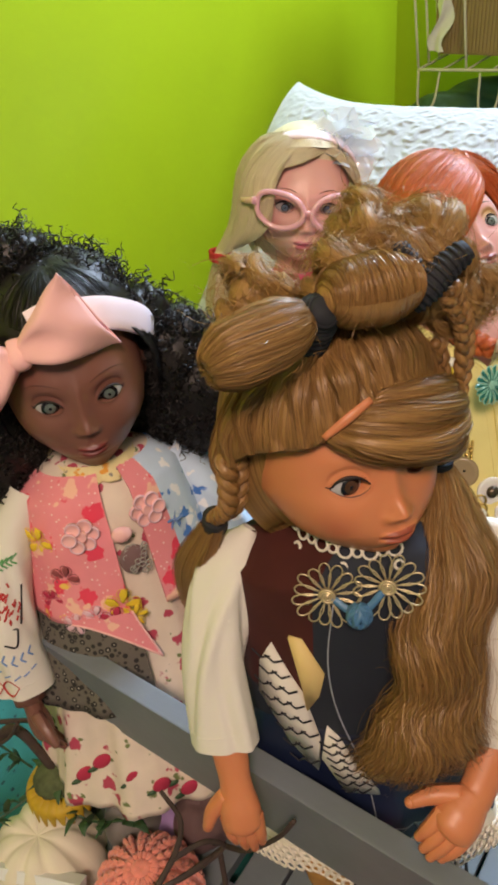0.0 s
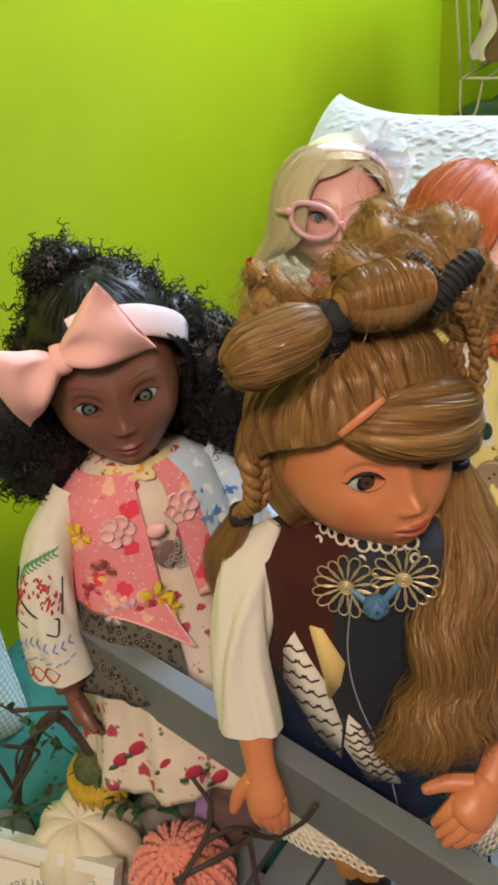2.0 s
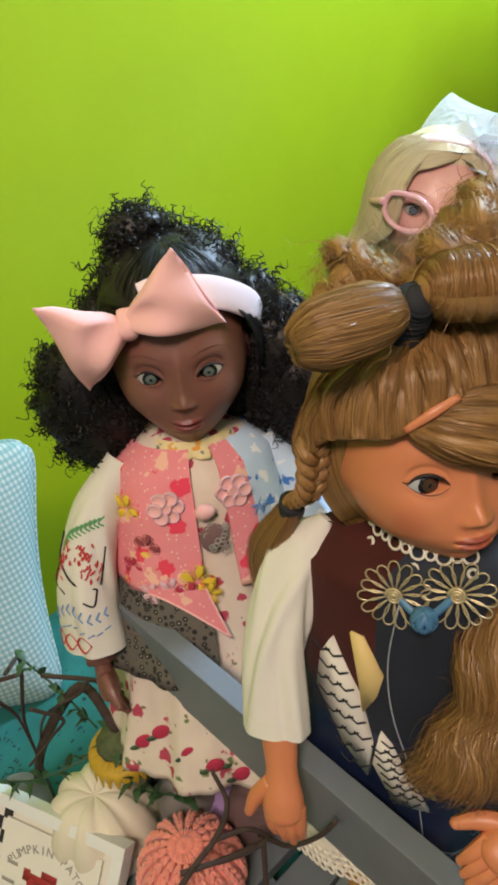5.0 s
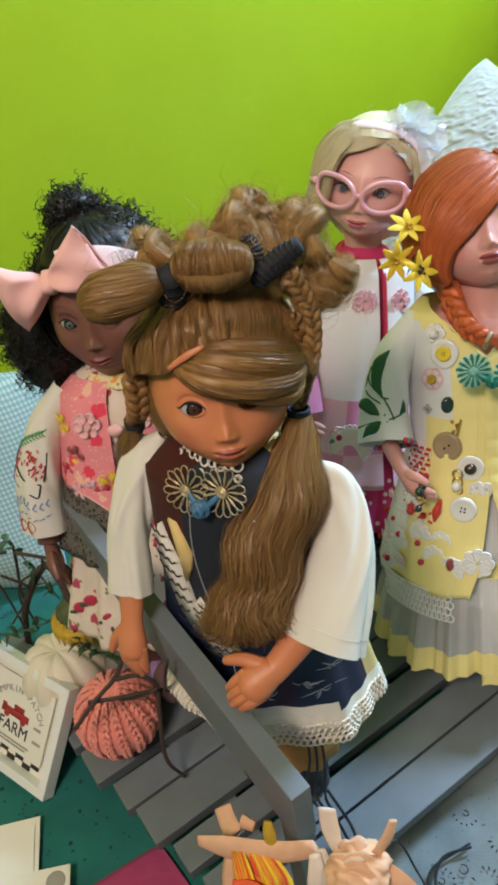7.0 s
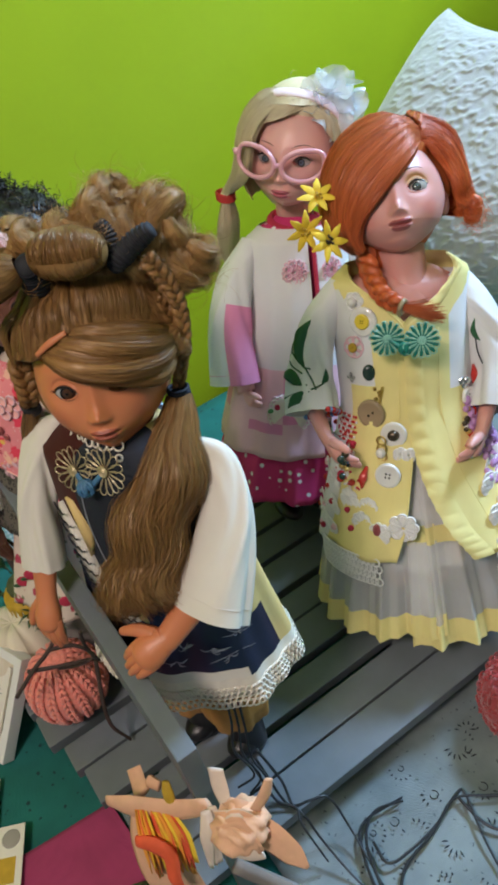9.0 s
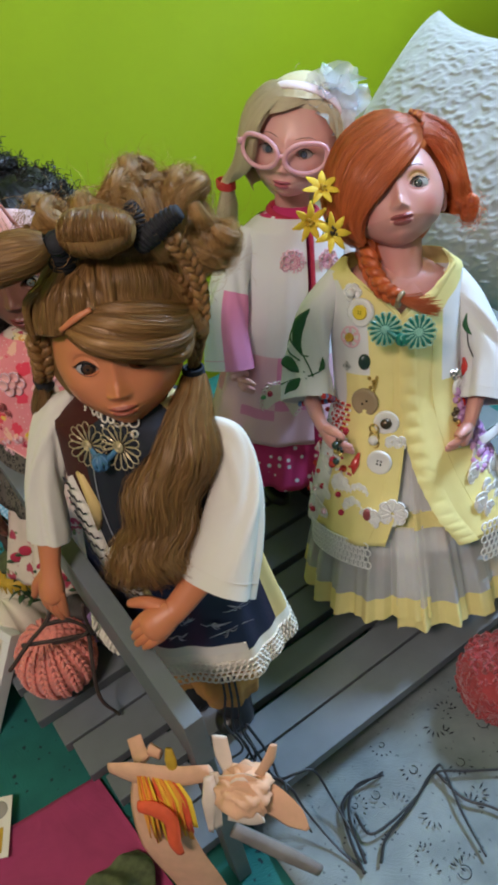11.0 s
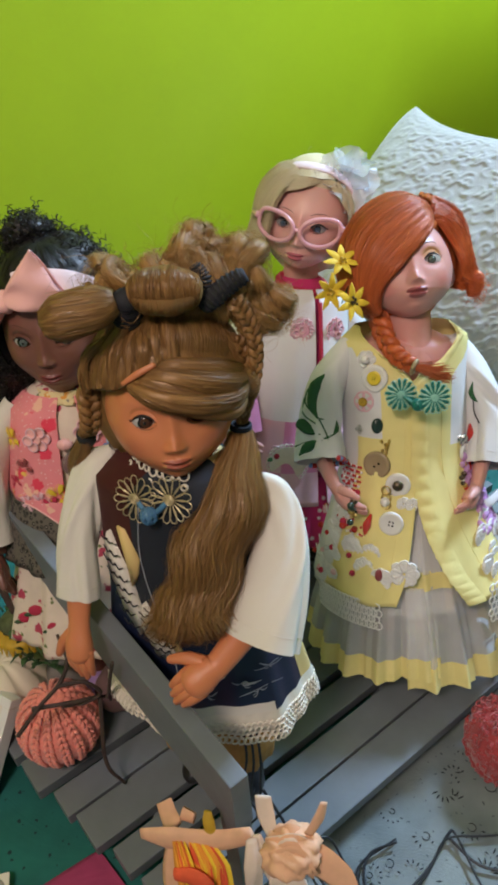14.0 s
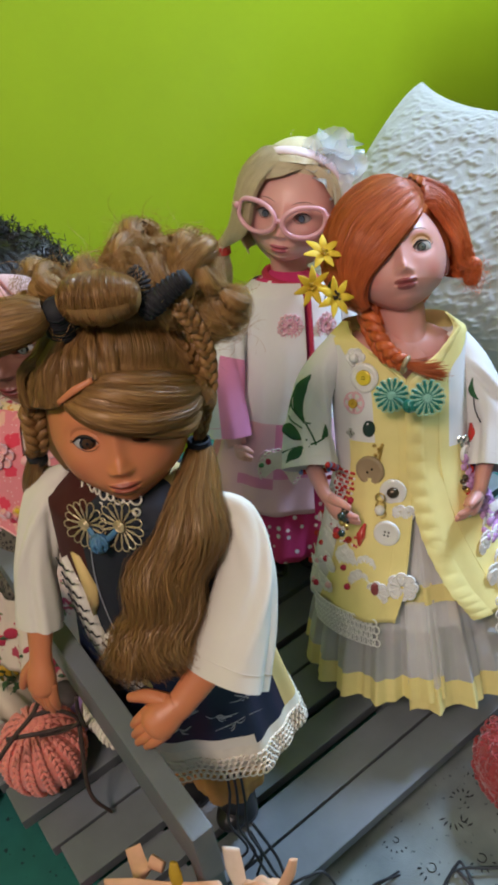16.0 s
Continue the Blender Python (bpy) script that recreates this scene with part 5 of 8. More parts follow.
    hb = [[(-0.041, 0.292), (-0.036, 0.304), (-0.023, 0.274), (-0.016, 0.242), (-0.017, 0.222), (-0.030, 0.238), (-0.044, 0.268)],
          [(-0.012, 0.252), (-0.006, 0.246), (0.005, 0.222), (0.013, 0.206), (-0.004, 0.208), (-0.015, 0.232)]]
    for h in hb:
        patch(h, "cream", 0.0035)
        xs, zs = [q[0] for q in h], [q[1] for q in h]
        for i in range(8):
            z = min(zs) + (max(zs) - min(zs)) * (i + 0.6) / 8.4
            for j in (-1, 0, 1):
                x = (min(xs) + max(xs)) / 2 - (z - (min(zs) + max(zs)) / 2) * 0.28 + j * 0.0062
                if min(xs) + 0.003 < x < max(xs) - 0.003:
                    for k in (-1, 1):
                        P = [on(ts, TP, x, z), on(ts, TP, x + k * 0.0042, z + 0.0034)]
                        tube(g, [p + n * 0.0046 for p, n in P], 0.00055, "black_thread", n=4, seg=4)
    patch([(-0.027, 0.312), (-0.021, 0.311), (-0.011, 0.290), (-0.014, 0.276), (-0.021, 0.262), (-0.022, 0.278)], "butter", 0.0016)
    patch([(0.004, 0.238), (0.010, 0.230), (0.016, 0.214), (0.010, 0.216)], "butter", 0.0026)
    # silver sprigs on the satin
    for x, z in ((0.036, 0.192), (0.052, 0.188), (0.062, 0.180), (0.030, 0.180), (0.066, 0.196)):
        p, n = on(ts, TP, x, z)
        for i in range(6):
            q, m2 = on(ts, TP, x + random.uniform(-0.012, 0.012), z + random.uniform(-0.006, 0.006))
            tube(g, [p + n * 0.0022, (p + q) / 2 + n * 0.003 + V(0, 0, random.uniform(-0.002, 0.002)), q + m2 * 0.0022], [0.0003, 0.0007, 0.0003], "silver_thread", n=8, seg=4, flat=0.4)
    # lace hem
    for r in range(4):
        for i in range(110):
            t = -math.pi + 2 * math.pi * (i + 0.5 * (r % 2)) / 110
            k = 1 + 0.035 * (math.sin(7 * t + 0.8) + 0.45 * math.sin(16.1 * t + 3.36)) * (0.94 + 0.02 * r)
            p = V((0.0845 + 0.0008 * r) * k * math.sin(t), -(0.0605 + 0.0007 * r) * k * math.cos(t), 0.1470 - 0.0044 * r)
            ring(g, p, V(math.sin(t), -math.cos(t), 0.1), 0.0024 if r < 3 else 0.0031, 0.0008, "lace", 10, 4)
    # collar of tatted rings
    for i in range(18):
        t = -2.2 + 2.55 * i / 17
        p = V(0.013 + 0.037 * math.sin(t), -0.002 - 0.031 * math.cos(t), 0.364 - 0.010 * math.cos(t))
        n = unit(V(math.sin(t), -math.cos(t), 0.5))
        ring(g, p, n, 0.0032 if i % 2 else 0.0021, 0.0007, "lace", 12, 5)
        if i % 4 == 1:
            ring(g, p + V(0.004 * math.sin(t), -0.004 * math.cos(t), -0.006), n, 0.002, 0.0008, "lace", 12, 5)
    # legs and boots
    for sx in (-1, 1):
        tube(g, [(sx * 0.022, 0.0, 0.19), (sx * 0.022, 0, 0.10), (sx * 0.022, 0, 0.085)], [0.02, 0.0175, 0.016], "skin_tan", n=10, seg=18)
        # lower boots coloured black to stand for the shade under the hem
        tube(g, [(sx * 0.022, 0, 0.092), (sx * 0.022, 0, 0.05), (sx * 0.022, 0, 0.02), (sx * 0.022, -0.002, 0.004)], [0.0165, 0.0165, 0.016, 0.017], "shoe_black", n=16, seg=20)
        ball(g, (sx * 0.022, -0.006, 0.011), (0.0140, 0.020, 0.0105), "shoe_black", 24, 14)
        shell(g, [(0.135, 0.020, 0.020, sx * 0.022), (0.10, 0.026, 0.027, sx * 0.022), (0.07, 0.029, 0.031, sx * 0.022), (0.052, 0.026, 0.028, sx * 0.022), (0.046, 0.020, 0.021, sx * 0.022)], "boot", nz=26, na=61, fold=0.09, waves=8, phase=sx)
    # dark laces
    for k in range(3):
        x = 0.046 + 0.006 * k
        tube(g, [(x, -0.035, 0.135), (x + 0.003, -0.040, 0.10), (x - 0.003 + 0.002 * k, -0.042, 0.06), (x + 0.004, -0.036, 0.02), (x + 0.006 * k - 0.01, -0.045, 0.004)], 0.0011, "cord_dark", n=20, seg=5)
    g.T = np.eye(4)
    # arms
    Lg = sleeve(g, [(0.049, 0.180, 0.347), (0.031, 0.186, 0.326), (0.011, 0.182, 0.290), (-0.004, 0.169, 0.249)], [0.004, 0.0125, 0.0150, 0.0151, 0.0155, 0.0164, 0.0172], "cream", flat=0.8, crumple=0.15)
    hand(g, (-0.012, 0.159, 0.236), (-0.029, 0.142, 0.198), (0.6, 0.4, 0.0), "skin_tan", 0.95, -1, (0.003, 0.174, 0.268))
    sleeve(g, [(0.094, 0.098, 0.346), (0.107, 0.082, 0.334), (0.100, 0.066, 0.314), (0.085, 0.055, 0.293), (0.061, 0.044, 0.264)], [0.006, 0.0130, 0.0180, 0.0230, 0.0290], "cream", crumple=0.10, flat=0.62, side=(0.67, -0.74, -0.05), seed=2.2)
    hand(g, (0.036, 0.053, 0.254), (0.001, 0.060, 0.238), (0.2, 0.5, -0.7), "skin_tan", 1.0, -1, (0.080, 0.052, 0.285))
    return g.done("doll", "tan vinyl doll with piled brown hair leaning over the armrest")


doll_brown()


# ---- doll in the yellow button coat, with copper hair ----
def doll_red():
    g = Doll((0.3770, 0.2218, 0.3480), (-37.0, -4.0, -34.0), (0.292, 0.118, 0.0), -33, 0.95)
    face(g, "skin_pale", (0.30, 0.065, 0.065), "iris_grey", lid=((0.50, 0.25, 0.05), 0.75), s=0.95, nz=-0.0135, mz=-0.0246, chin=0.0455, wide=0.96, taper=0.36, cheek=0.6)
    H = g.h
    g.T = g.head
    ball(g, (0, 0.008, 0.008), (RX * 1.09, RY * 1.09, RZ * 1.10), "hair_red", 40, 28, fn=lambda P, Q: np.where(((P[..., 1:2] < -0.2) & (P[..., 2:3] < 0.45)) | ((P[..., 2:3] < -0.12) & (P[..., 0:1] > -0.2)), Q * 0.82, Q))
    # hair: parted over the doll's left brow and swept across her right eye
    sweep = [[(57, 46, 1.05), (24, 25, 1.08), (-10, 2, 1.10), (-33, -13, 1.10), (-44, -25, 1.10), (-50, -36, 1.06)],
             [(58, 47, 1.12), (24, 29, 1.18), (-10, 5, 1.20), (-33, -10, 1.20), (-45, -23, 1.18), (-51, -36, 1.10)],
             [(61, 52, 1.21), (20, 44, 1.29), (-26, 20, 1.30), (-44, 0, 1.30), (-52, -18, 1.26), (-53, -36, 1.12)],
             [(66, 58, 1.27), (10, 60, 1.35), (-44, 38, 1.37), (-58, 12, 1.36), (-60, -12, 1.30), (-55, -36, 1.12)],
             [(74, 66, 1.32), (-20, 76, 1.38), (-70, 52, 1.38), (-78, 22, 1.37), (-72, -8, 1.31), (-58, -36, 1.12)],
             [(95, 74, 1.32), (-100, 76, 1.35), (-104, 48, 1.36), (-104, 18, 1.34), (-92, -10, 1.27), (-62, -36, 1.12)],
             [(150, 76, 1.26), (-160, 68, 1.28), (-140, 40, 1.28), (-134, 12, 1.26), (-116, -14, 1.20), (-68, -38, 1.10)]]
    combed(g, [[sk(*q) for q in c] for c in sweep], "hair_red", 2600, 0.00024, 0.0006, 28, V(0, 0, 0), 110, 0.0005, 0.0012)
    back = [[(58, 46, 1.05), (68, 38, 1.14), (75, 22, 1.17), (79, 6, 1.18), (82, -6, 1.22), (86, -10, 1.34)],
            [(60, 48, 1.13), (70, 44, 1.28), (78, 28, 1.31), (82, 8, 1.28), (85, -5, 1.34), (88, -12, 1.46)],
            [(64, 54, 1.25), (80, 54, 1.46), (88, 36, 1.47), (90, 12, 1.40), (90, -6, 1.42), (91, -15, 1.52)],
            [(76, 66, 1.32), (100, 62, 1.50), (106, 38, 1.48), (104, 10, 1.38), (100, -8, 1.38), (96, -17, 1.46)],
            [(110, 74, 1.30), (136, 62, 1.38), (138, 32, 1.34), (136, 8, 1.27), (130, -4, 1.20), (118, -12, 1.16)],
            [(170, 76, 1.24), (178, 50, 1.26), (178, 22, 1.24), (174, 4, 1.17), (168, -10, 1.10), (164, -18, 1.04)],
            [(-160, 74, 1.24), (-150, 46, 1.24), (-148, 16, 1.2), (-146, -12, 1.15), (-144, -34, 1.1), (-142, -44, 1.05)]]
    wob = lambda c, k: [sk(*q) * (1 + 0.035 * math.sin(2.6 * i + 0.8 * k)) for i, q in enumerate(c)]
    combed(g, [wob(c, k) for k, c in enumerate(back)], "hair_red", 2000, 0.00024, 0.0010, 28, V(0, 0, 0), 90, 0.0008, 0.0016, 0.0005)
    for k, c in enumerate(back[:4]):
        for j in (0.0, 0.5):
            P = np.array(wob(c, k)) * (1 - j) + np.array(wob(back[k + 1], k + 1)) * j
            r = random.uniform(0.0036, 0.0058)
            lock(g, P[:5 if k > 2 else 6], [r * 0.6, r, r, r * 0.9, r * 0.6], 220, "hair_red", 0.00011, 0.0014, 2.6, 0.78, 1.4, 0.2, 30, 0.6)
    # the lifted twist beside the parting and the flipped-up ends
    roll(g, sk(92, -12, 1.44), sk(100, -30, 1) - sk(80, 0, 1), 0.0085, 0.026, 400, "hair_red", 0.4, 0.9, tight=0.8)
    curls(g, sk(90, -14, 1.46), V(0.011, 0.012, 0.012), 90, "hair_red", 0.014, 0.00018, 0.0035, 1.0, 0.5)
    curls(g, V(0, 0.01, 0.02), V(0.057, 0.057, 0.056), 50, "hair_red", 0.02, 0.00013, 0.004, 0.7, 0.1, droop=0.2, keep=lambda d: d[2] > 0.1 and d[1] > -0.1)
    g.T = np.eye(4)
    # braid over the shoulder
    braid(g, [V(0.345, 0.224, 0.322), V(0.331, 0.200, 0.314), V(0.324, 0.178, 0.306), V(0.327, 0.162, 0.301)], 0.0074, "hair_red", 2.3)
    ring(g, V(0.3275, 0.160, 0.3005), (0.4, -0.9, -0.2), 0.0058, 0.0020, "tan_button", 16, 8)
    wisps(g, [[V(0.328, 0.159, 0.300) + o, V(0.336, 0.148, 0.297) + o * 2, V(0.345, 0.139, 0.296) + o * 2.6] for o in (V(-0.002, 0, 0.003), V(0, -0.002, 0), V(0.002, 0, -0.003))], 160, 0.00028, "hair_red", 0.0028, seg=3)

    g.T = g.body
    # shoulders
    shell(g, [(0.328, 0.0175, 0.0165, 0, 0.008), (0.320, 0.034, 0.026, 0, 0.007), (0.310, 0.050, 0.034, 0, 0.005), (0.26, 0.050, 0.036)], "skin_pale", nz=12, na=49)
    CP = [(0.330, 0.042, 0.031, 0, 0.010), (0.317, 0.058, 0.039, 0, 0.005), (0.270, 0.057, 0.043), (0.21, 0.056, 0.050), (0.16, 0.071, 0.068, 0.002), (0.115, 0.087, 0.086, 0.006), (0.088, 0.096, 0.096, 0.009)]

    def ck(r, c):
        a = (c - 0.5) * 360
        if r < 0.17:
            return "yellow"
        if a > 44 and r < 0.45:
            return "white_cotton"
        if a > 0:
            return "yellow" if a < 62 else ("palepink" if r < 0.75 else "white_cotton")
        if -62 < a <= 0:
            if -62 < a < -36 and r < 0.42:
                return "white_cotton"
            return "yellow"
        return "yellow" if r < 0.2 else "white_cotton"

    # the coat is open down the front: two halves
    gapf = [(0.0, 1.25), (0.07, 1.0), (0.14, 0.80), (0.21, 0.50), (0.27, 0.05), (0.32, 0.02), (0.45, 0.02), (0.6, 0.10), (0.8, 0.27), (1.0, 0.42)]
    s = np.linspace(0, 1, 40)
    k = np.linspace(0, 1, len(CP))
    cp = np.array([list(q) + [0] * (5 - len(q)) for q in CP])
    z, rx, ry, cx, cy = [np.interp(s, k, cp[:, i]) for i in range(5)]
    gap = np.interp(s, *zip(*gapf))
    gap_left = np.interp(s, (0.0, 0.07, 0.14, 0.21, 0.27, 0.5, 0.6, 0.72, 0.85, 1.0), (1.35, 1.10, 0.86, 0.55, -0.05, -0.12, -0.09, -0.01, 0.12, 0.27))
    for sgn in (-1, 1):
        TH = np.array([np.linspace(q, math.pi, 54) for q in (gap if sgn < 0 else gap_left)]) * sgn
        S = s[:, None]
        wob = 1 + 0.03 * S ** 1.3 * (np.sin(8 * TH + 1.0) + 0.5 * np.sin(17 * TH))

        def surf(off):
            return np.stack([cx[:, None] + (rx[:, None] * wob + off) * np.sin(TH), cy[:, None] - (ry[:, None] * wob + off) * np.cos(TH), np.repeat(z[:, None], 54, 1)], -1)

        def key(r, c):
            r2 = min(1.0, 2 * r) if r < 0.5 else 2 - 2 * r
            return ck(r2, 0.5 + sgn * (0.02 + c * 0.48))

        A, B = (surf(0.0015), surf(-0.0005)) if sgn < 0 else (surf(0.0034), surf(0.0016))
        g.grid(np.concatenate([A, B[::-1]]), key)
        g.grid(np.stack([A[:, 0], B[:, 0]], 1), "yellow")
        # piped, quilted front edge
        if sgn < 0:
            tube(g, [A[i, 0] for i in range(0, 40, 3)], 0.0010, "yellow", n=30, seg=6)
            tube(g, [A[i, 3] for i in range(12, 40, 3)], 0.0004, "yellow", n=30, seg=6)
        else:
            E = spline([A[i, 0] + V(0, -0.0004, 0) for i in range(0, 40, 3)], 200)
            W = spline([A[i, 4] + V(0, -0.0004, 0) for i in range(0, 40, 3)], 200)
            u = np.linspace(0, 1, 9)
            puff = 0.0017 * np.sin(np.pi * u)[None] ** 0.7 * (0.45 + 0.55 * np.abs(np.sin(np.arange(200) * 0.36))[:, None])
            edge = E[:, None] * (1 - u[None, :, None]) + W[:, None] * u[None, :, None]
            edge = edge + puff[..., None] * V(0, -1, 0.15) + (0.0007 * np.cos(np.arange(200) * 0.72)[:, None] * (1 - u)[None])[..., None] * V(1, 0, 0)
            g.grid(edge, "yellow")
            tube(g, [A[i, 8] for i in range(12, 40, 3)], 0.00035, "yellow", n=30, seg=6)
    fs = lambda f, t: (V(np.interp(f, s, cx) + np.interp(f, s, rx) * math.sin(t), np.interp(f, s, cy) - np.interp(f, s, ry) * math.cos(t), np.interp(f, s, z)), unit(V(math.sin(t) / np.interp(f, s, rx), -math.cos(t) / np.interp(f, s, ry), 0.15)))

    def at(x, zz):
        p, n = on(fs, CP, x, zz)
        return p + n * (0.002 if x < 0 else 0.0042), n

    def button(x, zz, r, key, hole=2, h=0.0028, dish=0.3):
        p, n = at(x, zz)
        disc(g, p, n, r, h, key, 22, dish, hole)
        return p + n * h, n

    button(-0.034, 0.284, 0.0092, "pearl", 0)
    p, n = button(-0.0335, 0.2905, 0.0001, "pearl", 0)
    p, n = button(-0.034, 0.288, 0.012, "pearl", 0)
    disc(g, p, n, 0.0065, 0.002, "yellow_button", 18, 0.2, 4)
    p, n = at(-0.040, 0.304)
    petals(g, p, n, 0.008, 6, "white_lace", 0.0012, 0.6, fill="white_lace")
    ball(g, p + n * 0.003, 0.004, "pearl", 12, 8)
    p, n = at(-0.043, 0.266)
    petals(g, p, n, 0.009, 6, "palepink", 0.001, 0.8, fill="pearl")
    disc(g, p + n * 0.0015, n, 0.0042, 0.002, "sunflower", 14, 0.1, 2)
    p, n = at(-0.033, 0.245)
    ball(g, p + n * 0.001, (0.0055, 0.003, 0.0072), "dark_button", 18, 12)
    p, n = at(-0.045, 0.240)
    for q in (-1, 1):
        petals(g, p + V(q * 0.0022, 0, 0), n, 0.004, 4, "silver", 0.0004, 0.5)
    for i in range(9):
        a, b = at(-0.030 + 0.004 * math.sin(i), 0.231 - i * 0.0028)
        ball(g, a + b * 0.001, 0.0017, "brass", 8, 6)
        a, b = at(-0.024 - 0.0005 * i, 0.232 - i * 0.0022)
        ball(g, a + b * 0.001, 0.0013, "brass", 8, 6)
    button(-0.034, 0.209, 0.0128, "tan_button", 2)
    p, n = button(-0.0195, 0.193, 0.0112, "pearl", 0, 0.002, 0.1)
    ball(g, p + n * 0.001, (0.0052, 0.004, 0.0048), "bronze", 14, 10)
    p, n = at(-0.031, 0.181)
    for q in range(3):
        ring(g, p + V(0.001, 0, 0.008 - 0.007 * q) + n * 0.002, n, 0.004, 0.0008, "brass", 14, 5)
    ball(g, p + n * 0.002 + V(0, 0, -0.003), 0.0045, "pearl", 14, 10)
    for x, zz in ((-0.017, 0.177), (-0.010, 0.176)):
        p, n = at(x, zz)
        petals(g, p, n, 0.006, 5, "white_lace", 0.0009, 0.7, fill="white_lace")
    button(-0.029, 0.160, 0.0112, "pearl", 4)
    p, n = at(-0.047, 0.157)
    tube(g, [p + V(0.003, 0, 0.010) + n * 0.002, p + n * 0.004, p + V(-0.003, 0, -0.010) + n * 0.002], [0.0012, 0.0042, 0.0012], "red_bead", n=12, seg=10)
    for x, zz, q in ((-0.060, 0.178, 0.0052), (-0.066, 0.150, 0.0038), (-0.058, 0.150, 0.0032)):
        p, n = at(x, zz)
        ball(g, p + n * 0.002, q, "pearl" if q > 0.005 else "red_bead", 12, 10)
    # embroidered scrap and lace on the side panel
    for i in range(60):
        p, n = at(-0.052 - 0.012 * random.random() - 0.0008 * (i % 9), 0.20 - 0.055 * random.random())
        ball(g, p, 0.0014, random.choice(["red_thread", "redcotton", "white_lace"]), 6, 5)
    for x, zz, r in ((-0.064, 0.134, 0.011), (-0.050, 0.132, 0.009), (-0.058, 0.118, 0.010), (-0.026, 0.118, 0.0125), (-0.046, 0.112, 0.010)):
        p, n = at(x, zz)
        petals(g, p, n, r, 8, "white_lace", 0.0011, 0.5, fill="white_lace")
        ring(g, p, n, r * 0.85, 0.0009, "white_lace", 20, 5)
    p, n = at(-0.046, 0.115)
    ball(g, p + n * 0.002, (0.004, 0.002, 0.006), "lip_rose", 10, 8)
    for r in range(4):
        for i in range(17):
            p, n = fs(1.0, -1.35 + 0.80 * (i + 0.5 * (r % 2)) / 17)
            ring(g, p + V(0, 0, -0.001 - 0.0062 * r) + n * 0.0025, n, 0.0036, 0.0008, "white_lace", 12, 4)
    # lilac crochet, ribbons and lace on the other side
    for i in range(240):
        p, n = fs(random.uniform(0.50, 0.74), random.uniform(0.72, 1.9))
        ball(g, p + n * 0.005, random.uniform(0.0022, 0.0042), "lilac_wool", 7, 6)
    for i in range(18):
        p, n = fs(random.uniform(0.60, 0.97), random.uniform(-1.75, -0.92))
        petals(g, p + n * 0.0024, n - V(0, 0, 0.12), random.uniform(0.006, 0.010), 7, "white_lace", 0.0006, 0.6, fill="white_lace")
    for i in range(9):
        for r in range(8):
            p, n = fs(0.52 + 0.014 * r, -1.30 + 0.045 * i + 0.02 * (r % 2))
            ball(g, p + n * 0.0022, 0.0014, "red_thread" if (i + r) % 3 else "white_lace", 6, 5)
    for i in range(26):
        p, n = fs(random.uniform(0.58, 0.95), random.uniform(-1.9, -0.85))
        ball(g, p + n * 0.004, random.uniform(0.0015, 0.0035), random.choice(["red_thread", "pearl", "palepink", "redcotton"]), 8, 6)
    for i in range(52):
        p, n = fs(random.uniform(0.68, 1.0), random.uniform(0.62, 1.9))
        petals(g, p + n * 0.0046, n, random.uniform(0.006, 0.010), 6, "white_lace", 0.001, 0.7, fill="white_lace")
    for r in range(6):
        for i in range(24):
            p, n = fs(1.0, 0.52 + 1.5 * (i + 0.5 * (r % 2)) / 24)
            ring(g, p + V(0, 0, 0.012 - 0.0062 * r) + n * 0.0045, n, 0.0036, 0.0009, "white_lace", 12, 4)
    p, n = fs(0.66, 1.05)
    tube(g, [p + n * 0.006 + V(-0.02, 0, -0.006), p + n * 0.009, p + n * 0.004 + V(0.03, 0.02, 0.006)], [0.003, 0.0045, 0.004], "white_cotton", n=14, seg=8, flat=0.2)
    p, n = fs(0.62, 0.80)
    ring(g, p + n * 0.004 + V(0, 0, 0.003), n, 0.0034, 0.0009, "bronze", 12, 5, 0.75)
    ring(g, p + n * 0.004 + V(0, 0, -0.003), -n, 0.0034, 0.0009, "bronze", 12, 5, 0.75)
    p, n = at(0.041, 0.226)
    ball(g, p + n * 0.001 + V(-0.0022, 0, 0.001), (0.0038, 0.002, 0.0036), "silver", 10, 8)
    ball(g, p + n * 0.001 + V(0.0022, 0, 0.001), (0.0038, 0.002, 0.0036), "silver", 10, 8)
    ball(g, p + n * 0.001 + V(0, 0, -0.0025), (0.0030, 0.0018, 0.0036), "silver", 10, 8)
    p, n = at(0.049, 0.228)
    tube(g, [p + V(0, 0, 0.010) + n * 0.003, p + n * 0.004, p + V(0.001, 0, -0.010) + n * 0.003], [0.001, 0.0038, 0.002], "red_bead", n=10, seg=10)
    button(0.044, 0.213, 0.0082, "pearl", 2)
    for i in range(16):
        p, n = at(0.041 + random.uniform(-0.004, 0.006), 0.203 - i * 0.0024)
        ball(g, p + n * 0.002, random.uniform(0.0016, 0.003), random.choice(["brass", "red_bead", "bronze", "pearl"]), 9, 7)
    # petticoats: sheer, pleated, with yellow bands
    SP = [(0.20, 0.048, 0.044), (0.15, 0.060, 0.057), (0.10, 0.076, 0.074), (0.05, 0.090, 0.091), (0.014, 0.096, 0.100)]
    sp = np.array(SP)
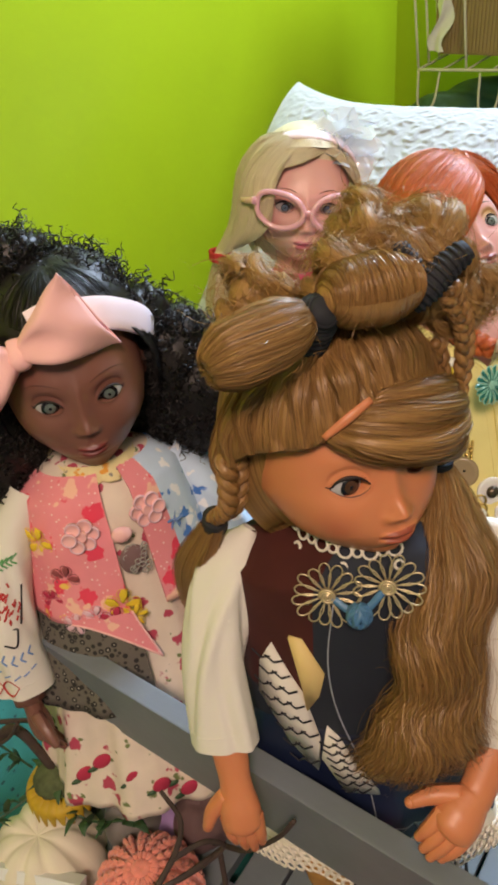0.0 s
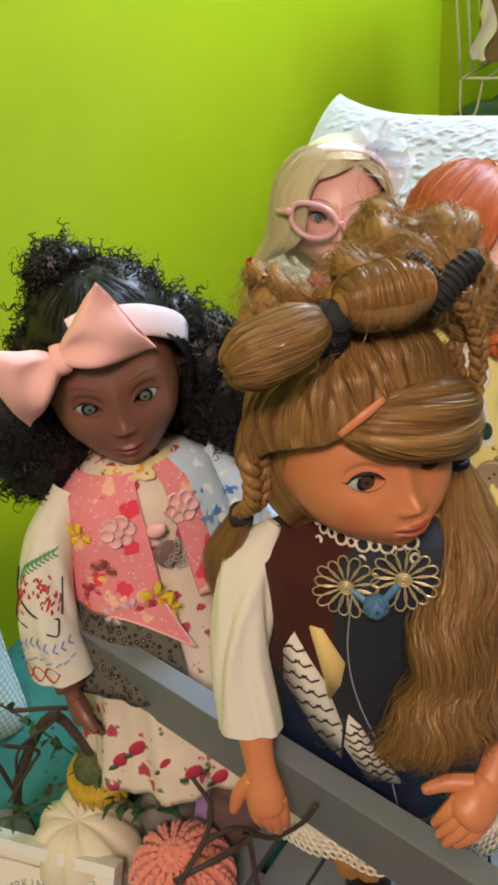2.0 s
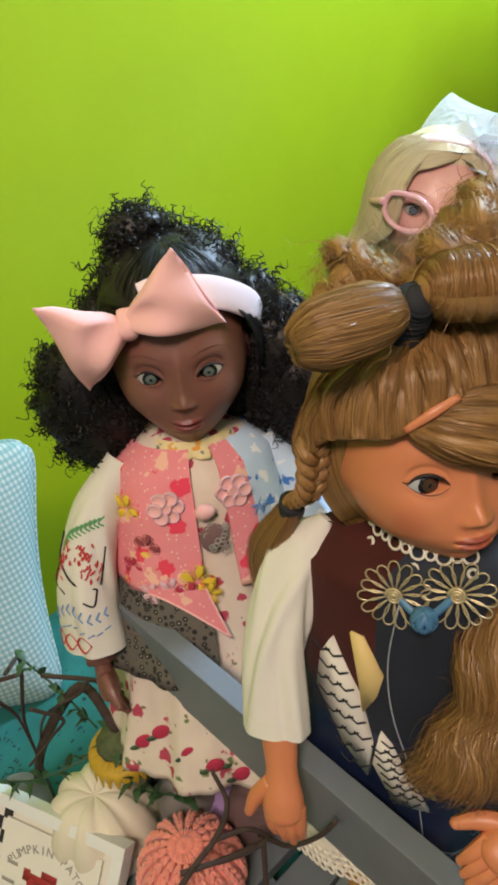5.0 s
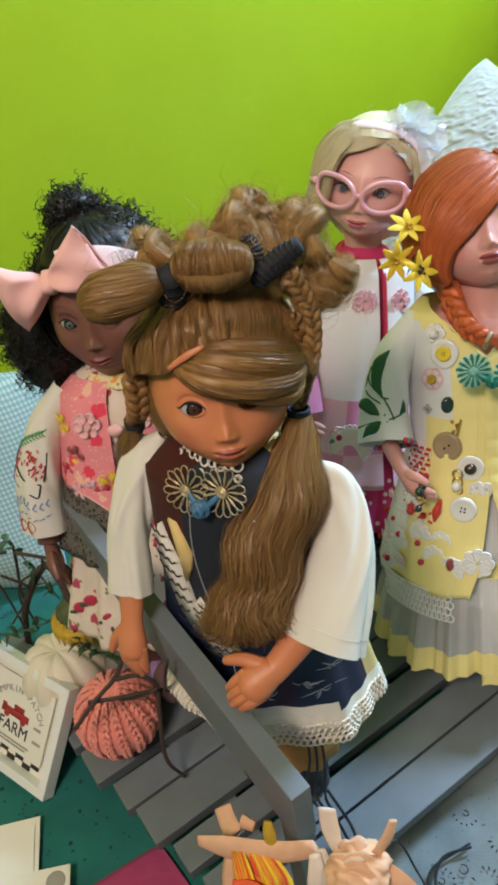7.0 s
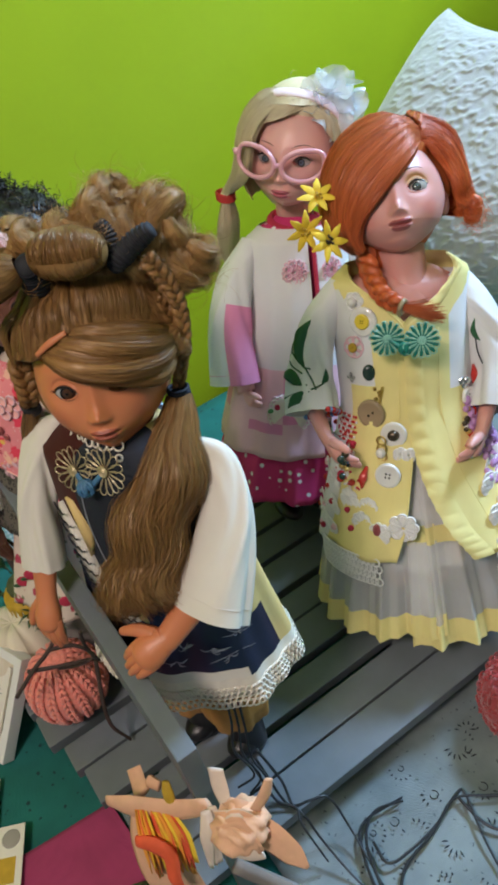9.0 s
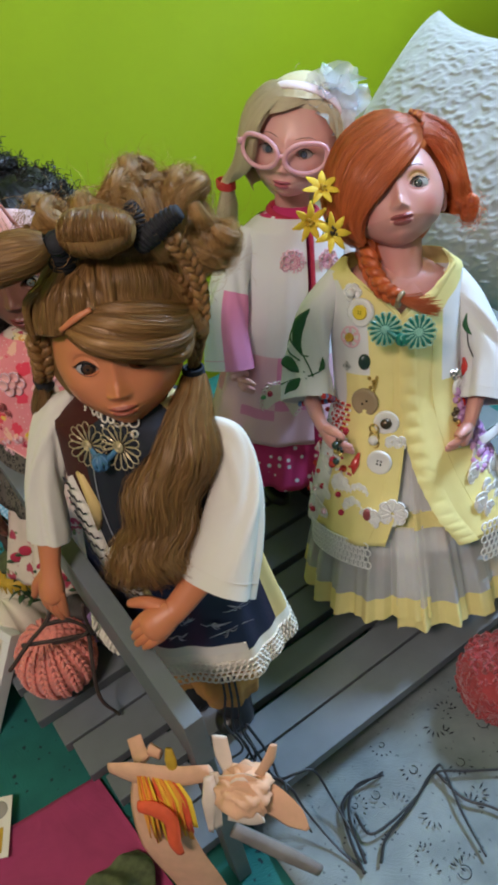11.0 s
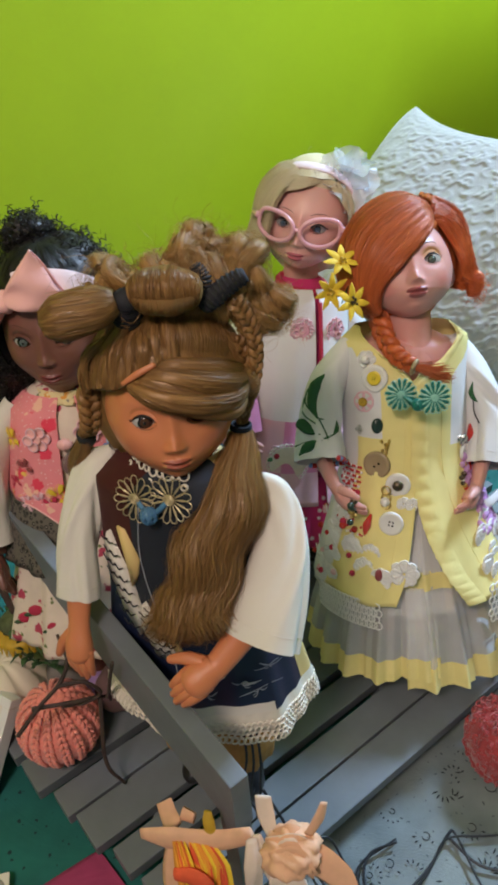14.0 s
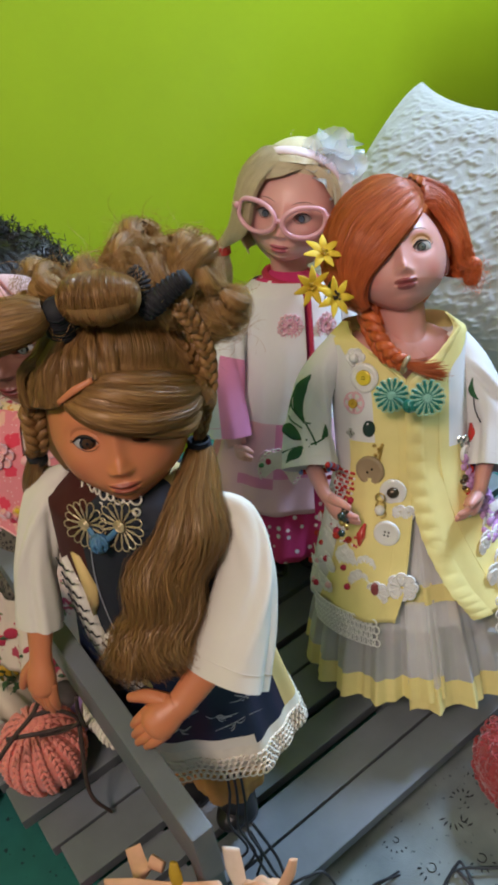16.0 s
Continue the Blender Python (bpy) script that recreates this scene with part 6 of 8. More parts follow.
    for a0, a1, dz, out in ((-3.25, 0.10, 0.004, 0.0), (-0.22, 1.35, -0.006, 0.004), (1.15, 3.25, 0.002, 0.001)):
        na = int(70 * (a1 - a0))
        S, TH = np.meshgrid(np.linspace(0, 1, 44), np.linspace(a0, a1, na), indexing="ij")
        k = np.linspace(0, 1, len(SP))
        zz, qx, qy = [np.interp(S, k, sp[:, i]) for i in range(3)]
        pleat = np.abs(((TH * 5.2 + 0.5 * np.sin(3 * TH + a0)) % 2) - 1) - 0.5 + 0.35 * (np.abs(((TH * 13.7 + a0) % 2) - 1) - 0.5)
        wob = 1 + 0.13 * S ** 1.2 * pleat + 0.03 * S * np.sin(2.2 * TH + a0)
        zz = zz + dz * S ** 2 + 0.004 * S ** 2 * np.sin(2.6 * TH + 1)
        g.grid(np.stack([(qx * wob + out * S) * np.sin(TH), -(qy * wob + out * S) * np.cos(TH), zz], -1), lambda r, c: "yellow" if r > 0.87 or 0.44 < r < 0.51 else "organza")
    shell(g, [(0.19, 0.040, 0.036), (0.11, 0.054, 0.052), (0.060, 0.060, 0.060)], lambda r, c: "rose_print" if 0.3 < r < 0.9 and int(c * 26) % 5 == 0 else "white_cotton", nz=20, na=121, fold=0.08, waves=11, phase=2.0, thick=0.0008)
    for sx in (-1, 1):
        tube(g, [(sx * 0.02, 0, 0.17), (sx * 0.02, 0, 0.06), (sx * 0.02, 0, 0.01)], [0.018, 0.014, 0.011], "skin_pale", n=10, seg=14)
        ball(g, (sx * 0.02, -0.012, 0.010), (0.013, 0.026, 0.0105), "shoe_black", 18, 12)
    g.T = np.eye(4)
    # sleeves
    L = sleeve(g, [g.b(-0.048, 0.004, 0.314), g.b(-0.070, -0.002, 0.284), g.b(-0.083, -0.014, 0.246), g.b(-0.086, -0.030, 0.212)], [0.013, 0.0200, 0.0235, 0.0260], "white_cotton", side=g.body[:3, 1], crumple=0.10)
    g.slot("green_leaf_print")
    for path, w in (([(0.34, 0.60), (0.44, 0.63), (0.56, 0.62), (0.68, 0.57)], 0.0062), ([(0.66, 0.76), (0.70, 0.70), (0.76, 0.63), (0.82, 0.55)], 0.0058), ([(0.96, 0.72), (0.92, 0.66), (0.89, 0.60), (0.87, 0.54)], 0.0050), ([(0.80, 0.46), (0.76, 0.43), (0.72, 0.42), (0.66, 0.42)], 0.0035)):
        leafshape(g, L, path, w, "green_leaf_print")
    for path in ([(0.46, 0.74), (0.56, 0.68), (0.66, 0.58), (0.68, 0.53)], [(0.52, 0.76), (0.64, 0.68), (0.72, 0.58)], [(0.87, 0.76), (0.86, 0.64), (0.85, 0.52), (0.80, 0.44)], [(0.68, 0.56), (0.78, 0.52), (0.86, 0.50)]):
        stitch(g, L, path, 0.0007, "green_leaf_print")
    for i in range(26):
        t = 2 * math.pi * i / 26
        q = L[-1][int(i / 26 * 28)]
        ball(g, q, 0.0026, "red_thread" if i % 3 else "blue_thread", 7, 6)
    wl, tl = g.b(-0.076, -0.048, 0.195), g.b(-0.056, -0.066, 0.168)
    hand(g, wl, tl, g.body[:3, 0], "skin_pale", 0.9, 1, g.b(-0.082, -0.03, 0.212))
    c0 = g.b(-0.060, -0.072, 0.178)
    for i in range(10):
        ball(g, c0 + V(*np.random.normal(0, 0.005, 3)), random.uniform(0.002, 0.0045), random.choice(["blue_thread", "bronze", "dark_button", "brass"]), 10, 8)
    Rg = sleeve(g, [g.b(0.046, 0.004, 0.314), g.b(0.064, -0.002, 0.282), g.b(0.076, -0.017, 0.238), g.b(0.067, -0.036, 0.199)], [0.013, 0.0200, 0.0230, 0.0235], "white_cotton", side=g.body[:3, 1], crumple=0.12)
    leafshape(g, Rg, [(0.40, 0.56), (0.46, 0.60), (0.50, 0.60), (0.54, 0.58)], 0.0025, "green_leaf_print")
    stitch(g, Rg, [(0.5, 0.6), (0.6, 0.63), (0.72, 0.6)], 0.0006, "black_thread")
    wr, tr = g.b(0.055, -0.051, 0.186), g.b(0.036, -0.066, 0.162)
    hand(g, wr, tr, -g.body[:3, 0], "skin_pale", 0.9, -1, g.b(0.066, -0.034, 0.206))
    ob = g.done("doll", "pale vinyl doll with copper hair in a yellow button coat")
    return g, at


RED, red_at = doll_red()


# ---- doll with pink glasses and pale blonde hair ----
def doll_blonde():
    g = Doll((0.3746, 0.3509, 0.3640), (-11.7, 8.3, -54.0), (0.282, 0.300, 0.0), -14, 0.92)
    face(g, "skin_fair", (0.48, 0.10, 0.14), "iris_blue", lid=((0.55, 0.22, 0.20), 0.3), s=0.92, e=0.0186, noseh=0.0080, mz=-0.0265, chin=0.0480, wide=0.97, taper=0.28, cheek=0.8)
    g.T = g.head
    ball(g, (0, 0.009, 0.007), (RX * 1.12, RY * 1.10, RZ * 1.13), "hair_blonde", 40, 28, fn=lambda P, Q: np.where((P[..., 1:2] < -0.15) & (P[..., 2:3] < 0.58), Q * 0.80, Q))
    fr = [[sk(26, 52 + 5 * u, 1.09 + 0.05 * u), sk(-8, 40 + 12 * u, 1.11 + 0.06 * u), sk(-40 - 6 * u, 29 + 14 * u, 1.12 + 0.06 * u), sk(-70 - 6 * u, 6 + 4 * u, 1.12 + 0.05 * u), sk(-94, -26, 1.12)] for u in np.linspace(0, 1, 5)]
    combed(g, fr, "hair_blonde", 600, 0.00022, 0.0004, 22, V(0, 0, 0), 60, 0.0003)
    fr = [[sk(26, 52 + 5 * u, 1.09 + 0.05 * u), sk(42, 42 + 10 * u, 1.11 + 0.06 * u), sk(60 + 6 * u, 22 + 14 * u, 1.13 + 0.04 * u), sk(80 + 6 * u, 0, 1.12), sk(98, -28, 1.1)] for u in np.linspace(0, 1, 5)]
    combed(g, fr, "hair_blonde", 500, 0.00022, 0.0004, 22, V(0, 0, 0), 60, 0.0003)
    bk = [[sk(a * 0.4, 72, 1.12), sk(a, 62, 1.2), sk(a * 1.0, 25, 1.24), sk(a * 0.95, -10, 1.24), sk(a * 0.9, -40, 1.18)] for a in (-60, -80, -110, -140, -170)]
    combed(g, bk, "hair_blonde", 900, 0.00022, 0.0005, 22, V(0, 0, 0), 60, 0.0004)
    bk = [[sk(a * 0.4, 72, 1.12), sk(a, 62, 1.18), sk(a * 1.0, 25, 1.18), sk(a * 0.95, -10, 1.15), sk(a * 0.9, -40, 1.1)] for a in (60, 80, 110, 140, 170)]
    combed(g, bk, "hair_blonde", 600, 0.00022, 0.0005, 22, V(0, 0, 0), 60, 0.0004)
    bk = [[sk(a, 78, 1.16), sk(a, 62, 1.19), sk(a, 52, 1.18)] for a in (-80, -40, 0, 40, 80)]
    combed(g, bk, "hair_blonde", 300, 0.00022, 0.0004, 12, V(0, 0, 0), 60, 0.0003)
    g.T = np.eye(4)
    tie = V(0.3205, 0.400, 0.333)
    for lift in (0.0, 0.06):
        top = [[g.h(*sk(a * 0.5, 68, 1.12 + lift)), g.h(*sk(a, 50, r0 + lift)), g.h(*sk(a - 12, 22, r0 + 0.06 + lift)), g.h(*sk(a - 16, -12, r0 + 0.10 + lift)), tie + o] for a, r0, o in ((-20, 1.10, V(0.004, -0.008, 0.004)), (-40, 1.15, V(-0.003, -0.008, 0.003)), (-60, 1.21, V(-0.007, -0.002, 0.002)), (-88, 1.24, V(-0.004, 0.005, 0.0)), (-120, 1.22, V(0.004, 0.008, 0.0)))]
        combed(g, top, "hair_blonde", 700, 0.00022, 0.0006, 24, g.h(0, 0, 0), 60, 0.0005)
    for k in range(4):
        ring(g, tie + V(0, 0, -0.003 + 0.002 * k), (0.15, -0.1, 1), 0.0085, 0.0016, "red_thread", 20, 6)
    tl = [[tie + o * 0.7, tie + o * 1.9 + V(-0.004, 0.004, -0.025), tie + o * 1.8 + V(-0.006, 0.010, -0.055), tie + o * 0.8 + V(0.0, 0.012, -0.085)] for o in (V(-0.007, -0.004, 0), V(-0.002, -0.008, 0), V(0.006, -0.003, 0), V(0.004, 0.007, 0), V(-0.007, -0.004, 0))]
    combed(g, tl, "hair_blonde", 600, 0.00022, 0.0012, 24, tie + V(0, 0, -0.04), 60, 0.0006, 0.0014, 0.0004)
    curls(g, g.h(0, 0.01, 0.02), V(0.052, 0.052, 0.052), 30, "hair_blonde", 0.02, 0.00013, 0.004, 0.7, 0.1, droop=0.2, keep=lambda d: d[2] > 0.1 and d[1] > -0.1)
    # satin headband
    g.T = g.head
    hb = [sk(a, e, 1.19) for a, e in ((-92, 20), (-80, 42), (-50, 60), (0, 66), (50, 60), (80, 42), (92, 20))]
    tube(g, hb, 0.0062, "band_pink", n=40, seg=10, flat=0.28, side=(0, 1, 0.3))
    g.T = g.body
    # dress under a patchwork jacket
    shell(g, [(0.325, 0.018, 0.016, 0, 0.005), (0.315, 0.036, 0.027, 0, 0.004), (0.26, 0.046, 0.036), (0.20, 0.048, 0.042)], "hotpink_dots", nz=14, na=61)
    ring(g, V(0, 0.002, 0.319), (0, -0.25, 1), 0.024, 0.0042, "redcotton", 40, 8)
    JP = [(0.317, 0.036, 0.029, 0, 0.004), (0.305, 0.052, 0.037, 0, 0.003), (0.26, 0.055, 0.044), (0.20, 0.062, 0.054), (0.14, 0.078, 0.070), (0.10, 0.087, 0.080)]

    def jk(r, c):
        a = (c - 0.5) * 360
        k = int((a + 360) / 30) + int(r * 5)
        if r > 0.86:
            return "palepink"
        if r > 0.64:
            return ("palepink", "palepink", "pink")[k % 3]
        return "white_cotton"

    js = shell(g, JP, jk, 0.06, 2 * math.pi - 0.06, nz=40, na=121, fold=0.03, waves=8)
    jf = lambda x, z: on(js, JP, x, z)
    # the seam's red trim, rosettes and appliqued roses
    tube(g, [jf(0.002, z)[0] + V(0, -0.001, 0) for z in (0.306, 0.296, 0.28, 0.26, 0.245)], 0.0022, "redcotton", n=20, seg=6)
    for x, z in ((-0.018, 0.280), (0.020, 0.278)):
        p, n = jf(x, z)
        for i in range(7):
            t = 2 * math.pi * i / 7
            ring(g, p + n * 0.001 + 0.0075 * V(math.cos(t), 0, math.sin(t)), n, 0.0038, 0.0008, "palepink", 14, 5)
        for rr in (0.0022, 0.0045, 0.0068):
            ring(g, p + n * 0.001, n, rr, 0.0009, "pink", 20, 5)
        petals(g, p + n * 0.0012, n, 0.0125, 16, "palepink", 0.0008, 0.22)
    p, n = jf(-0.036, 0.146)
    disc(g, p + n * 0.0005, n, 0.019, 0.0012, "lace", 28, 0.1)
    for i in range(26):
        t = 2 * math.pi * i / 26
        a = unit(np.cross(n, (0, 0, 1)))
        ring(g, p + n * 0.001 + 0.0195 * (math.cos(t) * a + math.sin(t) * np.cross(n, a)), n, 0.0022, 0.0007, "lace", 10, 4)
    for x, z, r in ((-0.044, 0.154, 0.010), (0.004, 0.146, 0.012)):
        p, n = jf(x, z)
        petals(g, p, n, r, 9, "palepink", 0.0012, 0.5, fill="rose_print")
        ball(g, p + n * 0.002, (0.005, 0.003, 0.005), "redcotton", 12, 10)
        for q in (-1, 1):
            ball(g, p + V(q * 0.008, 0, -0.004) + n * 0.001, (0.004, 0.0012, 0.0025), "green_thread", 8, 6)
    shell(g, [(0.125, 0.070, 0.063), (0.09, 0.084, 0.078), (0.052, 0.092, 0.087)], "hotpink_dots", nz=14, na=121, fold=0.05, waves=12, thick=0.001)
    for sx in (-1, 1):
        tube(g, [(sx * 0.02, 0, 0.17), (sx * 0.02, 0, 0.06), (sx * 0.02, 0, 0.01)], [0.018, 0.015, 0.012], "shoe_black", n=10, seg=14)
        ball(g, (sx * 0.021, -0.014, 0.011), (0.015, 0.030, 0.011), "shoe_black", 18, 12)
    g.T = np.eye(4)
    for sx in (-1, 1):
        sleeve(g, [g.b(sx * 0.044, 0.006, 0.303), g.b(sx * 0.064, 0.0, 0.270), g.b(sx * 0.077, -0.010, 0.226), g.b(sx * 0.078, -0.024, 0.174)], [0.013, 0.0205, 0.0245, 0.0285], lambda r, c: "pink" if (r > 0.52 and 0.16 < c < 0.62) or (0.14 < r < 0.24 and c < 0.35) else "white_cotton", side=g.body[:3, 1], crumple=0.09)
        w = g.b(sx * 0.072, -0.038, 0.168)
        tube(g, [g.b(sx * 0.074, -0.02, 0.19), w], [0.011, 0.0095], "skin_fair", n=6, seg=14)
        hand(g, w, g.b(sx * 0.066, -0.048, 0.152), g.body[:3, 0] * -sx, "skin_fair", 0.7, -sx)
    g.done("doll", "fair vinyl doll with blonde ponytail in a pink patchwork jacket")
    return g


BLONDE = doll_blonde()


# ---- doll with black curls and coral floral jacket ----
def doll_black():
    g = Doll((0.0860, 0.3288, 0.3694), (-1.9, -1.3, -38.4), (0.040, 0.272, 0.0), -30, 0.93)
    face(g, "skin_dark", (0.17, 0.018, 0.016), "iris_grey", lid=((0.10, 0.025, 0.020), 0.45), s=0.93, e=0.0178, nz=-0.0114, mz=-0.0275, chin=0.0620, wide=0.93, taper=0.27, noseh=0.0068, big=1.22)
    g.T = g.head
    ball(g, (0, 0.012, 0.008), (RX * 1.12, RY * 1.12, RZ * 1.12), "hair_black", 40, 28, fn=lambda P, Q: np.where((P[..., 1:2] < -0.3) & (P[..., 2:3] < 0.45), Q * 0.82, Q))
    ft = [[sk(a * 0.86, 42, 1.12), sk(a, 24, 1.15), sk(a * 1.08, 2, 1.16), sk(a * 1.15, -26, 1.15)] for a in (-92, -76, -62)]
    combed(g, ft, "hair_black", 300, 0.00028, 0.0006, 18, V(0, 0, 0), 40)
    combed(g, [[q * V(-1, 1, 1) for q in c] for c in ft], "hair_black", 300, 0.00028, 0.0006, 18, V(0, 0, 0), 40)
    combed(g, [[sk(a, 50, 1.13), sk(a, 62, 1.2), sk(a, 76, 1.24), sk(a, 86, 1.26)] for a in (-80, -35, 0, 35, 80)], "hair_black", 700, 0.0003, 0.001, 16, V(0, 0, 0), 50, 0.0006, 0.002)
    for c, r, n in (((-0.064, 0.016, -0.036), (0.042, 0.036, 0.056), 900), ((0.064, 0.020, -0.030), (0.040, 0.036, 0.056), 900), ((0.000, 0.024, 0.044), (0.048, 0.040, 0.030), 700), ((0, 0.045, 0.0), (0.062, 0.036, 0.066), 260), ((0, 0.040, -0.050), (0.084, 0.034, 0.048), 300), ((-0.044, 0.026, 0.018), (0.020, 0.024, 0.024), 200), ((0.052, 0.02, 0.016), (0.020, 0.024, 0.026), 200), ((-0.016, 0.030, 0.070), (0.022, 0.018, 0.018), 260), ((0.082, 0.005, -0.046), (0.036, 0.032, 0.046), 520)):
        c, r = V(*c), V(*r)
        ball(g, c, r * 0.90, "hair_black", 28, 20, fn=lambda P, Q: Q * (1 + 0.07 * np.sin(11 * P[..., :1]) * np.sin(12 * P[..., 2:3] + 1)))
        curls(g, c, r * 0.95, int(n * 1.2), "hair_black", 0.016, 0.00060, 0.0026, 2.4, 0.06, droop=0.2, seg=3, steps=14)
        curls(g, c, r * 0.99, n, "hair_black", 0.013, 0.00019, 0.0028, 1.8, 0.10, droop=0.1, steps=13)
    g.T = g.body
    BP = [(0.328, 0.019, 0.018, 0, 0.008), (0.320, 0.038, 0.028, 0, 0.006), (0.300, 0.050, 0.036), (0.24, 0.056, 0.046), (0.17, 0.068, 0.062), (0.125, 0.080, 0.076), (0.10, 0.086, 0.082)]
    bs = shell(g, BP, "rose_print", nz=36, na=121, fold=0.05, waves=10)
    ring(g, V(0, 0.004, 0.316), (0, -0.35, 1), 0.027, 0.0055, "yellow_print", 40, 8)
    shell(g, [(0.325, 0.024, 0.023, 0, 0.002), (0.320, 0.028, 0.026, 0, 0.001), (0.316, 0.031, 0.028, 0, 0.0)], "yellow_print", nz=8, na=121, fold=0.07, waves=13)
    JP = [(0.322, 0.036, 0.030, 0, 0.006), (0.310, 0.050, 0.038, 0, 0.003), (0.285, 0.055, 0.044), (0.260, 0.059, 0.049), (0.238, 0.064, 0.054)]
    # jacket fronts: coral floral with a pointed hem, blue floral on the other side
    jr = shell(g, JP, "floral", -1.75, -0.16, nz=26, na=49, fold=0.02, waves=6)
    jl = shell(g, JP, lambda r, c: "floral" if c < 0.22 else "blue_floral", 0.20, 1.75, nz=26, na=49, fold=0.03, waves=6)
    shell(g, JP, "blue_floral", 1.75, 2 * math.pi - 1.75, nz=14, na=49)
    shell(g, [(0.243, 0.061, 0.051), (0.200, 0.071, 0.062), (0.176, 0.077, 0.069)], "lace_print", -1.7, -0.12, nz=8, na=49, fold=0.03)
    shell(g, [(0.243, 0.063, 0.053), (0.170, 0.078, 0.071)], "floral", 0.42, 1.7, nz=8, na=49, fold=0.03)
    # the pointed corner of the front, hanging below its hem
    U, W = np.meshgrid(np.linspace(0, 1, 16), np.linspace(0, 1, 14))
    TH = -0.75 + 0.60 * U + 0.16 * W * U
    zz = 0.242 - W * (0.004 + 0.030 * U ** 1.8)
    k = (0.242 - zz) / 0.05
    cor = np.stack([(0.0645 + 0.011 * k) * np.sin(TH), -(0.0550 + 0.011 * k) * np.cos(TH), zz], -1)
    g.grid(cor, "floral")
    g.grid((cor + V(0, 0.0015, 0))[:, ::-1], "floral")
    tube(g, np.concatenate([cor[:, -1], cor[-1][::-1]]), 0.0007, "bow_pink", seg=5, smooth=False)
    # crocheted clasps and a silver-grey lace jabot
    for x, z in ((-0.024, 0.294), (0.015, 0.298)):
        p, n = on(jr, JP, x, z)
        p = p + n * 0.003
        for i in range(6):
            t = 2 * math.pi * i / 6
            disc(g, p + 0.0068 * V(math.cos(t), 0, math.sin(t)), n, 0.0046, 0.0016, "bow_pink", 12, 0.4)
            ring(g, p + 0.0068 * V(math.cos(t), 0, math.sin(t)) + n * 0.0016, n, 0.0042, 0.0007, "palepink", 12, 5)
        disc(g, p, n, 0.004, 0.0024, "bow_pink", 12, 0.1)
    p, n = on(jr, JP, -0.003, 0.290)
    ball(g, p + n * 0.004, (0.0065, 0.004, 0.005), "bow_pink", 14, 10)
    q, m = on(jr, JP, 0.000, 0.272)
    ball(g, q + m * 0.0005, (0.0085, 0.0025, 0.0100), "mauve", 18, 12)
    for i in range(22):
        q, m = on(jr, JP, random.uniform(-0.008, 0.008), random.uniform(0.263, 0.281))
        ring(g, q + m * 0.0028, m, 0.0018, 0.0004, "print_grey", 10, 4)
    # printed flowers laid on the jacket
    for x, z, r, kk in ((-0.048, 0.288, 0.012, "daisy"), (-0.040, 0.267, 0.010, "lip_rose"), (-0.030, 0.242, 0.009, "palepink"), (-0.014, 0.246, 0.012, "daisy"), (-0.020, 0.236, 0.010, "redcotton"), (-0.050, 0.252, 0.008, "redcotton"), (-0.042, 0.227, 0.008, "palepink"), (-0.008, 0.232, 0.008, "daisy")):
        p, n = on(jr, JP, x, z)
        petals(g, p + n * 0.0006, n, r, 5, kk, 0.0002, 0.62, fill=kk)
    for x, z in ((0.030, 0.282), (0.038, 0.265), (0.030, 0.248)):
        p, n = on(jr, JP, x, z)
        for q in range(5):
            tube(g, [p + n * 0.002 + V(0, 0, 0.001 * q), p + n * 0.002 + V(0.006 * math.cos(q * 1.3), 0, 0.008 * math.sin(q * 1.3 + 0.4))], [0.0004, 0.0012, 0.0003], "blue_thread", n=6, seg=5, flat=0.3)
    p, n = on(jr, JP, 0.044, 0.252)
    petals(g, p + n * 0.003, n, 0.010, 8, "white_lace", 0.001, 0.5, fill="white_lace")
    # roses on the skirt
    for x, z in ((-0.052, 0.138), (-0.036, 0.128), (-0.022, 0.120), (-0.064, 0.126), (-0.006, 0.112)):
        p, n = on(bs, BP, x, z)
        ball(g, p + n * 0.0006, (0.0062, 0.0016, 0.0056), "redcotton", 12, 8)
        for q in (-1, 1):
            ball(g, p + V(q * 0.007, 0, -0.004), (0.004, 0.0012, 0.002), "leaf", 8, 6)
    for sx in (-1, 1):
        tube(g, [(sx * 0.02, 0, 0.14), (sx * 0.02, 0, 0.06), (sx * 0.02, 0, 0.012)], [0.018, 0.015, 0.012], "skin_dark", n=10, seg=14)
        ball(g, (sx * 0.021, -0.016, 0.013), (0.0165, 0.032, 0.013), "lilac", 20, 14)
        tube(g, [(sx * 0.021 - 0.013, 0.0, 0.018), (sx * 0.021, -0.006, 0.026), (sx * 0.021 + 0.013, 0, 0.018)], 0.0028, "lilac", n=10, seg=6)
    g.T = np.eye(4)
    L = sleeve(g, [g.b(-0.044, 0.006, 0.310), g.b(-0.066, 0.0, 0.280), g.b(-0.080, -0.008, 0.238), g.b(-0.082, -0.016, 0.194)], [0.013, 0.0195, 0.0225, 0.0255], "cream", side=g.body[:3, 1], crumple=0.09)
    # embroidery: red clusters, green arcs, black stems, blue sprays, red diamonds
    for r0, c0 in ((0.50, 0.56), (0.58, 0.50), (0.52, 0.68), (0.60, 0.74)):
        for i in range(22):
            r, c = r0 + random.gauss(0, 0.03), c0 + random.gauss(0, 0.028)
            stitch(g, L, [(r, c), (r + 0.018, c + random.uniform(-0.015, 0.015))], 0.00055, "red_thread")
    for i in range(12):
        t = i / 11
        r, c = 0.30 + 0.16 * t, 0.50 + 0.22 * t
        stitch(g, L, [(r, c), (r + 0.04, c + 0.02), (r + 0.05, c - 0.01)], 0.0006, "green_thread")
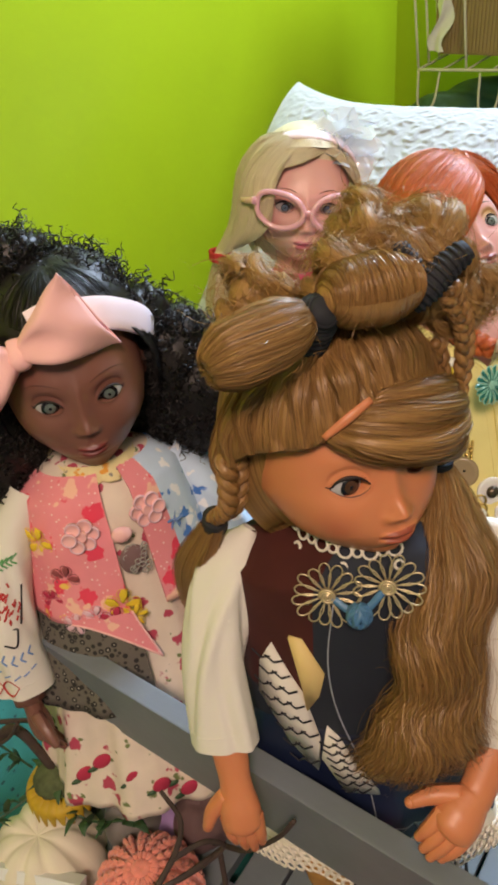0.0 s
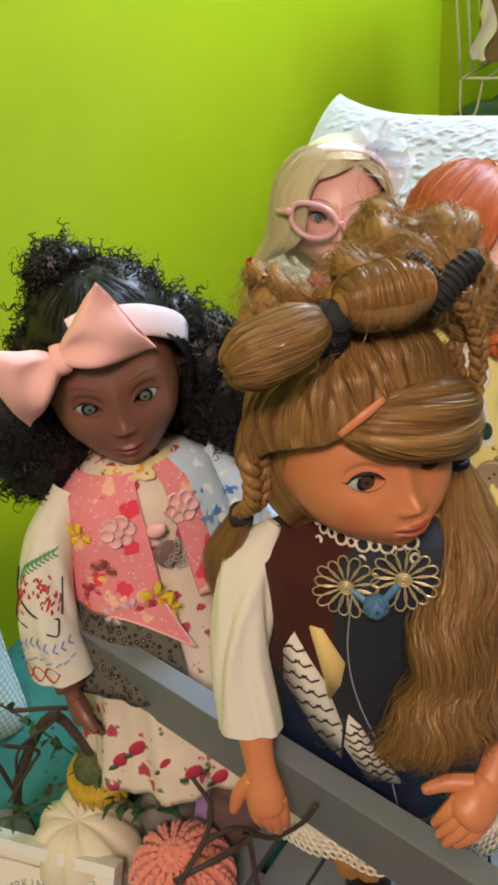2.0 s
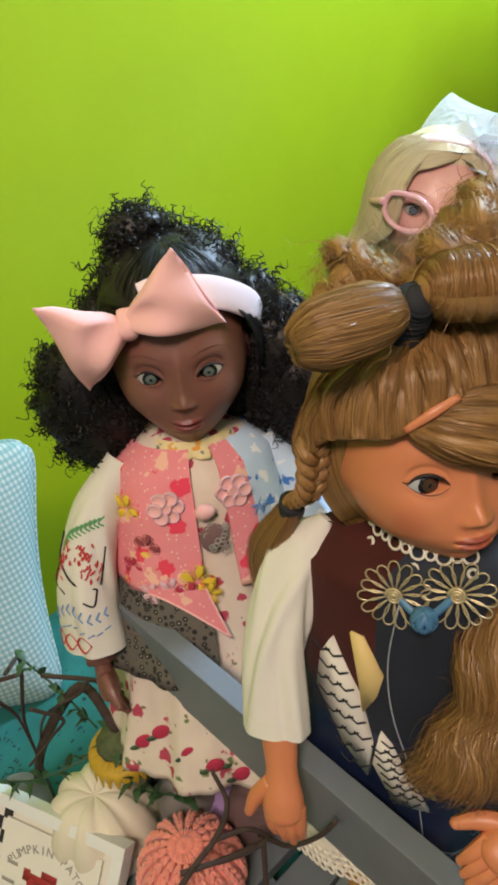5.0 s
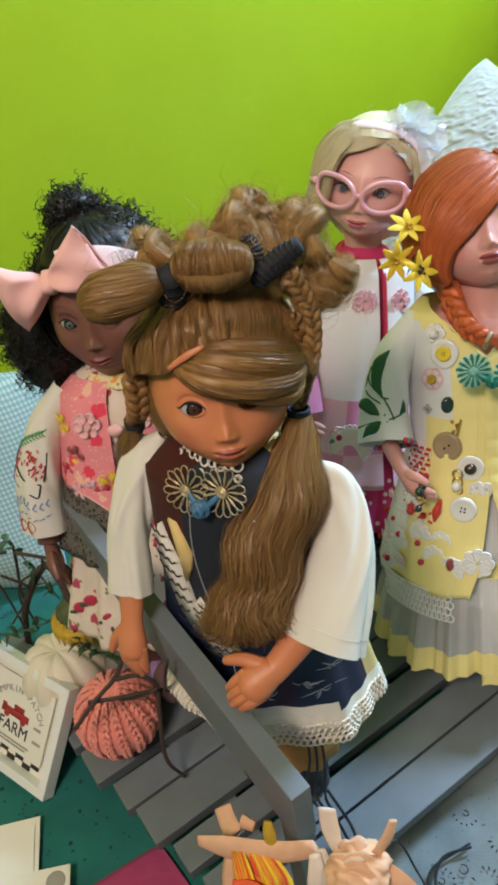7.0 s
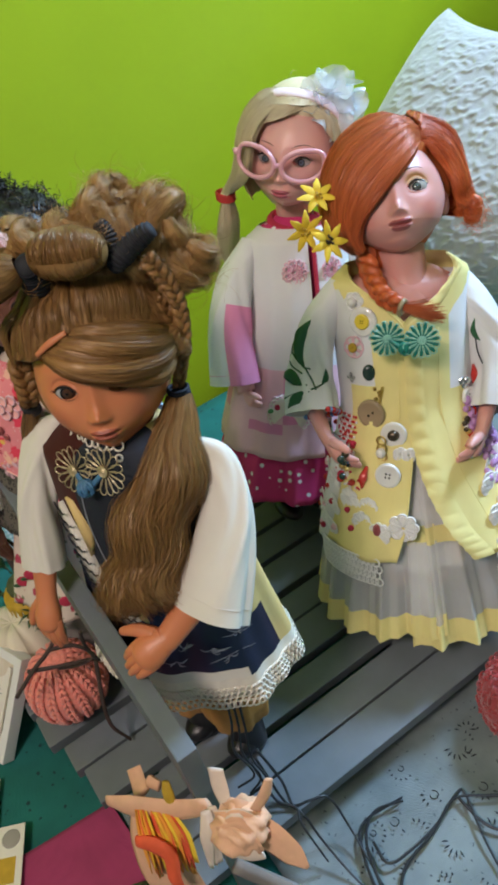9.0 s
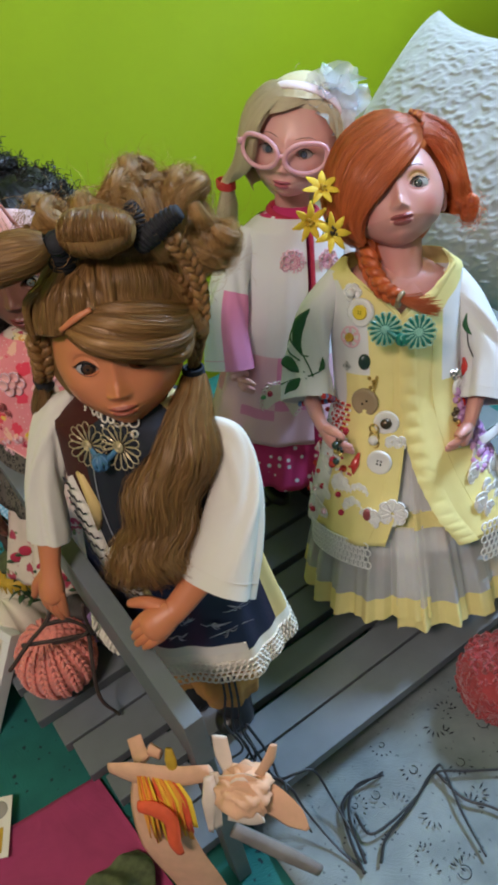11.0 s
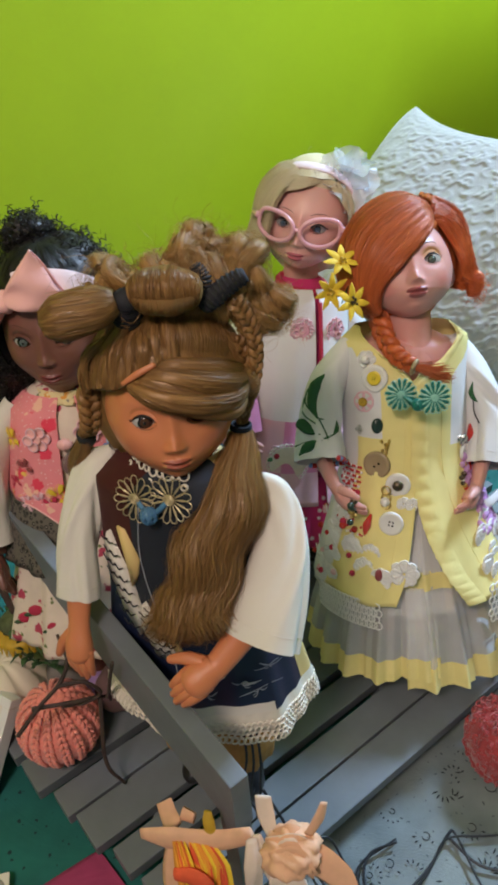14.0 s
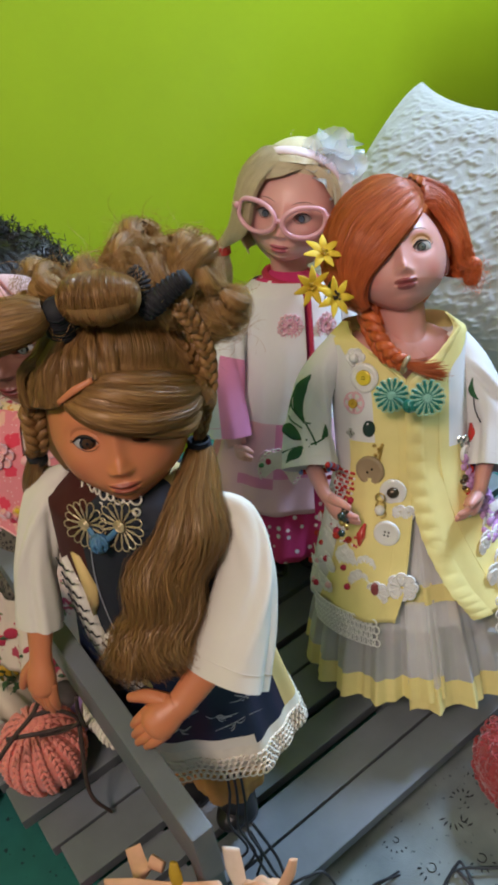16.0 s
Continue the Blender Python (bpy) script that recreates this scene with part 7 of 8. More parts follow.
    for path in ([(0.46, 0.78), (0.56, 0.70), (0.64, 0.60), (0.66, 0.48)], [(0.66, 0.48), (0.74, 0.50), (0.72, 0.55)], [(0.56, 0.70), (0.66, 0.72), (0.70, 0.66)], [(0.45, 0.46), (0.55, 0.45), (0.64, 0.46)]):
        stitch(g, L, path, 0.0006, "black_thread")
    for i in range(9):
        c = 0.44 + 0.04 * i
        r = 0.76 + 0.02 * math.sin(i)
        stitch(g, L, [(r, c), (r + 0.03, c + 0.02)], 0.0006, "blue_thread")
        stitch(g, L, [(r + 0.05, c), (r + 0.03, c + 0.02)], 0.0006, "blue_thread")
        stitch(g, L, [(r + 0.10, c), (r + 0.11, c + 0.03)], 0.0005, "blue_thread")
    for c in (0.54, 0.62, 0.70):
        stitch(g, L, [(0.93, c), (0.89, c + 0.04), (0.93, c + 0.08), (0.97, c + 0.04), (0.93, c)], 0.0006, "red_thread")
    w = g.b(-0.082, -0.024, 0.182)
    tube(g, [g.b(-0.082, -0.012, 0.21), w], [0.012, 0.010], "skin_dark", n=6, seg=14)
    hand(g, w, g.b(-0.078, -0.034, 0.142), g.body[:3, 0], "skin_dark", 0.9, 1)
    sleeve(g, [g.b(0.044, 0.006, 0.310), g.b(0.064, 0.0, 0.280), g.b(0.074, -0.010, 0.238), g.b(0.070, -0.024, 0.198)], [0.013, 0.0195, 0.0225, 0.0255], "blue_floral", side=g.body[:3, 1])
    w = g.b(0.070, -0.032, 0.188)
    hand(g, w, g.b(0.062, -0.046, 0.152), -g.body[:3, 0], "skin_dark", 0.9, -1)
    g.done("doll", "dark brown vinyl doll with black curls in a coral jacket")
    return g


BLACK = doll_black()


# ---- things worn by the dolls ----
def at_origin(name, label, cat, origin, parts, group=""):
    """A thing of several meshes whose points are in world metres. parts: (name, Geo, label)."""
    top = thing(name, label, cat, Matrix.Translation(Vector(origin)), group)
    made = {}
    for row in parts:
        n, g, lab = row[:3]
        g.v = [p - V(*origin) for p in g.v]
        ob = g.build(n, None, made.get(row[3]) if len(row) > 3 else top)
        if lab:
            tagged(ob, lab)
        made[n] = ob
    return top


def frame_geo(m):
    g = Doll((0, 0, 0), (0, 0, 0), (0, 0, -1), 0, 1.0)
    g.T = np.asarray(m, float)
    return g


# cat-eye glasses
def glasses():
    rim, parts = frame_geo(BLONDE.head), []
    for sx in (-1, 1):
        c = V(sx * 0.0236, -0.0545, 0.003)
        tilt = mat4(pose(0, 0, 0, -4, sx * -9, sx * 15))[:3, :3]
        pts = []
        for t in np.linspace(0, 2 * math.pi, 41):
            x, z = 0.0208 * math.cos(t), 0.0138 * math.sin(t)
            z += 0.0050 * max(0, math.cos(t) * sx) ** 2 * (1 if math.sin(t) > -0.3 else 0.3)
            pts.append(c + tilt @ V(x, 0, z))
        tube(rim, pts, 0.0024, "frame_pink", seg=8, smooth=False, cap=False)
        lens = frame_geo(BLONDE.head)
        lens.add([c] + pts[:-1], [(0, 1 + i, 1 + (i + 1) % 40) for i in range(40)], "lens")
        parts.append(("lens", lens, "clear rosy lens"))
        arm = frame_geo(BLONDE.head)
        tube(arm, [c + V(sx * 0.0205, 0.003, 0.007), V(sx * 0.054, -0.030, 0.007), V(sx * 0.055, 0.0, 0.004)], [0.0036, 0.0024, 0.0016], "frame_pink", n=14, seg=8)
        parts.append(("temple", arm, ""))
    tube(rim, [V(-0.004, -0.057, 0.001), V(0, -0.0585, 0.0025), V(0.004, -0.057, 0.001)], 0.0023, "frame_pink", n=8, seg=8)
    at_origin("eyeglasses", "pink plastic cat-eye glasses on the blonde doll", "glasses", BLONDE.h(0, -0.05, 0), [("rim", rim, "")] + parts)


glasses()


# tulle bow
def tulle():
    c = V(0.404, 0.330, 0.402)
    parts = []
    for k in range(9):
        g = Geo()
        ax = unit(np.random.normal(0, 1, 3) + V(-0.6, -0.6, 0.5))
        a = unit(np.cross(ax, (0.2, 0.1, 1)))
        b = np.cross(ax, a)
        r, t = np.meshgrid(np.linspace(0.05, 1, 9), np.linspace(0, 2 * np.pi, 37), indexing="ij")
        R = 0.028 * r * (1 + 0.22 * np.sin(4 * t + k))
        P = c + R[..., None] * (np.cos(t)[..., None] * a + np.sin(t)[..., None] * b) + (0.009 * r * np.sin(6 * t + 2 * k) + 0.007 * np.sin(3 * r + k))[..., None] * ax
        g.grid(P, "tulle")
        parts.append(("ruffle", g, ""))
    kn = Geo()
    ball(kn, c + V(-0.006, -0.008, 0.002), 0.005, "pearl", 14, 10)
    parts.append(("bead", kn, "pearly white bead"))
    at_origin("tulle_bow", "crumpled iridescent white tulle bow pinned in blonde hair", "hair bow", c, parts)


tulle()


# pink hair bow on a band
def hairbow():
    knot = V(0.046, 0.318, 0.405)
    parts = []
    for nm, top, low, back in (("loop", V(0.068, 0.298, 0.447), V(0.087, 0.284, 0.401), V(0.006, 0.012, 0.004)), ("loop", V(0.008, 0.343, 0.424), V(0.026, 0.338, 0.366), V(0.006, 0.012, 0.003))):
        g = Geo()
        rows = []
        for s in np.linspace(0, 1, 22):
            w = 0.12 + 0.88 * s ** 0.8
            c = knot * (1 - s) + (top + low) / 2 * s
            h = (top - low) / 2 * w * (1 if s < 0.93 else 1 + (s - 0.93) * 0.4)
            n = unit(np.cross(h, (top + low) / 2 - knot))
            n = n if n @ V(-0.5, -0.7, 0.5) > 0 else -n
            d = (0.0115 * math.sin(math.pi * min(1, s * 0.93 + 0.05)) + 0.002)
            ring_ = []
            for t in np.linspace(0, 2 * np.pi, 33):
                q = c + h * math.cos(t) + n * d * math.sin(t) * (1 + 0.25 * math.cos(3 * t)) + n * 0.0018 * math.sin(9 * s + 4 * math.cos(t))
                ring_.append(q)
            rows.append(ring_)
        P = np.array(rows)
        inner = P.mean(1, keepdims=True) + (P - P.mean(1, keepdims=True)) * 0.93
        g.grid(np.concatenate([P, inner[::-1][:18]]), "bow_pink")
        parts.append((nm, g, ""))
    k = Geo()
    tube(k, [knot + V(0.003, 0.004, 0.008), knot + V(-0.003, -0.005, 0.0), knot + V(0.002, 0.003, -0.008)], [0.0045, 0.0062, 0.0045], "bow_pink", n=16, seg=14, flat=0.5, side=(0.75, -0.6, 0))
    parts.append(("knot", k, ""))
    b = frame_geo(BLACK.head)
    hb = [sk(a, e, 1.19) for a, e in ((-24, 50), (-5, 54), (18, 52), (48, 44), (76, 26), (96, 4))]
    tube(b, hb, 0.0095, "band_pink", n=44, seg=10, flat=0.14, side=(0, 0.45, 0.9))
    parts.append(("headband", b, "pale pink satin headband"))
    at_origin("hair_bow", "large salmon pink cotton bow on a pale headband", "hair bow", knot, parts)


hairbow()


# yellow silk flowers in the copper hair
def silk_flowers():
    parts = []
    n0 = unit(V(-0.5, -0.75, 0.45))
    st = Geo()
    centres = [V(0.314, 0.238, 0.377), V(0.290, 0.226, 0.362), V(0.298, 0.208, 0.355)]
    for k, c in enumerate(centres):
        n = unit(n0 + np.random.normal(0, 0.25, 3))
        a = unit(np.cross(n, (0.1, 0.2, 1)))
        b = np.cross(n, a)
        for i in range(7):
            g = Geo()
            t = 2 * math.pi * i / 7 + k
            d = math.cos(t) * a + math.sin(t) * b
            tube(g, [c, c + d * 0.008 + n * 0.003, c + d * 0.0165 + n * random.uniform(0.001, 0.005)], [0.001, 0.0034, 0.0028, 0.0006], "daisy", n=10, seg=8, flat=0.16, side=np.cross(n, d))
            parts.append(("petal", g, ""))
        e = Geo()
        for i in range(14):
            ball(e, c + n * 0.003 + np.random.normal(0, 0.0015, 3), 0.0011, "seed" if k == 2 else "sunflower", 6, 5)
        parts.append(("flower_centre", e, ""))
        tube(st, [c, c + V(0.012, 0.008, -0.012), V(0.330, 0.226, 0.345)], 0.0007, "leaf", n=10, seg=5)
    parts.append(("stem", st, "thin green stem"))
    for p, q in ((V(0.312, 0.226, 0.360), V(-0.010, -0.004, -0.008)), (V(0.318, 0.228, 0.356), V(0.004, -0.01, -0.014))):
        g = Geo()
        tube(g, [p, p + q * 0.6, p + q * 1.4], [0.0004, 0.0028, 0.0004], "leaf", n=8, seg=6, flat=0.2)
        parts.append(("leaf", g, "small green leaf"))
    at_origin("silk_flowers", "three yellow silk flowers tucked in copper hair", "flowers", centres[1], parts)


silk_flowers()


def clasp(name, label, pa, pb, pk, nrm, r, n, cord, fill, knotkey, spiral, width=0.34):
    """A frog clasp: two looped cord flowers with a knot between."""
    parts = []
    for c in (pa, pb):
        g = Geo()
        petals(g, c, nrm, r, n, cord, r * 0.024, width, fill=fill if fill == "teal_ribbon" else None, lift=0.001)
        parts.append(("flower", g, ""))
        s = Geo()
        ph = np.linspace(0, 6 * math.pi, 60)
        a = unit(np.cross(nrm, (0.1, 0.2, 1)))
        b = np.cross(nrm, a)
        tube(s, c + unit(nrm) * 0.002 + (ph / (6 * math.pi) * r * 0.24)[:, None] * (np.cos(ph)[:, None] * a + np.sin(ph)[:, None] * b), r * 0.042, spiral, seg=6, smooth=False)
        parts.append(("coil", s, "", ))
    g = Geo()
    w = np.linspace(0, 2 * math.pi, 140)
    wound = np.stack([np.sin(7 * w) * np.cos(3 * w), np.sin(7 * w) * np.sin(3 * w), np.cos(7 * w)], -1)
    tube(g, pk + unit(nrm) * 0.002 + wound * r * 0.30, r * 0.095, knotkey, seg=6, smooth=False)
    parts.append(("knot", g, ""))
    g = Geo()
    tube(g, [pa, pk, pb], r * 0.12, knotkey, n=12, seg=6)
    parts.append(("cord", g, ""))
    at_origin(name, label, "clasp", (pa + pb) / 2, parts, "frog clasps")


bn = unit(V(-0.86, -0.42, 0.35))
clasp("frog_clasp", "gold-corded blue flower clasp pinned on a navy vest", V(0.036, 0.130, 0.341), V(0.048, 0.107, 0.348), V(0.037, 0.115, 0.337), bn, 0.0155, 15, "gold_cord", "blue_ribbon", "blue_ribbon", "gold_cord", 0.27)
rn = unit(V(-0.52, -0.78, 0.30))
clasp("frog_clasp", "teal satin cord flower clasp on a yellow coat", V(0.3035, 0.152, 0.2865), V(0.3165, 0.127, 0.2895), V(0.308, 0.137, 0.282), rn, 0.0145, 15, "teal_cord", "teal_ribbon", "teal_ribbon", "teal_cord", 0.30)


# ---- cushions ----
def cushion(name, key, label, c, r, u, half, thick, rosette=0, ear=0.10, seed=0, square=1.0):
    """A stuffed square cushion with pulled corners; r and u are its axes."""
    c, r, u = V(*c), unit(V(*r)), V(*u)
    u = unit(unit(u) - square * r * (unit(u) @ r))
    n = unit(np.cross(r, u))
    n = n if n @ V(-0.5, -0.7, 0.3) > 0 else -n
    k = 250 if rosette else 70
    s = np.linspace(-1, 1, k)
    A, B = np.meshgrid(s, s)
    q = 3 if rosette else 2
    pin = 1 - ear * np.where(A < 0, -0.12 if rosette else 1.0, 1.0) * (1 - np.abs(B) ** q) * (A ** 2)
    pin2 = 1 - ear * (1 - np.abs(A) ** q) * (B ** 2)
    h = thick * ((1 - A ** 2) * (1 - B ** 2)) ** 0.38
    h = h * (1 + 0.06 * np.sin(5 * A + seed) * np.sin(4 * B + 2 * seed))
    if rosette:
        d = np.zeros_like(A)
        rng = np.random.RandomState(3)
        for q in rng.uniform(-1, 1, (rosette, 2)):
            x, y = A - q[0], B - q[1]
            rho, turn, rad = np.sqrt(x * x + y * y), rng.rand() * 6.3, rng.uniform(0.016, 0.042)
            d += np.exp(-((rho - rad) / 0.0105) ** 2) * (0.5 + 0.5 * np.cos(np.arctan2(y, x) - turn)) ** 1.5
        h = h + np.clip(d, 0, 1.5) * 0.0019 * (1 - np.maximum(abs(A), abs(B)) ** 8)
    soft_corner = 1 - (0.05 if rosette else 0.10) * (np.abs(A) * np.abs(B)) ** 8
    P = c + (A * pin * soft_corner * half[0])[..., None] * r + (B * pin2 * soft_corner * half[1])[..., None] * u
    top = Geo()
    top.grid(P + h[..., None] * n, key)
    back = Geo()
    back.grid((P - (np.abs(h) * 0.8)[..., None] * n)[::3 if rosette else 1, ::-3 if rosette else -1], key)
    seam = Geo()
    edge = np.concatenate([P[0], P[:, -1], P[-1][::-1], P[:, 0][::-1]])
    tube(seam, edge[::2], 0.0022, key, seg=6, smooth=False)
    return at_origin(name, label, "cushion", c, [("front_panel", top, ""), ("back_panel", back, ""), ("seam", seam, "")])


pr, pu = unit(V(0.54, -0.83, -0.09)), unit(V(0.70, -0.03, 0.71))
cushion("plush_cushion", "plush", "white rosette plush cushion leaning behind the bench", V(0.907, 0.683, 0.318) + 0.235 * pr - 0.256 * pu, pr, pu, (0.25, 0.27), 0.105, 2000, 0.25, 0, 0.0)
cushion("gingham_cushion", "gingham", "aqua gingham cushion leaning against the wall", (-0.085, 0.635, 0.075), (0.85, -0.5, -0.1), (0.25, 0.45, 0.85), (0.165, 0.138), 0.050, 0, 0.10, 1)
cushion("gingham_cushion", "gingham_black", "black and white gingham cushion on teal cloth", (-0.198, 0.605, 0.020), (0.8, -0.55, -0.05), (0.25, 0.5, 0.75), (0.150, 0.105), 0.040, 0, 0.08, 2)


# ---- wire rack, box and bag ----
def rack():
    parts = []

    def wire(nm, pts, r=0.0022, n=12):
        g = Geo()
        tube(g, pts, r, "wire", n=n, seg=8)
        parts.append((nm, g, ""))

    tilt = V(0.0, 0.11, 1.0)
    b0 = V(1.24, 0.641, 0.266)
    for k in range(6):
        p = b0 + V(0, -0.0895 * k, 0.0035 * k)
        wire("upright", [p, p + tilt * 0.3, p + tilt * 0.62])
    for z in (0.0, 0.31, 0.6):
        p = b0 + tilt * z
        wire("rail", [p, p + V(0, -0.45, 0.018)], 0.0026)
        wire("rail", [p, p + V(0.26, 0.0, 0.0)], 0.0026)
    for k in range(6):
        p = b0 + V(0.045 * (k + 1), 0, 0)
        wire("upright", [p, p + tilt * 0.62])
    for k in range(10):
        p = b0 + V(0, -0.045 * k, 0.0018 * k)
        wire("shelf_wire", [p, p + V(0.26, 0, 0)], 0.0018)
    for y in (0.0, -0.115, -0.30):
        p = b0 + V(0, y, 0)
        wire("hook", [p, p + V(-0.010, -0.006, -0.055), p + V(-0.012, -0.020, -0.070), p + V(-0.004, -0.034, -0.052), p + V(0.012, -0.036, -0.004)], 0.0022, 24)
    at_origin("wire_rack", "ivory coated wire rack on the side wall", "rack", b0, parts)
    box_ = thing("cardboard_box", "ribbed brown cardboard box standing in the wire rack", "box", Matrix.Translation((1.39, 0.44, 0.42)))
    part("box_body", box(-0.10, 0.10, -0.20, 0.185, -0.138, 0.30, 0.004), "cardboard", box_)
    for i in range(60):
        part("rib", box(-0.1022, -0.0995, -0.20 + i * 0.0066, -0.1965 + i * 0.0066, -0.134, 0.297, 0), "cardboard", box_)
    g = Geo()
    r, t = np.meshgrid(np.linspace(0, 1, 14), np.linspace(-1, 1, 14), indexing="ij")
    P = V(1.272, 0.622, 0.30) + np.stack([0.006 * np.sin(5 * r + 3 * t), 0.014 * t - 0.012 * r + 0.006 * np.sin(7 * r), 0.105 * r * (1 - 0.3 * t * t) - 0.010], -1)
    g.grid(P, "paper")
    at_origin("tissue_paper", "crumpled pale tissue paper beside the cardboard box", "paper", (1.272, 0.622, 0.30), [("sheet", g, "")])


rack()
bag = Geo()
ball(bag, (0, 0, 0), (0.20, 0.28, 0.13), "bag", 60, 40, fn=lambda P, Q: Q * (1 + 0.10 * np.sin(6 * P[..., :1] + 4 * P[..., 1:2]) * np.sin(5 * P[..., 2:3] + 3) + 0.04 * np.sin(17 * P[..., :1] + 13 * P[..., 2:3])))
bag_ob = bag.build("storage_bag", Matrix.Translation((1.40, 0.50, 0.075)))
tagged(bag_ob, "dark green vinyl storage bag slumped beside the wall", "bag")


# ---- small things on the table and bench ----
def letters(text, size, m, key, parent, name="lettering", extr=0.0002):
    c = bpy.data.curves.new(name, "FONT")
    c.body, c.size, c.extrude, c.align_x, c.align_y = text, size, extr, "CENTER", "CENTER"
    tmp = bpy.data.objects.new("tmp", c)
    scene.collection.objects.link(tmp)
    me = bpy.data.meshes.new_from_object(tmp.evaluated_get(bpy.context.evaluated_depsgraph_get()))
    bpy.data.objects.remove(tmp)
    me.name = name
    me.materials.clear()
    me.materials.append(M[key])
    ob = new(name, me)
    ob.parent = parent
    ob.matrix_basis = m
    return ob


def picture():
    TL, TR, BR = V(-0.107, 0.402, 0.043), V(-0.060, 0.280, 0.045), V(-0.125, 0.254, -0.040)
    r = unit(TR - TL)
    u = unit(TR - BR)
    u = unit(u - r * (u @ r))
    n = np.cross(r, u)
    c = (TL + BR) / 2 + V(0, 0, 0.005)
    m = Matrix(((r[0], u[0], n[0], c[0]), (r[1], u[1], n[1], c[1]), (r[2], u[2], n[2], c[2]), (0, 0, 0, 1)))
    W, Hh, D, F = 0.0655, 0.055, 0.014, 0.009
    top = thing("framed_sign", "white shadow-box frame with a farm sign", "framed sign", m)
    part("frame_rail", box(-W, W, Hh - F, Hh, -D, 0, 0.0008), "white", top)
    part("frame_rail", box(-W, W, -Hh, -Hh + F, -D, 0, 0.0008), "white", top)
    part("frame_stile", box(-W, -W + F, -Hh + F, Hh - F, -D, 0, 0.0008), "white", top)
    part("frame_stile", box(W - F, W, -Hh + F, Hh - F, -D, 0, 0.0008), "white", top)
    part("backing", box(-W + F, W - F, -Hh + F, Hh - F, -D, -D + 0.003, 0), "paper", top)
    card = part("sign_card", box(-0.042, 0.046, -0.034, 0.036, -D + 0.005, -D + 0.007, 0.0003), "paper", top, "cream printed card")
    z = -D + 0.0073
    txt = "PUMPKIN PATCH"
    for i, ch in enumerate(txt):
        if ch == " ":
            continue
        t = radians(150 - 120 * i / (len(txt) - 1))
        x, y = 0.038 * math.cos(t), -0.010 + 0.034 * math.sin(t)
        letters(ch, 0.0092, Matrix.Translation((0.002 + x, y, z)) @ Matrix.Rotation(t - math.pi / 2, 4, "Z"), "print_grey", card)
    letters("FARM", 0.0165, Matrix.Translation((0.002, -0.014, z)), "print_black", card)
    # the red truck
    tr = Geo()
    for x0, x1, y0, y1 in ((-0.018, 0.020, -0.003, 0.004), (-0.002, 0.012, 0.004, 0.009), (-0.018, -0.012, 0.004, 0.006)):
        q = [V(x0, y0, z), V(x1, y0, z), V(x1, y1, z), V(x0, y1, z)]
        tr.add(q + [p - V(0, 0, 0.0004) for p in q], [(0, 1, 2, 3), (0, 4, 5, 1), (1, 5, 6, 2), (2, 6, 7, 3), (3, 7, 4, 0)], "print_red")
    for x in (-0.010, 0.013):
        disc(tr, V(x, -0.0035, z - 0.0002), V(0, 0, 1), 0.0036, 0.0005, "print_red", 16)
    tr.build("truck_print", None, card)
    bars = Geo()
    for x0, x1, y in ((-0.034, -0.024, 0.004), (0.028, 0.038, -0.003), (-0.036, -0.024, -0.010), (0.030, 0.041, -0.016), (-0.024, 0.028, -0.0262), (-0.020, 0.024, -0.0295)):
        hgt = 0.0018 if abs(y) > 0.02 else 0.0026
        q = [V(x0, y, z), V(x1, y, z), V(x1, y + hgt, z), V(x0, y + hgt, z)]
        bars.add(q + [p - V(0, 0, 0.0003) for p in q], [(0, 1, 2, 3), (0, 4, 5, 1), (2, 6, 7, 3)], "print_grey")
    bars.build("small_print", None, card)
    # checked border on the backing
    for i in range(9):
        for j in range(2):
            if (i + j) % 2:
                part("check", box(-0.056 + 0.008 * j, -0.048 + 0.008 * j, -0.046 + 0.0098 * i, -0.0362 + 0.0098 * i, -D + 0.003, -D + 0.0036, 0), "print_black", top)
    for i in range(7):
        for j in range(2):
            if (i + j) % 2:
                part("check", box(-0.034 + 0.011 * i, -0.023 + 0.011 * i, -0.0458 + 0.005 * j, -0.0408 + 0.005 * j, -D + 0.003, -D + 0.0036, 0), "print_black", top)


picture()


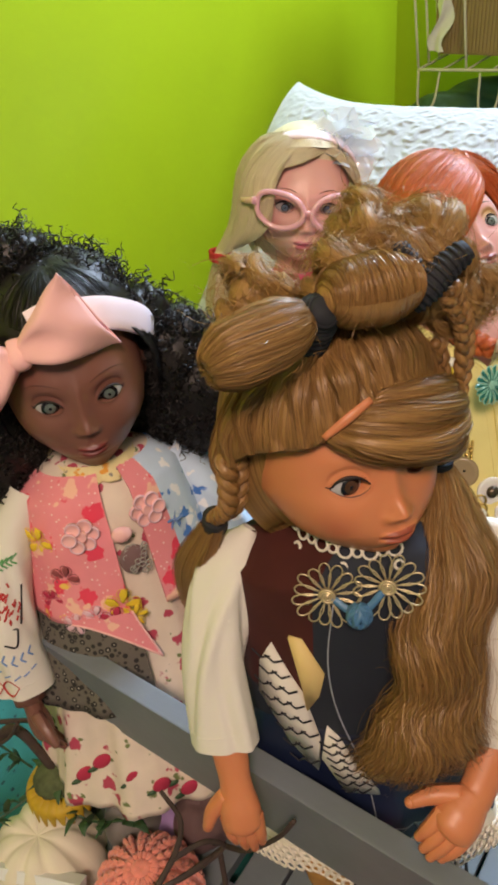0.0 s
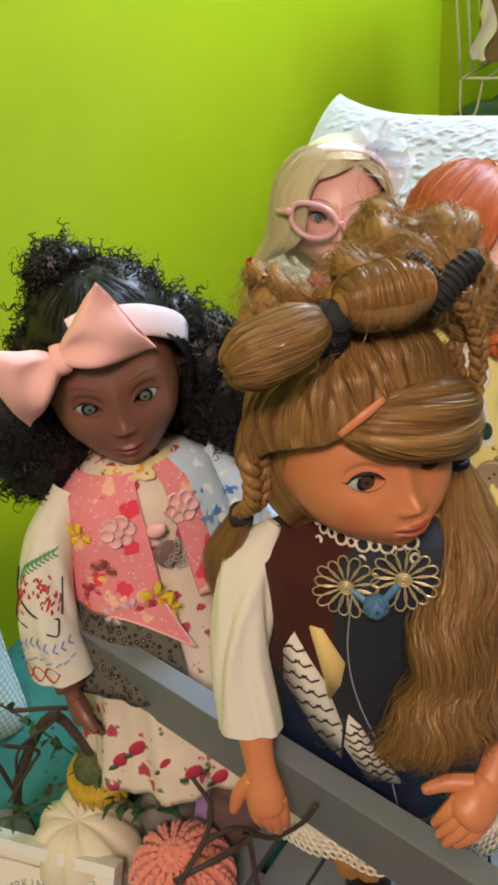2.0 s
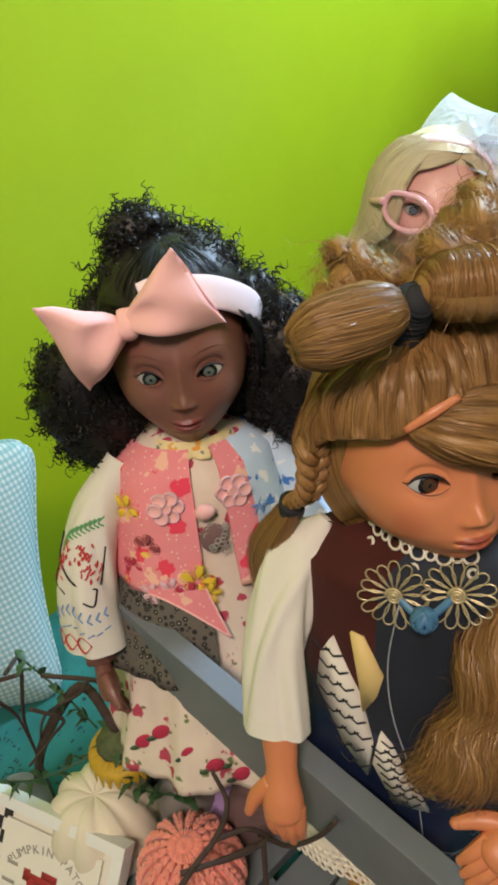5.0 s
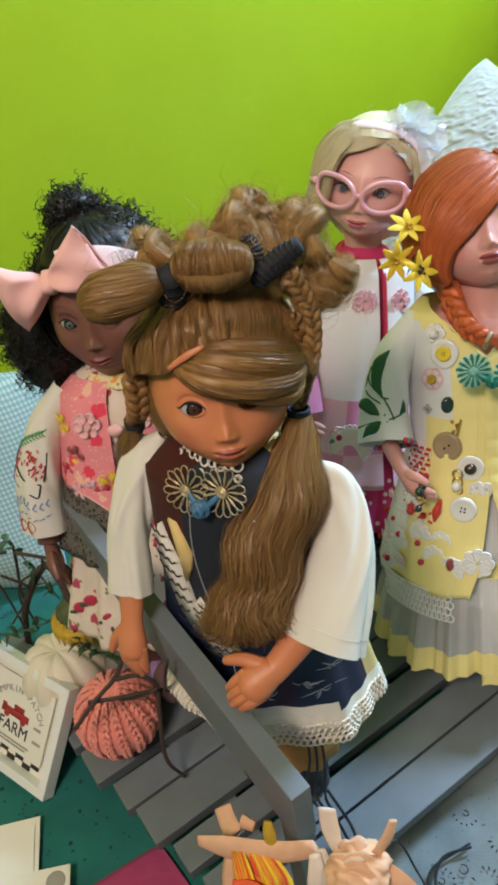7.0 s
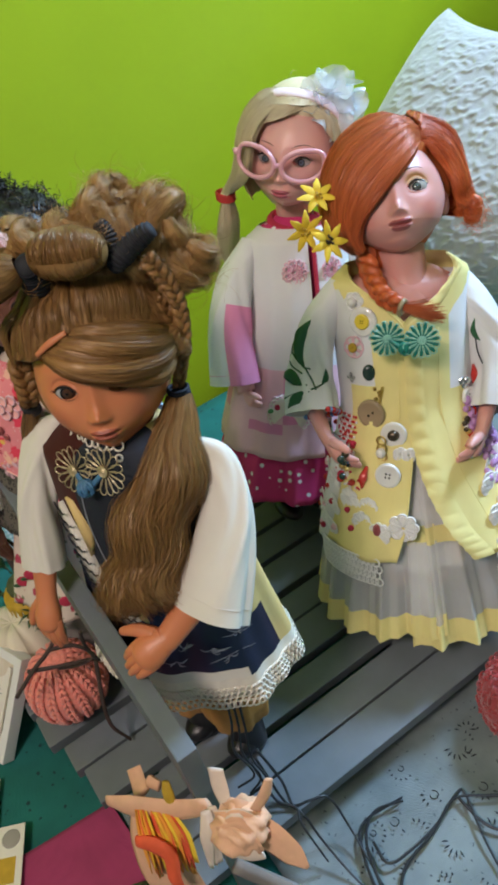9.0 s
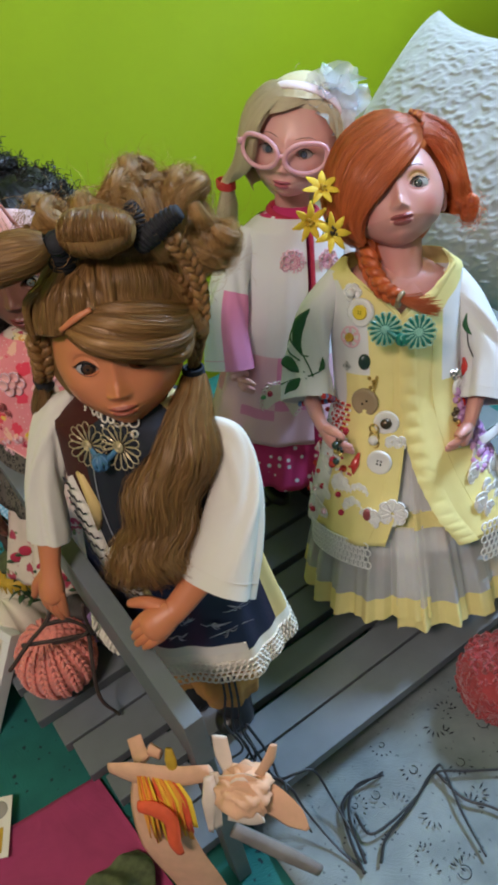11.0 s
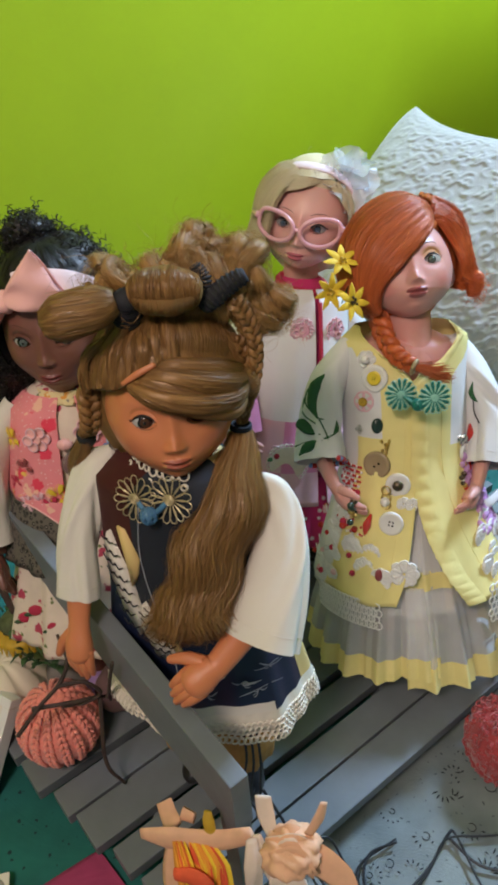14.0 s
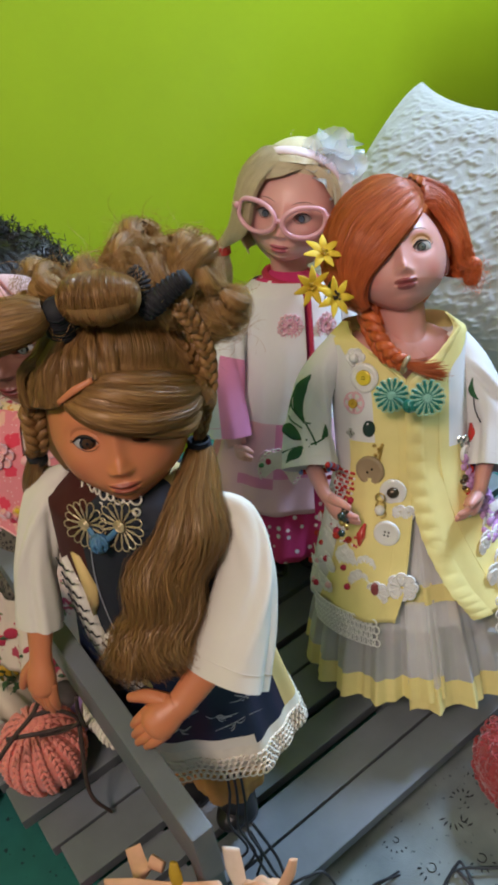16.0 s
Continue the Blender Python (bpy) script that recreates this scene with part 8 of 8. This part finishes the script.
def knit_ball(name, label, c, r, h, key, ribs, top_key=None, boucle=False):
    """A knitted pumpkin: ribs of plaited stitches round a gathered ball."""
    c = V(*c)
    core, parts = Geo(), []
    ball(core, c, (r * 0.985, r * 0.985, h * 0.985), key, 48, 28, fn=lambda P, Q: Q * (1 - 0.16 * np.exp(-((1 - np.abs(P[..., 2:3])) / 0.12))))
    parts.append(("core", core, ""))
    if boucle:
        g = Geo()
        for i in range(900):
            d = unit(np.random.normal(0, 1, 3))
            p = c + d * V(r, r, h) * random.uniform(0.94, 1.02)
            ring(g, p, np.random.normal(0, 1, 3), random.uniform(0.0018, 0.0034), 0.0011, key, 8, 4)
        tagged(g.build("knit_surface", None, None), kind="stuff")
        ob = bpy.data.objects["knit_surface"]
        parts_top = at_origin(name, label, "pumpkin", c, parts)
        ob.parent = parts_top
        ob.data.transform(Matrix.Translation(-Vector(c)))
        return parts_top
    for k in range(ribs):
        g = Geo()
        a = 2 * math.pi * k / ribs
        for q in range(17):
            el = -1.25 + 2.65 * q / 16
            for sgn in (-1, 1):
                pts = []
                for w in (0, 1, 2):
                    e = el + 0.085 * w
                    az = a + sgn * (0.115 - 0.05 * w) * (2 * math.pi / ribs) / 0.42
                    rr = 1.0 + 0.035 * math.cos(w - 1)
                    pts.append(c + V(r * math.cos(e) * math.cos(az), r * math.cos(e) * math.sin(az), h * math.sin(e)) * rr)
                tube(g, pts, [0.0011, 0.0022 * (0.6 + 0.4 * math.cos(el)), 0.0011], key, n=7, seg=6)
        parts.append(("rib", g, ""))
    g = Geo()
    for i in range(26):
        t = 2 * math.pi * i / 26
        tube(g, [c + V(0.3 * r * math.cos(t), 0.3 * r * math.sin(t), h * 0.93), c + V(0.12 * r * math.cos(t), 0.12 * r * math.sin(t), h * 0.98), c + V(0, 0, h * 0.85)], 0.0016, top_key or key, n=8, seg=5)
    parts.append(("gathered_top", g, ""))
    return at_origin(name, label, "pumpkin", c, parts, "knitted pumpkins")


knit_ball("knitted_pumpkin", "coral ribbed knitted pumpkin on the bench end", (-0.034, 0.240, 0.037), 0.036, 0.0375, "coral_yarn", 17)
knit_ball("knitted_pumpkin", "brick red looped wool pumpkin beside the bench", (0.286, -0.022, -0.002), 0.040, 0.040, "red_yarn", 0, None, True)
sp = Geo()
tube(sp, [(0.288, -0.020, 0.030), (0.290, -0.018, 0.046), (0.293, -0.018, 0.056)], [0.006, 0.0045, 0.0052], "cane", n=10, seg=10)
tagged(sp.build("pumpkin_stem"), "short brown wooden stem of a wool pumpkin", "stem")


def smooth_pumpkin(name, label, c, r, h, key, lobes):
    g = Geo()
    ball(g, c, (r, r, h), key, 80, 40, fn=lambda P, Q: Q * (1 - 0.10 * np.abs(np.cos(lobes * 0.5 * np.arctan2(P[..., 1:2], P[..., :1]))) ** 6 * np.sqrt(1 - np.clip(P[..., 2:3] ** 2, 0, 1)) - 0.2 * np.exp(-((1 - P[..., 2:3]) / 0.06))))
    return at_origin(name, label, "pumpkin", c, [("body", g, "")])


smooth_pumpkin("felt_pumpkin", "cream felt pumpkin standing on teal cloth", V(-0.052, 0.330, 0.008), 0.044, 0.053, "pumpkin_cream", 9)
smooth_pumpkin("felt_stone", "smooth grey felt lump on the bench", V(0.000, 0.288, 0.030), 0.022, 0.032, "grey_lump", 3)
smooth_pumpkin("felt_stone", "dusty mauve felt lump on the bench", V(0.030, 0.245, 0.026), 0.023, 0.027, "mauve", 3)
smooth_pumpkin("felt_stone", "dark grey stone beside the cream pumpkin", V(-0.088, 0.412, -0.022), 0.028, 0.023, "grey_lump", 2)


def sunflower():
    c = V(-0.022, 0.326, 0.086)
    n = unit(V(-0.30, -0.75, -0.25))
    a = unit(np.cross(n, (0, 0, 1)))
    b = np.cross(n, a)
    parts = []
    h = Geo()
    ball(h, c + V(0, 0, 0.006), (0.018, 0.016, 0.010), "moss", 30, 20, fn=lambda P, Q: Q * (1 + 0.06 * np.sin(30 * P[..., :1]) * np.sin(28 * P[..., 1:2])))
    parts.append(("flower_head", h, "dark seed head"))
    for i in range(24):
        g = Geo()
        t = 2 * math.pi * i / 24
        d = V(math.cos(t), math.sin(t), 0)
        tube(g, [c + d * 0.015, c + d * 0.024 + V(0, 0, -0.004), c + d * 0.026 + V(0, 0, -0.016 - 0.006 * random.random())], [0.002, 0.0042, 0.001], "sunflower", n=10, seg=8, flat=0.2, side=np.cross(d, (0, 0, 1)))
        parts.append(("petal", g, ""))
    s = Geo()
    tube(s, [c + V(0, 0, 0.012), c + V(-0.004, 0.03, 0.045), V(-0.055, 0.385, 0.07), V(-0.066, 0.41, 0.0), V(-0.07, 0.42, TZ)], [0.003, 0.0042, 0.0038, 0.003], "cane", n=24, seg=8)
    parts.append(("stem", s, ""))

    def leaf(p, d, L, w):
        g = Geo()
        d = unit(V(*d))
        tube(g, [p, p + d * L * 0.5 + V(0, 0, 0.003), p + d * L], [0.0006, w, w * 0.7, 0.0004], "leaf", n=10, seg=8, flat=0.14, side=np.cross(d, V(0.2, 0.5, 0.8)))
        parts.append(("leaf", g, ""))

    for i in range(22):
        t = 2 * math.pi * i / 22
        leaf(c + V(0, 0, 0.006), (math.cos(t), math.sin(t), random.uniform(-0.5, 0.5)), random.uniform(0.016, 0.026), 0.0045)
    sprigs = [[c + V(-0.01, -0.012, -0.008), V(-0.028, 0.292, 0.072), V(-0.014, 0.262, 0.082)], [c + V(-0.016, 0.01, -0.004), V(-0.075, 0.355, 0.072), V(-0.098, 0.385, 0.060)], [c + V(-0.006, 0.02, 0.006), V(-0.036, 0.372, 0.120), V(-0.045, 0.40, 0.140)]]
    for sp_ in sprigs:
        g = Geo()
        tube(g, sp_, 0.0009, "leaf", n=16, seg=5)
        parts.append(("sprig", g, ""))
        C = spline(sp_, 9)
        for i in range(1, 9):
            for k in range(2):
                leaf(C[i], np.random.normal(0, 1, 3) + V(-0.3, -0.3, 0), random.uniform(0.010, 0.017), 0.0038)
    at_origin("artificial_sunflower", "drooping artificial sunflower with dark leaves over a pumpkin", "flower", c, parts)


sunflower()


def twigs(name, label, lines, r, key, cat="twig"):
    parts = []
    for pts in lines:
        g = Geo()
        P = [V(*p) for p in pts]
        tube(g, P, [r, r * random.uniform(0.75, 1), r * 0.7], key, n=10 * len(P), seg=7)
        parts.append(("stem" if cat == "twig" else "strand", g, ""))
    return at_origin(name, label, cat, V(*lines[0][0]), parts)


twigs("bare_twig", "dark brown bare twig lying over the coral pumpkin", [
    [(-0.074, 0.209, 0.094), (-0.050, 0.206, 0.116), (-0.030, 0.203, 0.132), (-0.018, 0.205, 0.150), (-0.016, 0.218, 0.168)],
    [(-0.056, 0.211, 0.112), (-0.030, 0.199, 0.109), (-0.010, 0.194, 0.103), (0.004, 0.196, 0.090), (0.010, 0.215, 0.058)],
    [(-0.032, 0.203, 0.130), (-0.014, 0.193, 0.130), (-0.004, 0.188, 0.112), (-0.016, 0.196, 0.100), (-0.034, 0.203, 0.103)],
    [(0.002, 0.194, 0.094), (-0.004, 0.168, 0.130), (-0.008, 0.140, 0.185), (-0.007, 0.128, 0.215)],
    [(-0.004, 0.193, 0.101), (-0.020, 0.176, 0.040), (-0.012, 0.168, 0.006)]], 0.0019, "cane")
twigs("bare_twig", "dark bare twig reaching past the sunflower", [
    [(-0.045, 0.372, 0.148), (-0.020, 0.335, 0.150), (-0.012, 0.316, 0.142), (-0.006, 0.298, 0.122), (-0.001, 0.282, 0.098)],
    [(-0.050, 0.400, 0.130), (-0.085, 0.420, 0.125), (-0.110, 0.430, 0.105)],
    [(-0.060, 0.405, 0.135), (-0.040, 0.430, 0.110), (-0.050, 0.45, 0.02), (-0.05, 0.455, TZ)]], 0.0018, "cane")
twigs("bare_twig", "tangled dark cane sprays behind the armrest", [
    [(-0.066, 0.352, 0.150), (-0.050, 0.345, 0.128), (-0.055, 0.36, 0.100), (-0.075, 0.38, 0.060)],
    [(-0.030, 0.330, 0.165), (-0.034, 0.345, 0.140), (-0.055, 0.37, 0.110), (-0.06, 0.40, 0.03)],
    [(-0.080, 0.365, 0.160), (-0.070, 0.375, 0.12), (-0.066, 0.385, 0.05), (-0.066, 0.39, TZ)]], 0.0015, "cane")
twigs("cord_tangle", "dark waxed cords trailing over the slate cloth", [
    [(0.084, -0.060, -0.034), (0.096, -0.024, -0.033), (0.112, -0.004, -0.033), (0.152, -0.008, -0.033)],
    [(0.090, -0.055, -0.033), (0.104, -0.018, -0.031), (0.125, -0.003, -0.032), (0.150, -0.011, -0.031)],
    [(0.109, -0.020, -0.033), (0.108, -0.040, -0.033), (0.130, -0.044, -0.032), (0.160, -0.042, -0.032), (0.186, -0.037, -0.031), (0.216, -0.058, -0.032), (0.29, -0.110, -0.033)],
    [(0.100, -0.062, -0.034), (0.118, -0.050, -0.033), (0.150, -0.045, -0.032), (0.188, -0.035, -0.030), (0.194, -0.040, -0.032), (0.18, -0.075, -0.033), (0.17, -0.11, -0.034)],
    [(0.188, -0.036, -0.032), (0.190, -0.066, -0.034), (0.205, -0.090, -0.034), (0.215, -0.125, -0.034)]], 0.0014, "cord_dark", "cord")
twigs("cord_tangle", "dark cords hanging from the boots to the table", [
    [(0.062, 0.062, 0.045), (0.064, 0.048, 0.020), (0.066, 0.036, 0.004), (0.072, 0.018, 0.002), (0.075, 0.004, -0.02), (0.080, -0.03, -0.035), (0.086, -0.06, -0.035)],
    [(0.066, 0.064, 0.050), (0.072, 0.046, 0.016), (0.070, 0.030, 0.003), (0.082, 0.022, 0.008), (0.096, 0.016, 0.004), (0.100, -0.002, -0.025), (0.094, -0.05, -0.035)],
    [(0.058, 0.066, 0.040), (0.060, 0.040, 0.010), (0.070, 0.026, 0.004), (0.066, 0.012, 0.004), (0.070, -0.01, -0.03)]], 0.0013, "cord_dark", "cord")


# inked sprigs and dashes on the slate and teal cloths
def ink(name, label, x0, x1, y0, y1, z, n, seed):
    rng = random.Random(seed)
    g = Geo()
    for i in range(n):
        x, y = rng.uniform(x0, x1), rng.uniform(y0, y1)
        t0, L = rng.uniform(0, 6.28), rng.choice([0.004, 0.006, 0.009])
        for k in range(rng.choice([1, 3, 5, 6])):
            t = t0 + 0.5 * k
            px, py = x + 0.010 * math.cos(t0 + 0.45 * k), y + 0.010 * math.sin(t0 + 0.45 * k)
            dx, dy = L * 0.32 * math.cos(t), L * 0.32 * math.sin(t)
            tube(g, [(px - dx, py - dy, z), (px, py, z + 0.0001), (px + dx, py + dy, z)], [0.0002, 0.0009, 0.0002], "ink", n=5, seg=5, flat=0.2, side=(dy, -dx, 0))
        if i % 5 == 0:
            ring(g, V(x, y, z), (0, 0, 1), L * 0.6, 0.0004, "ink", 14, 4, 0.8)
    tagged(g.build(name), label, "print", "", "stuff")


ink("ink_print", "black botanical ink marks printed on slate cloth", 0.09, 0.42, -0.20, 0.015, TZ + 0.0082, 95, 1)
ink("ink_print", "black ink marks printed on teal cloth", -0.32, -0.06, 0.20, 0.62, TZ + 0.0026, 70, 2)


# husk bird on a board
def husk_bird():
    parts = []

    def strip(nm, pts, rad, key, flat=0.25, side=None, n=14):
        g = Geo()
        tube(g, [V(*p) for p in pts], rad, key, n=n, seg=10, flat=flat, side=side)
        parts.append((nm, g, ""))

    s = (0.75, -0.62, 0.2)
    strip("board", [(-0.026, 0.016, 0.162), (-0.032, 0.008, 0.140), (-0.036, -0.004, 0.105), (-0.030, -0.020, 0.05), (-0.03, -0.03, -0.035)], [0.014, 0.019, 0.021, 0.019, 0.026], "husk", 0.22, s, 24)
    strip("wing", [(-0.046, 0.040, 0.162), (-0.034, 0.024, 0.166), (-0.014, 0.004, 0.168), (0.004, -0.014, 0.180)], [0.004, 0.0085, 0.008, 0.006], "husk", 0.4)
    strip("husk_roll", [(-0.022, 0.052, 0.156), (-0.024, 0.044, 0.152), (-0.026, 0.034, 0.152)], [0.0065, 0.0068, 0.0075], "husk", 0.35, (0.6, -0.6, 0.4))
    strip("husk_roll", [(-0.018, 0.034, 0.162), (-0.014, 0.026, 0.162)], [0.005, 0.004], "husk", 0.7)
    strip("husk_strip", [(0.017, -0.010, 0.205), (0.014, -0.016, 0.194), (0.012, -0.024, 0.186)], [0.0055, 0.006, 0.004], "husk_white", 0.2, (0.6, -0.6, 0.4))
    g = Geo()
    ball(g, (0.012, -0.042, 0.196), (0.018, 0.016, 0.0105), "husk", 40, 24, mat4(pose(0, 0, 0, 0, -22, -50))[:3, :3], fn=lambda P, Q: Q * (1 + 0.08 * np.sin(6 * P[..., :1] + 5 * P[..., 2:3] + 2 * np.sin(5 * P[..., 1:2])) + 0.07 * np.sin(17 * P[..., 1:2] + 9 * P[..., :1])))
    parts.append(("husk_body", g, ""))
    for i in range(14):
        a, b = random.uniform(-1, 1), random.uniform(-1, 1)
        strip("husk_strip", [(0.004 + 0.006 * a, -0.034 + 0.008 * b, 0.200), (0.013 + 0.004 * b, -0.044 + 0.006 * a, 0.2065 + 0.002 * a), (0.018 + 0.008 * b, -0.052 + 0.012 * a, 0.199 + 0.008 * b)], [0.0020, 0.0050, 0.0012], random.choice(["husk", "husk", "husk_white"]), 0.16, None, 9)
    strip("husk_tail", [(0.014, -0.040, 0.193), (0.022, -0.056, 0.192), (0.027, -0.070, 0.187), (0.030, -0.079, 0.182)], [0.008, 0.0105, 0.0085, 0.0015], "husk", 0.10, (0.5, 0.2, 0.8))
    strip("husk_strip", [(0.022, -0.046, 0.208), (0.030, -0.046, 0.216), (0.036, -0.044, 0.224)], [0.0035, 0.004, 0.0025], "husk", 0.3)
    for i in range(7):
        a = random.uniform(-1, 1)
        strip("husk_strip", [(0.002 + 0.003 * a, -0.018, 0.186), (-0.002 + 0.006 * a, -0.026, 0.172), (-0.004 + 0.010 * a, -0.032 - 0.004 * a, 0.150 + 0.008 * a)], [0.0024, 0.0046, 0.0016], "husk_white", 0.22, s)
    strip("husk_strip", [(0.000, -0.034, 0.160), (0.010, -0.042, 0.158), (0.016, -0.050, 0.162)], [0.004, 0.007, 0.003], "husk_white", 0.3)
    for i in range(34):
        t = random.uniform(-1.0, 1.0)
        strip("tuft", [(-0.024 + 0.010 * t, 0.012 - 0.008 * t, 0.168), (-0.026 + 0.013 * t, 0.000 - 0.010 * t, 0.158), (-0.030 + 0.015 * t, -0.010 - 0.010 * t, random.uniform(0.118, 0.142))], [0.0014, 0.0046, 0.0014], random.choice(["orange_fibre", "daisy", "orange_fibre", "red_fibre"]), 0.25, None, 9)
    strip("tuft", [(-0.014, 0.006, 0.170), (-0.012, 0.010, 0.180), (-0.010, 0.013, 0.186)], [0.004, 0.0042, 0.0025], "sunflower", 0.6)
    strip("wattle", [(-0.042, 0.008, 0.156), (-0.034, -0.002, 0.158), (-0.030, -0.010, 0.150), (-0.034, -0.016, 0.136), (-0.034, -0.020, 0.126)], [0.0045, 0.0062, 0.0052, 0.0046, 0.003], "red_fibre", 0.6, None, 20)
    strip("stick", [(0.000, -0.036, 0.142), (0.020, -0.060, 0.122), (0.034, -0.078, 0.108)], [0.0055, 0.006, 0.0045], "grey_lump", 0.7)
    at_origin("husk_bird", "peach corn-husk bird with orange tuft on a board", "ornament", (-0.03, -0.03, -0.035), parts)


husk_bird()
pc = Geo()
for k in range(2):
    r, t = np.meshgrid(np.linspace(-1, 1, 24), np.linspace(-1, 1, 24), indexing="ij")
    P = np.stack([-0.088 + 0.030 * r + 0.008 * np.sin(3 * t), 0.034 + 0.040 * t, TZ + 0.010 + 0.020 * np.exp(-(r * r + t * t)) + 0.004 * np.sin(7 * r + 4 * t) - 0.002 * k], -1)
    pc.grid(P if k == 0 else P[:, ::-1], "moss")
tagged(pc.build("folded_cloth"), "crumpled olive patterned cloth scrap on the felt mat", "cloth")


def cards():
    c1 = thing("note_card", "stack of blank cream cards lying on cloth", "card", Matrix.Translation((-0.165, 0.232, TZ + 0.008)) @ Matrix.Rotation(radians(-24), 4, "Z"))
    part("card", box(-0.026, 0.026, -0.024, 0.024, 0.0, 0.0012, 0), "paper", c1)
    part("card", box(-0.030, 0.022, -0.030, 0.016, 0.0015, 0.0026, 0), "paper", c1)
    c2 = thing("printed_card", "cream card printed with dark ovals and ochre", "card", Matrix.Translation((-0.168, 0.190, TZ + 0.012)) @ Matrix.Rotation(radians(-26), 4, "Z"))
    part("card", box(-0.045, 0.040, -0.040, 0.014, 0.0, 0.0012, 0), "paper", c2)
    g = Geo()
    disc(g, V(0.028, 0.002, 0.0012), V(0, 0, 1), 0.0085, 0.0004, "print_grey", 20)
    g.build("oval_print", None, c2)
    g = Geo()
    disc(g, V(-0.026, 0.000, 0.0012), V(0, 0, 1), 0.007, 0.0004, "print_grey", 20)
    g.build("oval_print", None, c2)
    part("ochre_print", box(-0.02, 0.034, -0.036, -0.014, 0.0012, 0.0016, 0), "sunflower", c2)


cards()
# small gingham-dressed post at the bench's far end
gc = Geo()
tube(gc, [(0.352, -0.030, TZ + 0.004), (0.352, -0.028, 0.04), (0.354, -0.024, 0.10), (0.356, -0.02, 0.115)], [0.034, 0.026, 0.012, 0.004], "gingham_orange", n=24, seg=28)
tagged(gc.build("gingham_cone"), "orange gingham fabric cone standing on slate cloth", "ornament")
lamp = thing("ceiling_lamp", "white opal ceiling lamp", "lamp", Matrix.Translation((-0.82, -0.45, 1.9)))
g = Geo()
ball(g, (0, 0, -0.02), (0.2, 0.2, 0.05), "lamp_glass", 40, 16)
g.build("lamp_shade", None, lamp)
